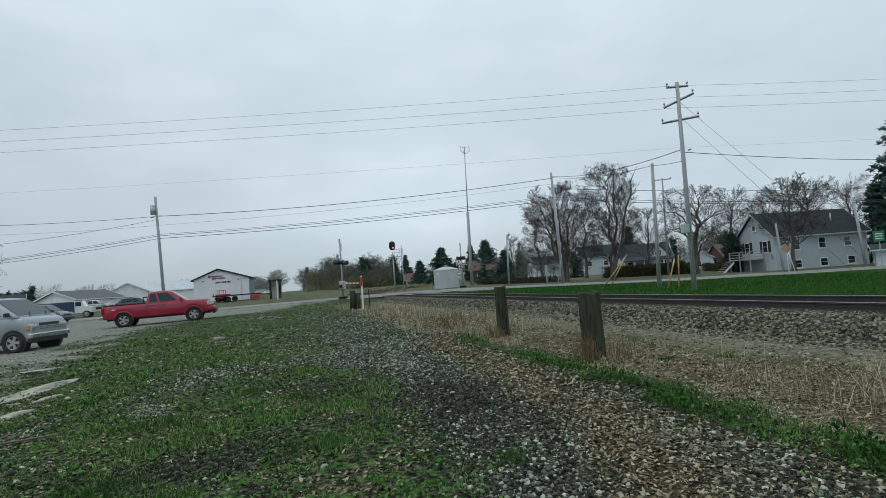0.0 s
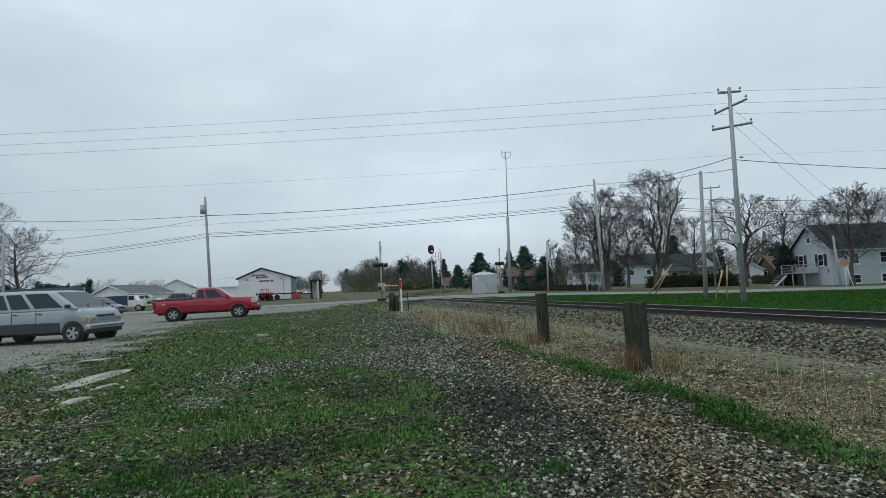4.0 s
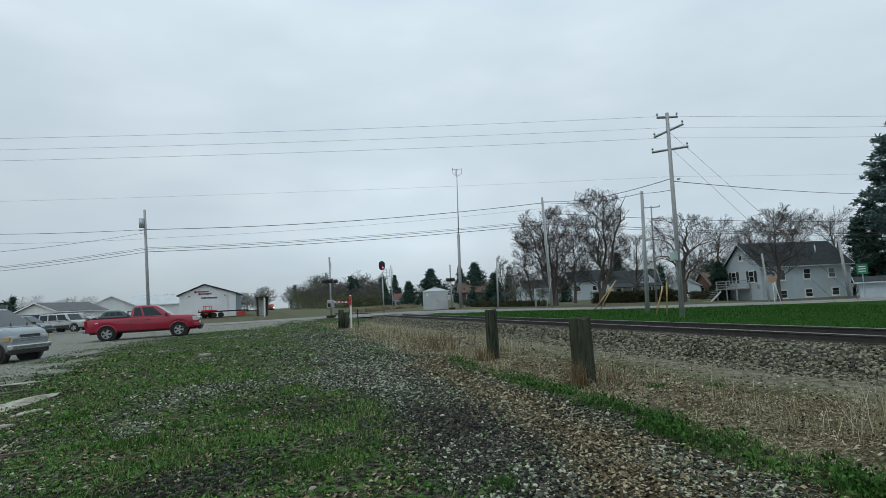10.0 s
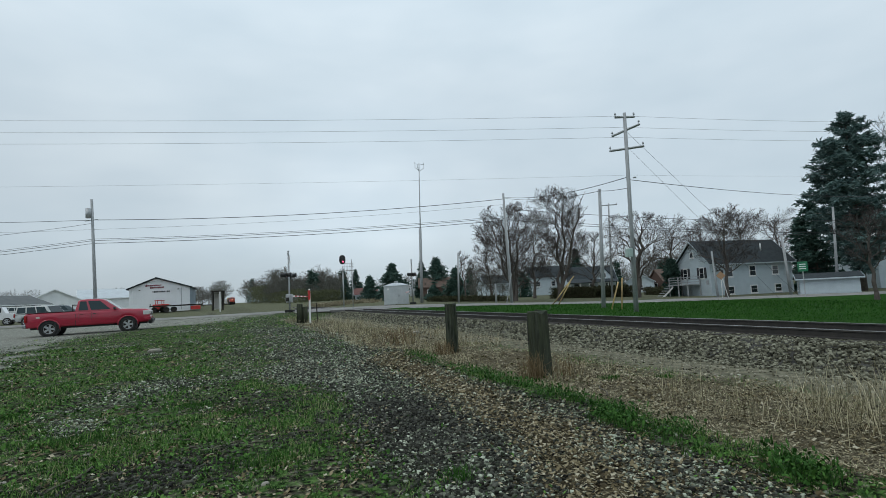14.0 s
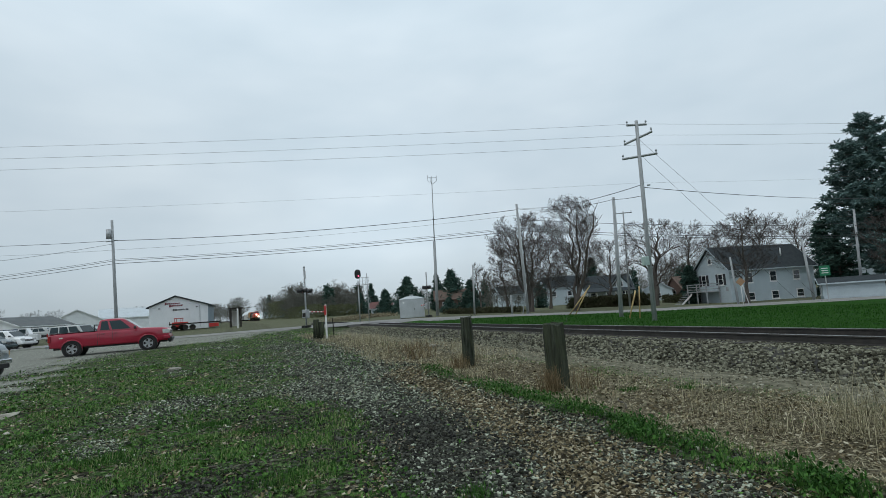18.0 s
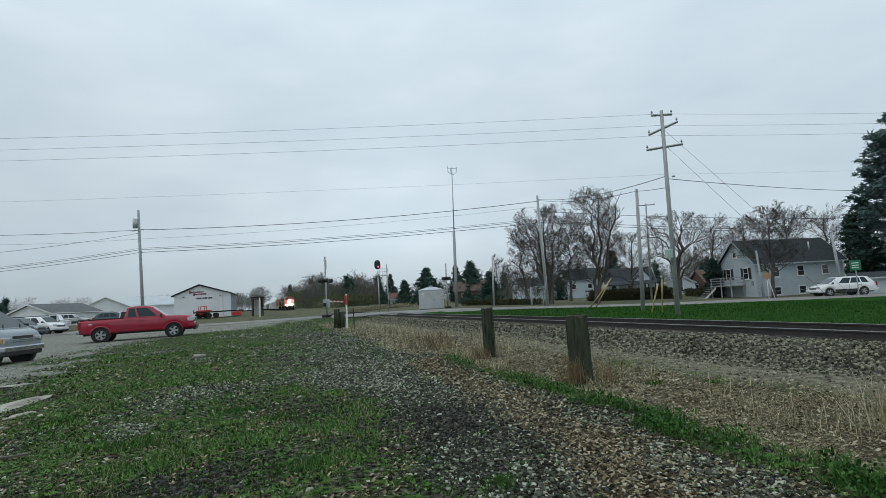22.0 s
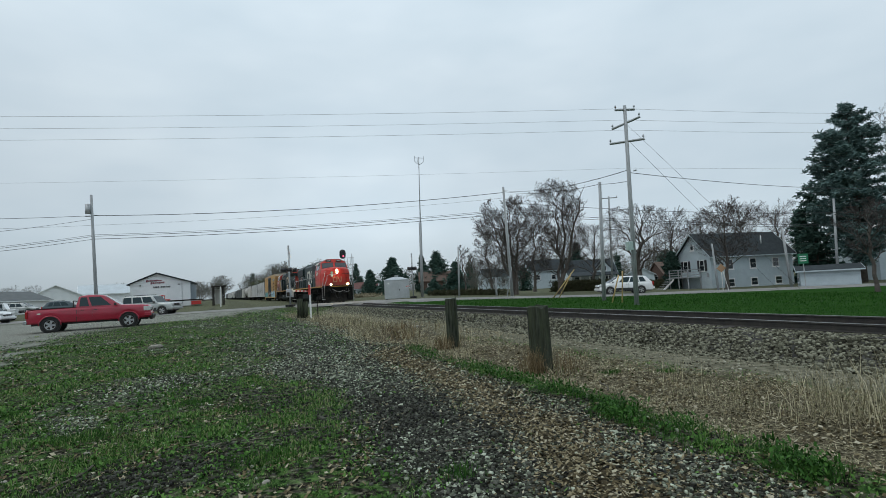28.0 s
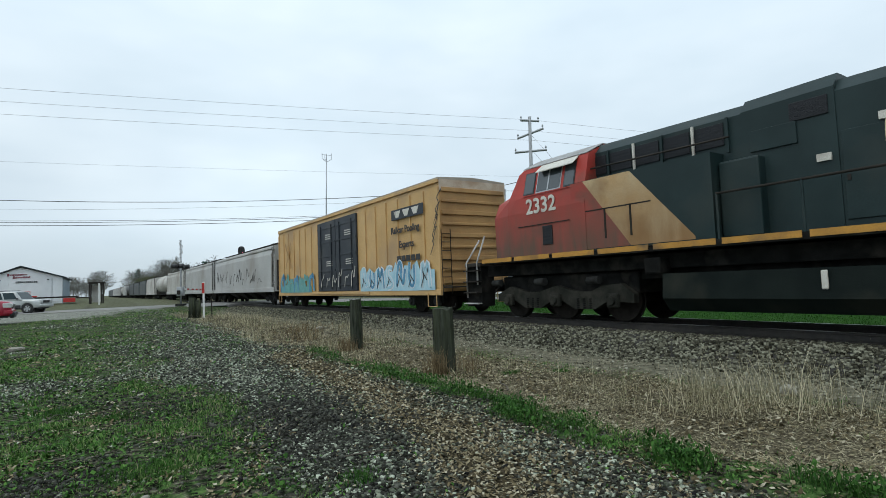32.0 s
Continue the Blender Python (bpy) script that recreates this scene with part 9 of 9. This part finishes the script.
def pebbles(p, s, flat=0.6, sink=0.25):
    """Lumpy stones of size s at places p."""
    n = len(p)
    s = np.broadcast_to(s, n)
    cube = np.array([[x, y, z] for x in (-1, 1) for y in (-1, 1) for z in (-1, 1)], float) * 0.5
    v = cube[None] * RNG.uniform(0.62, 1.08, (n, 8, 1)) + RNG.uniform(-0.10, 0.10, (n, 8, 3))
    v[:, [1, 3, 5, 7], :2] *= 0.72
    v *= np.stack([RNG.uniform(0.8, 1.35, n), RNG.uniform(0.7, 1.0, n), np.full(n, flat) * RNG.uniform(0.7, 1.3, n)], 1)[:, None, :]
    t = RNG.normal(0, 0.35, n)
    c, sn = np.cos(t)[:, None], np.sin(t)[:, None]
    v = np.stack([v[:, :, 0], v[:, :, 1] * c - v[:, :, 2] * sn, v[:, :, 1] * sn + v[:, :, 2] * c], 2)
    a = RNG.uniform(0, 2 * np.pi, n)
    c, sn = np.cos(a)[:, None], np.sin(a)[:, None]
    v = np.stack([v[:, :, 0] * c - v[:, :, 1] * sn, v[:, :, 0] * sn + v[:, :, 1] * c, v[:, :, 2]], 2)
    v = v * s[:, None, None] + (p + np.array([0, 0, 1.0]) * (s * flat * (0.5 - sink))[:, None])[:, None, :]
    q = np.array([[0, 1, 3, 2], [4, 6, 7, 5], [0, 4, 5, 1], [2, 3, 7, 6], [0, 2, 6, 4], [1, 5, 7, 3]])
    f = (np.arange(n) * 8)[:, None, None] + q[None]
    return v.reshape(-1, 3), f.reshape(-1, 4)


def flakes(p, s, tilt=0.35):
    n = len(p)
    s = np.broadcast_to(s, n) * RNG.uniform(0.5, 1.3, n)
    a = RNG.uniform(0, 2 * np.pi, n)
    u = np.stack([np.cos(a), np.sin(a), RNG.normal(0, tilt, n)], 1)
    w = np.stack([-np.sin(a), np.cos(a), RNG.normal(0, tilt, n)], 1)
    k = RNG.uniform(0.35, 0.8, n)[:, None]
    c = p + np.array([0, 0, 0.012])
    v = np.stack([c - u * s[:, None], c - w * s[:, None] * k, c + u * s[:, None], c + w * s[:, None] * k], 1).reshape(-1, 3)
    return v, np.arange(4 * n).reshape(n, 4)


BANDS = ((1.6, 5.5, -5.0, 8.0, 1.0), (5.5, 9.0, -7.5, 8.5, 0.62), (9.0, 14.0, -10.0, 9.0, 0.30), (14.0, 24.0, -12.0, 9.5, 0.12), (24.0, 46.0, -8.0, 10.0, 0.045))


def cover():
    # grass where nothing else lies, thick in clumps
    vf = []
    for y0, y1, x0, x1, k in BANDS:
        far = 1 / math.sqrt(k)
        def wgt(x, y, z):
            open_ = (1 - z["gravel"] * 0.94) * (1 - z["leaf"] * 0.9) * (1 - z["straw"] * 0.96) * (1 - z["drive"] * 0.985) * (1 - z["lot"]) * (1 - z["dark"] * 0.7)
            clump = 0.03 + 0.97 * smooth(0.45, 0.58, 0.34 * vnoise(x, y, 0.13, 24) + 0.34 * vnoise(x, y, 0.42, 21) + 0.32 * vnoise(x, y, 1.5, 22))
            return np.clip(open_ * clump * smooth(10.2, 9.2, x), 0, 1)
        p = scatter(x0, x1, y0, y1, 4200 * k, wgt)
        tall = 0.024 + 0.040 * smooth(0.55, 0.8, vnoise(p[:, 0], p[:, 1], 0.7, 23))
        vf.append(blades(p, tall * min(far, 1.35), 0.0070 * far ** 1.1, 0.95))
    mesh_np("grass", *joined(*vf), m_grass, "short patchy green spring grass", "grass", "stuff")
    # small round-leaved weeds between the blades
    vf = []
    for y0, y1, x0, x1, k in BANDS[:4]:
        p = scatter(x0, min(x1, 4.2), y0, y1, 900 * k, lambda x, y, z: np.clip((1 - z["gravel"] * 0.9) * (1 - z["lot"]) * (1 - z["dark"] * 0.7) * (1 - z["leaf"]) * smooth(0.46, 0.62, 0.6 * vnoise(x, y, 0.2, 25) + 0.4 * vnoise(x, y, 0.9, 26)), 0, 1))
        p[:, 2] += RNG.uniform(0.0, 0.035, len(p))
        vf.append(flakes(p, 0.017 / k ** 0.36, 0.6))
    mesh_np("low_weeds", *joined(*vf), m_weed, "low round-leaved green weeds", "weeds", "stuff")
    # greener verge along the edge of the gravel, in uneven tufts
    vf = []
    for y0, y1, k in ((1.4, 6, 1.0), (6, 9, 0.55), (9, 12.5, 0.25)):
        p = scatter(3.6, 5.2, y0, y1, 2600 * k, lambda x, y, z: np.clip(z["strip"] * smooth(0.36, 0.62, 0.6 * vnoise(x, y, 0.45, 31) + 0.4 * vnoise(x, y, 1.2, 33)) * np.interp(y, [1, 5, 7, 9, 12], [1.6, 1.1, 0.5, 0.3, 0.25]), 0, 1))
        vf.append(blades(p, 0.06 + 0.09 * vnoise(p[:, 0], p[:, 1], 0.5, 32), 0.008 / math.sqrt(k), 0.7))
    for cx, cy, r, n in ((-1.4, 7.6, 0.35, 700), (-2.9, 10.2, 0.45, 800), (-0.3, 9.3, 0.4, 700), (0.5, 5.6, 0.35, 600), (6.0, 7.0, 0.16, 160), (6.6, 6.4, 0.16, 160), (1.9, 4.2, 0.18, 260), (-1.5, 5.2, 0.5, 1000), (0.35, 8.3, 0.3, 420), (-3.6, 8.8, 0.3, 420), (-0.9, 4.6, 0.4, 700)):
        x, y = RNG.normal(cx, r * 0.5, n), RNG.normal(cy, r * 0.5, n)
        vf.append(blades(np.stack([x, y, gz(x, y)], 1), 0.075, 0.008, 0.7))
    p = scatter(3.7, 5.1, 1.4, 12.5, 2600, lambda x, y, z: np.clip(z["strip"] * smooth(0.40, 0.62, 0.6 * vnoise(x, y, 0.45, 31) + 0.4 * vnoise(x, y, 1.2, 33)) * np.interp(y, [1, 5, 8, 12], [1.2, 1.0, 0.6, 0.4]), 0, 1))
    p[:, 2] += RNG.uniform(0.01, 0.13, len(p))
    mesh_np("verge_weeds", *flakes(p, 0.017, 0.8), m_lush, "broad-leaved green weeds along the gravel edge", "weeds", "stuff")
    mesh_np("verge_grass", *joined(*vf), m_lush, "lush green grass verge and tufts", "grass", "stuff")
    # lawn beyond the track
    vf = []
    for x0, x1, y0, y1, n, s in ((14.2, 26, -4, 20, 150, 1.0), (14.2, 40, 20, 46, 45, 1.7), (26, 46, -6, 20, 45, 1.7)):
        p = scatter(x0, x1, y0, y1, n, lambda x, y, z: z["lawn"] * (0.35 + 0.65 * vnoise(x, y, 1.6, 71)) * (np.abs(road_uv(x, y)[1]) > 4.7))
        vf.append(blades(p, 0.07 * s, 0.022 * s, 0.7))
    mesh_np("lawn_grass", *joined(*vf), m_lawn, "mown bright green lawn", "grass", "stuff")
    # dry straw: flattened mat, and a few standing stalks
    vf = []
    for y0, y1, x0, x1, k in BANDS:
        p = scatter(max(x0, 2.6), x1, y0, y1, 2500 * k, lambda x, y, z: np.clip(z["straw"] * (0.40 + 0.60 * smooth(0.3, 0.65, 0.5 * z["n2"] + 0.5 * vnoise(x, y, 0.25, 43))) + z["drive"] * 0.16 * z["n1"] * smooth(0.35, 0.6, z["n2"]) + z["leaf"] * 0.16, 0, 1))
        vf.append(blades(p, 0.13 / k ** 0.1, 0.0062 / math.sqrt(k), 0.16, 1.30))
    for y0, y1, k in ((1.6, 6, 1.0), (6, 12, 0.5), (12, 20, 0.5), (20, 34, 0.3)):
        p = scatter(4.0, 9.0, y0, y1, 520 * k, lambda x, y, z: np.clip(z["straw"] * smooth(0.52, 0.74, vnoise(x, y, 0.8, 41)) * np.where(y > 13, 0.5 * smooth(8.2, 7.2, x), 0.07 * smooth(7.4, 6.2, x)), 0, 1))
        vf.append(blades(p, np.where(p[:, 1] > 13.5, 0.40, 0.28), 0.0050 / math.sqrt(k), 0.35))
    for cx, cy, r, n, h in ((5.95, 3.5, 0.6, 220, 0.55), (6.7, 3.0, 0.8, 300, 0.62), (7.2, 4.2, 0.6, 60, 0.35), (5.6, 5.2, 0.35, 26, 0.62), (5.3, 4.2, 0.3, 30, 0.45), (6.2, 5.9, 0.5, 26, 0.45), (5.5, 7.4, 0.4, 60, 0.35), (4.95, 10.6, 0.4, 110, 0.3), (5.1, 12.6, 0.5, 160, 0.35)):
        x, y = RNG.normal(cx, r * 0.5, n), RNG.normal(cy, r * 0.5, n)
        vf.append(blades(np.stack([x, y, gz(x, y)], 1), h, 0.0048, 0.38))
    mesh_np("dry_grass", *joined(*vf), m_straw, "tan dry grass, matted and standing", "grass", "stuff")
    vf = []
    for cx, cy, r, n, h in ((5.06, 7.85, 0.2, 200, 0.42), (5.65, 7.75, 0.3, 90, 0.36), (5.2, 12.0, 0.3, 200, 0.35), (6.0, 17.6, 0.9, 120, 0.4), (5.4, 15.5, 0.5, 90, 0.35)):
        x, y = RNG.normal(cx, r * 0.5, n), RNG.normal(cy, r * 0.5, n)
        vf.append(blades(np.stack([x, y, gz(x, y)], 1), h, 0.008 if cy < 14 else 0.013, 0.3))
    mesh_np("dead_weeds", *joined(*vf), m_rustweed, "rust-brown dead weeds round the posts", "weeds", "stuff")
    # leaves and bits
    vf = []
    for y0, y1, x0, x1, k in BANDS[:4]:
        p = scatter(x0, x1, y0, y1, 1500 * k, lambda x, y, z: np.clip(z["leaf"] * 1.3 + z["straw"] * 0.15 + 0.30 * (1 - z["lot"]) * (1 - z["drive"]) * smooth(0.45, 0.7, vnoise(x, y, 0.35, 63)) * (1 - 0.7 * z["gravel"]), 0, 1))
        vf.append(flakes(p, 0.023 / k ** 0.3))
    mesh_np("leaf_litter", *joined(*vf), m_litter, "brown leaf litter and wood bits", "leaves", "stuff")
    # loose gravel
    vf, vd = [], []
    for y0, y1, x0, x1, k in BANDS:
        p = scatter(x0, min(x1, 6.0), y0, y1, 1700 * k ** 0.68, lambda x, y, z: np.clip((z["gravel"] * (0.25 + 0.75 * z["n2"]) * (1 - 0.94 * np.clip(z["leaf"], 0, 1)) + 0.05 * smooth(0.5, 0.75, vnoise(x, y, 0.7, 62)) * (1 - z["straw"]) + z["lot"] * np.where(y < 14, 0.10, 0.03) + z["leaf"] * 0.03) * (1 - 0.93 * z["dark"]), 0, 1))
        vf.append(pebbles(p, (0.014 + 0.032 * RNG.rand(len(p)) ** 2.2) / k ** 0.12, 0.55, 0.3))
        p = scatter(x0, min(x1, 5.0), y0, y1, 1900 * k, lambda x, y, z: np.clip(z["dark"] * 0.8 + z["gravel"] * 0.34 * (1 - 0.8 * np.clip(z["leaf"], 0, 1)) + 0.14 * smooth(0.55, 0.75, vnoise(x, y, 0.9, 61)) * (1 - z["straw"]) * (1 - z["lot"]), 0, 1))
        vd.append(pebbles(p, (0.016 + 0.030 * RNG.rand(len(p)) ** 2) / k ** 0.15))
    mesh_np("gravel", *joined(*vf), m_stone, "loose pale grey gravel", "gravel", "stuff")
    mesh_np("dark_gravel", *joined(*vd), m_stonedk, "dark damp gravel and soil crumbs", "gravel", "stuff")
    p = scatter(6.4, 10.2, 1.0, 30.0, 330, lambda x, y, z: np.clip(z["drive"] * (0.15 + 0.85 * z["n2"]), 0, 1) * 0.6)
    mesh_np("drive_gravel", *pebbles(p, 0.018 + 0.030 * RNG.rand(len(p)) ** 2), m_stonetan, "fine gravel of the service track", "gravel", "stuff")
    # ballast stones on the shoulder and between the ties
    vf = []
    for y0, y1, k in ((-2, 9, 1.15), (9, 18, 0.75), (18, 46, 0.28)):
        n = int((y1 - y0) * 2.6 * 470 * k)
        x, y = RNG.uniform(TX - 3.15, TX - 0.55, n), RNG.uniform(y0, y1, n)
        w = x - TX
        z = np.interp(w, [-3.3, -2.45, -1.95, -1.55, 0], [-0.25, 0.02, 0.18, 0.30, 0.30])
        z = np.maximum(z, gz(x, y) - 0.01)
        vf.append(pebbles(np.stack([x, y, z], 1), (0.034 + 0.036 * RNG.rand(n)) / k ** 0.2, 0.75, 0.2))
    mesh_np("ballast_stone", *joined(*vf), m_balst, "angular grey-brown ballast stones", "ballast", "stuff")


cover()


# ---- single stones, slabs, boards and sticks ----
m_slab = mat("pale_concrete", (0.40, 0.385, 0.315), (0.29, 0.28, 0.225), 4, 0.9, bump=0.6, fine=25, dirt=(0.14, 0.125, 0.10))
m_rock = mat("field_stone", (0.34, 0.32, 0.27), (0.22, 0.205, 0.17), 6, 0.9, bump=0.6, fine=30, vary=0.3)
m_board = mat("grey_board", (0.13, 0.112, 0.085), (0.085, 0.075, 0.058), 5, 0.9, bump=0.4, fine=40, stretch=(0.5, 6, 6))


def rock(x, y, sx, sy, sz, seed, name="rock", label="loose pale field stone in the grass", material=None, rz=None, sink=0.35):
    rnd = random.Random(seed)
    b = B()
    bmesh.ops.create_icosphere(b, subdivisions=2, radius=0.5)
    for v in b.verts:
        v.co *= 1 + 0.25 * noise.noise(v.co * 2.2 + Vector((seed, 0, 0))) + rnd.uniform(-0.05, 0.05)
        v.co = Vector((v.co.x * sx, v.co.y * sy, max(-0.5, min(0.42, v.co.z)) * sz))
    o = part(name, b, material or m_rock)
    o.matrix_world = pose(x, y, gh(x, y) + sz * (0.5 - sink), rnd.uniform(-4, 4), rnd.uniform(-4, 4), rnd.uniform(0, 360) if rz is None else rz)
    tagged(o, label, "stone", "loose stones")


for i, (x, y, sx, sy, sz, rz) in enumerate(((-4.38, 12.4, 2.2, 0.62, 0.07, 74), (-3.75, 9.9, 0.56, 0.30, 0.09, 55), (-3.8, 11.4, 0.45, 0.30, 0.05, 45), (-5.5, 16.4, 1.7, 0.30, 0.05, 67))):
    rock(x, y, sx, sy, sz, i + 3, "concrete_slab", "broken pale concrete slab in the grass", m_slab, rz, 0.3)
rr = random.Random(12)
for i in range(46):
    x, y = rr.uniform(-5.2, 1.0), rr.uniform(4.2, 16)
    s = rr.uniform(0.03, 0.07)
    rock(x, y, s * 1.4, s, s * 0.6, 50 + i)
for i in range(18):
    x, y = rr.uniform(-5.6, -3.2), rr.uniform(6.8, 11.5)
    s = rr.uniform(0.05, 0.13)
    rock(x, y, s * 1.4, s, s * 0.6, 120 + i)
rock(-1.69, 19.7, 0.6, 0.4, 0.22, 30, label="pale flat stone in the grass")
rock(6.9, 18.4, 0.3, 0.22, 0.16, 31, label="white stone in the dry grass", material=m_slab)
rock(-2.46, 5.6, 0.15, 0.11, 0.10, 33, label="orange-brown stone in the grass", material=mat("orange_stone", (0.22, 0.125, 0.075), (0.17, 0.095, 0.06), 6, 0.9, bump=0.4))
rock(7.4, 3.3, 0.2, 0.15, 0.2, 34, label="pale stone among dry grass", material=m_slab)
for i in range(9):
    x, y = 16.0 + rr.uniform(-0.5, 1.5), 8.4 - 0.55 * i + rr.uniform(-0.2, 0.2) + 1.2
    s = rr.uniform(0.3, 0.7)
    rock(x, y, s * 1.3, s, s * 0.6, 200 + i, label="pale boulder at the edge of the lawn", material=m_slab)


def stick(p, q, r, label, flat=False, seed=1):
    rnd = random.Random(seed)
    a, c = Vector((*p, gh(*p) + r)), Vector((*q, gh(*q) + r + 0.01))
    if flat:
        d = c - a
        b = box(B(), 0, 0, 0, d.length, r * 4, r * 1.6, 0.004)
        o = part("board", b, m_board)
        o.matrix_world = Matrix.Translation((a + c) / 2 + Vector((0, 0, 0.02))) @ d.to_track_quat("X", "Z").to_matrix().to_4x4()
    else:
        pts = [a.lerp(c, k / 5) + Vector((rnd.uniform(-1, 1), rnd.uniform(-1, 1), rnd.uniform(0, 1))) * 0.02 for k in range(6)]
        o = part("stick", tube(B(), pts, r, 6), m_board)
    tagged(o, label, "stick" if not flat else "board", "sticks and boards on the ground")


stick((-3.24, 7.91), (-2.55, 7.86), 0.013, "weathered grey board lying in the grass", True)
stick((-0.42, 6.95), (-0.2, 6.75), 0.012, "pale broken stick in the grass", False, 2)
stick((-0.3, 6.4), (-0.12, 6.33), 0.012, "pale broken stick in the grass", False, 3)
stick((1.15, 6.25), (1.5, 6.32), 0.007, "thin dark stick on the gravel", False, 4)
stick((2.0, 4.7), (2.4, 4.6), 0.007, "thin dark stick on the gravel", False, 5)
stick((-2.05, 5.1), (-1.9, 5.35), 0.010, "pale broken stick in the grass", False, 6)
stick((-1.3, 5.7), (-1.05, 6.2), 0.010, "thin twig in the grass", False, 7)
stick((5.0, 5.9), (5.35, 6.5), 0.010, "long dry stalk leaning in the straw", False, 8)
stick((-5.2, 14.0), (-4.7, 14.4), 0.014, "weathered grey board lying in the grass", True)
for i in range(16):
    x, y = rr.uniform(-3, 3.5), rr.uniform(4.2, 10)
    a = rr.uniform(0, 6.28)
    stick((x, y), (x + 0.22 * math.cos(a), y + 0.22 * math.sin(a)), rr.uniform(0.005, 0.01), "thin broken twig on the ground", False, 20 + i)


# ---- what moves ----
def roll(V, radius, way):
    """Wheels of a car turn as it goes; way: rows of (seconds, metres gone)."""
    wheels = [w for w in V.children if w.name.startswith("wheel") and not w.name.startswith("wheel_well")]
    for w in wheels:
        base = w.location.copy()
        rows, last = [], None
        for (t0, s0), (t1, s1) in zip(way, way[1:]):
            n = max(1, int(abs(s1 - s0) / radius / radians(70)) + 1)
            rows += [(t0 + (t1 - t0) * k / n, s0 + (s1 - s0) * k / n) for k in range(n)]
        rows.append(way[-1])
        walk(w, [(t, Matrix.Translation(base) @ Matrix.Rotation(s / radius, 4, "Y")) for t, s in rows])


def drive(V, rows, lane, flip):
    walk(V, [(t, car_pose(u, lane, flip)) for t, u in rows])
    s = -1 if flip else 1
    roll(V, 0.38, [(t, s * (u - rows[0][1])) for t, u in rows])


def motions():
    start = 0.0
    for ob, length in CONSIST:
        walk(ob, [(t, pose(TX, Y30 + V * (30.0 - t) + 0.85 * max(0.0, 30.0 - t) + start, RAIL_Z)) for t in (0.0, 7.0, 14.0, 21.0, 25.0, 28.0, 29.0, 30.0, 31.0, 32.0)])
        start += length
    drive(JEEP, JEEP_ROWS, -1.7, False)
    drive(ESCAPE, ESCAPE_ROWS, -1.7, False)
    drive(TRAVERSE, TRAVERSE_ROWS, 1.7, True)


motions()
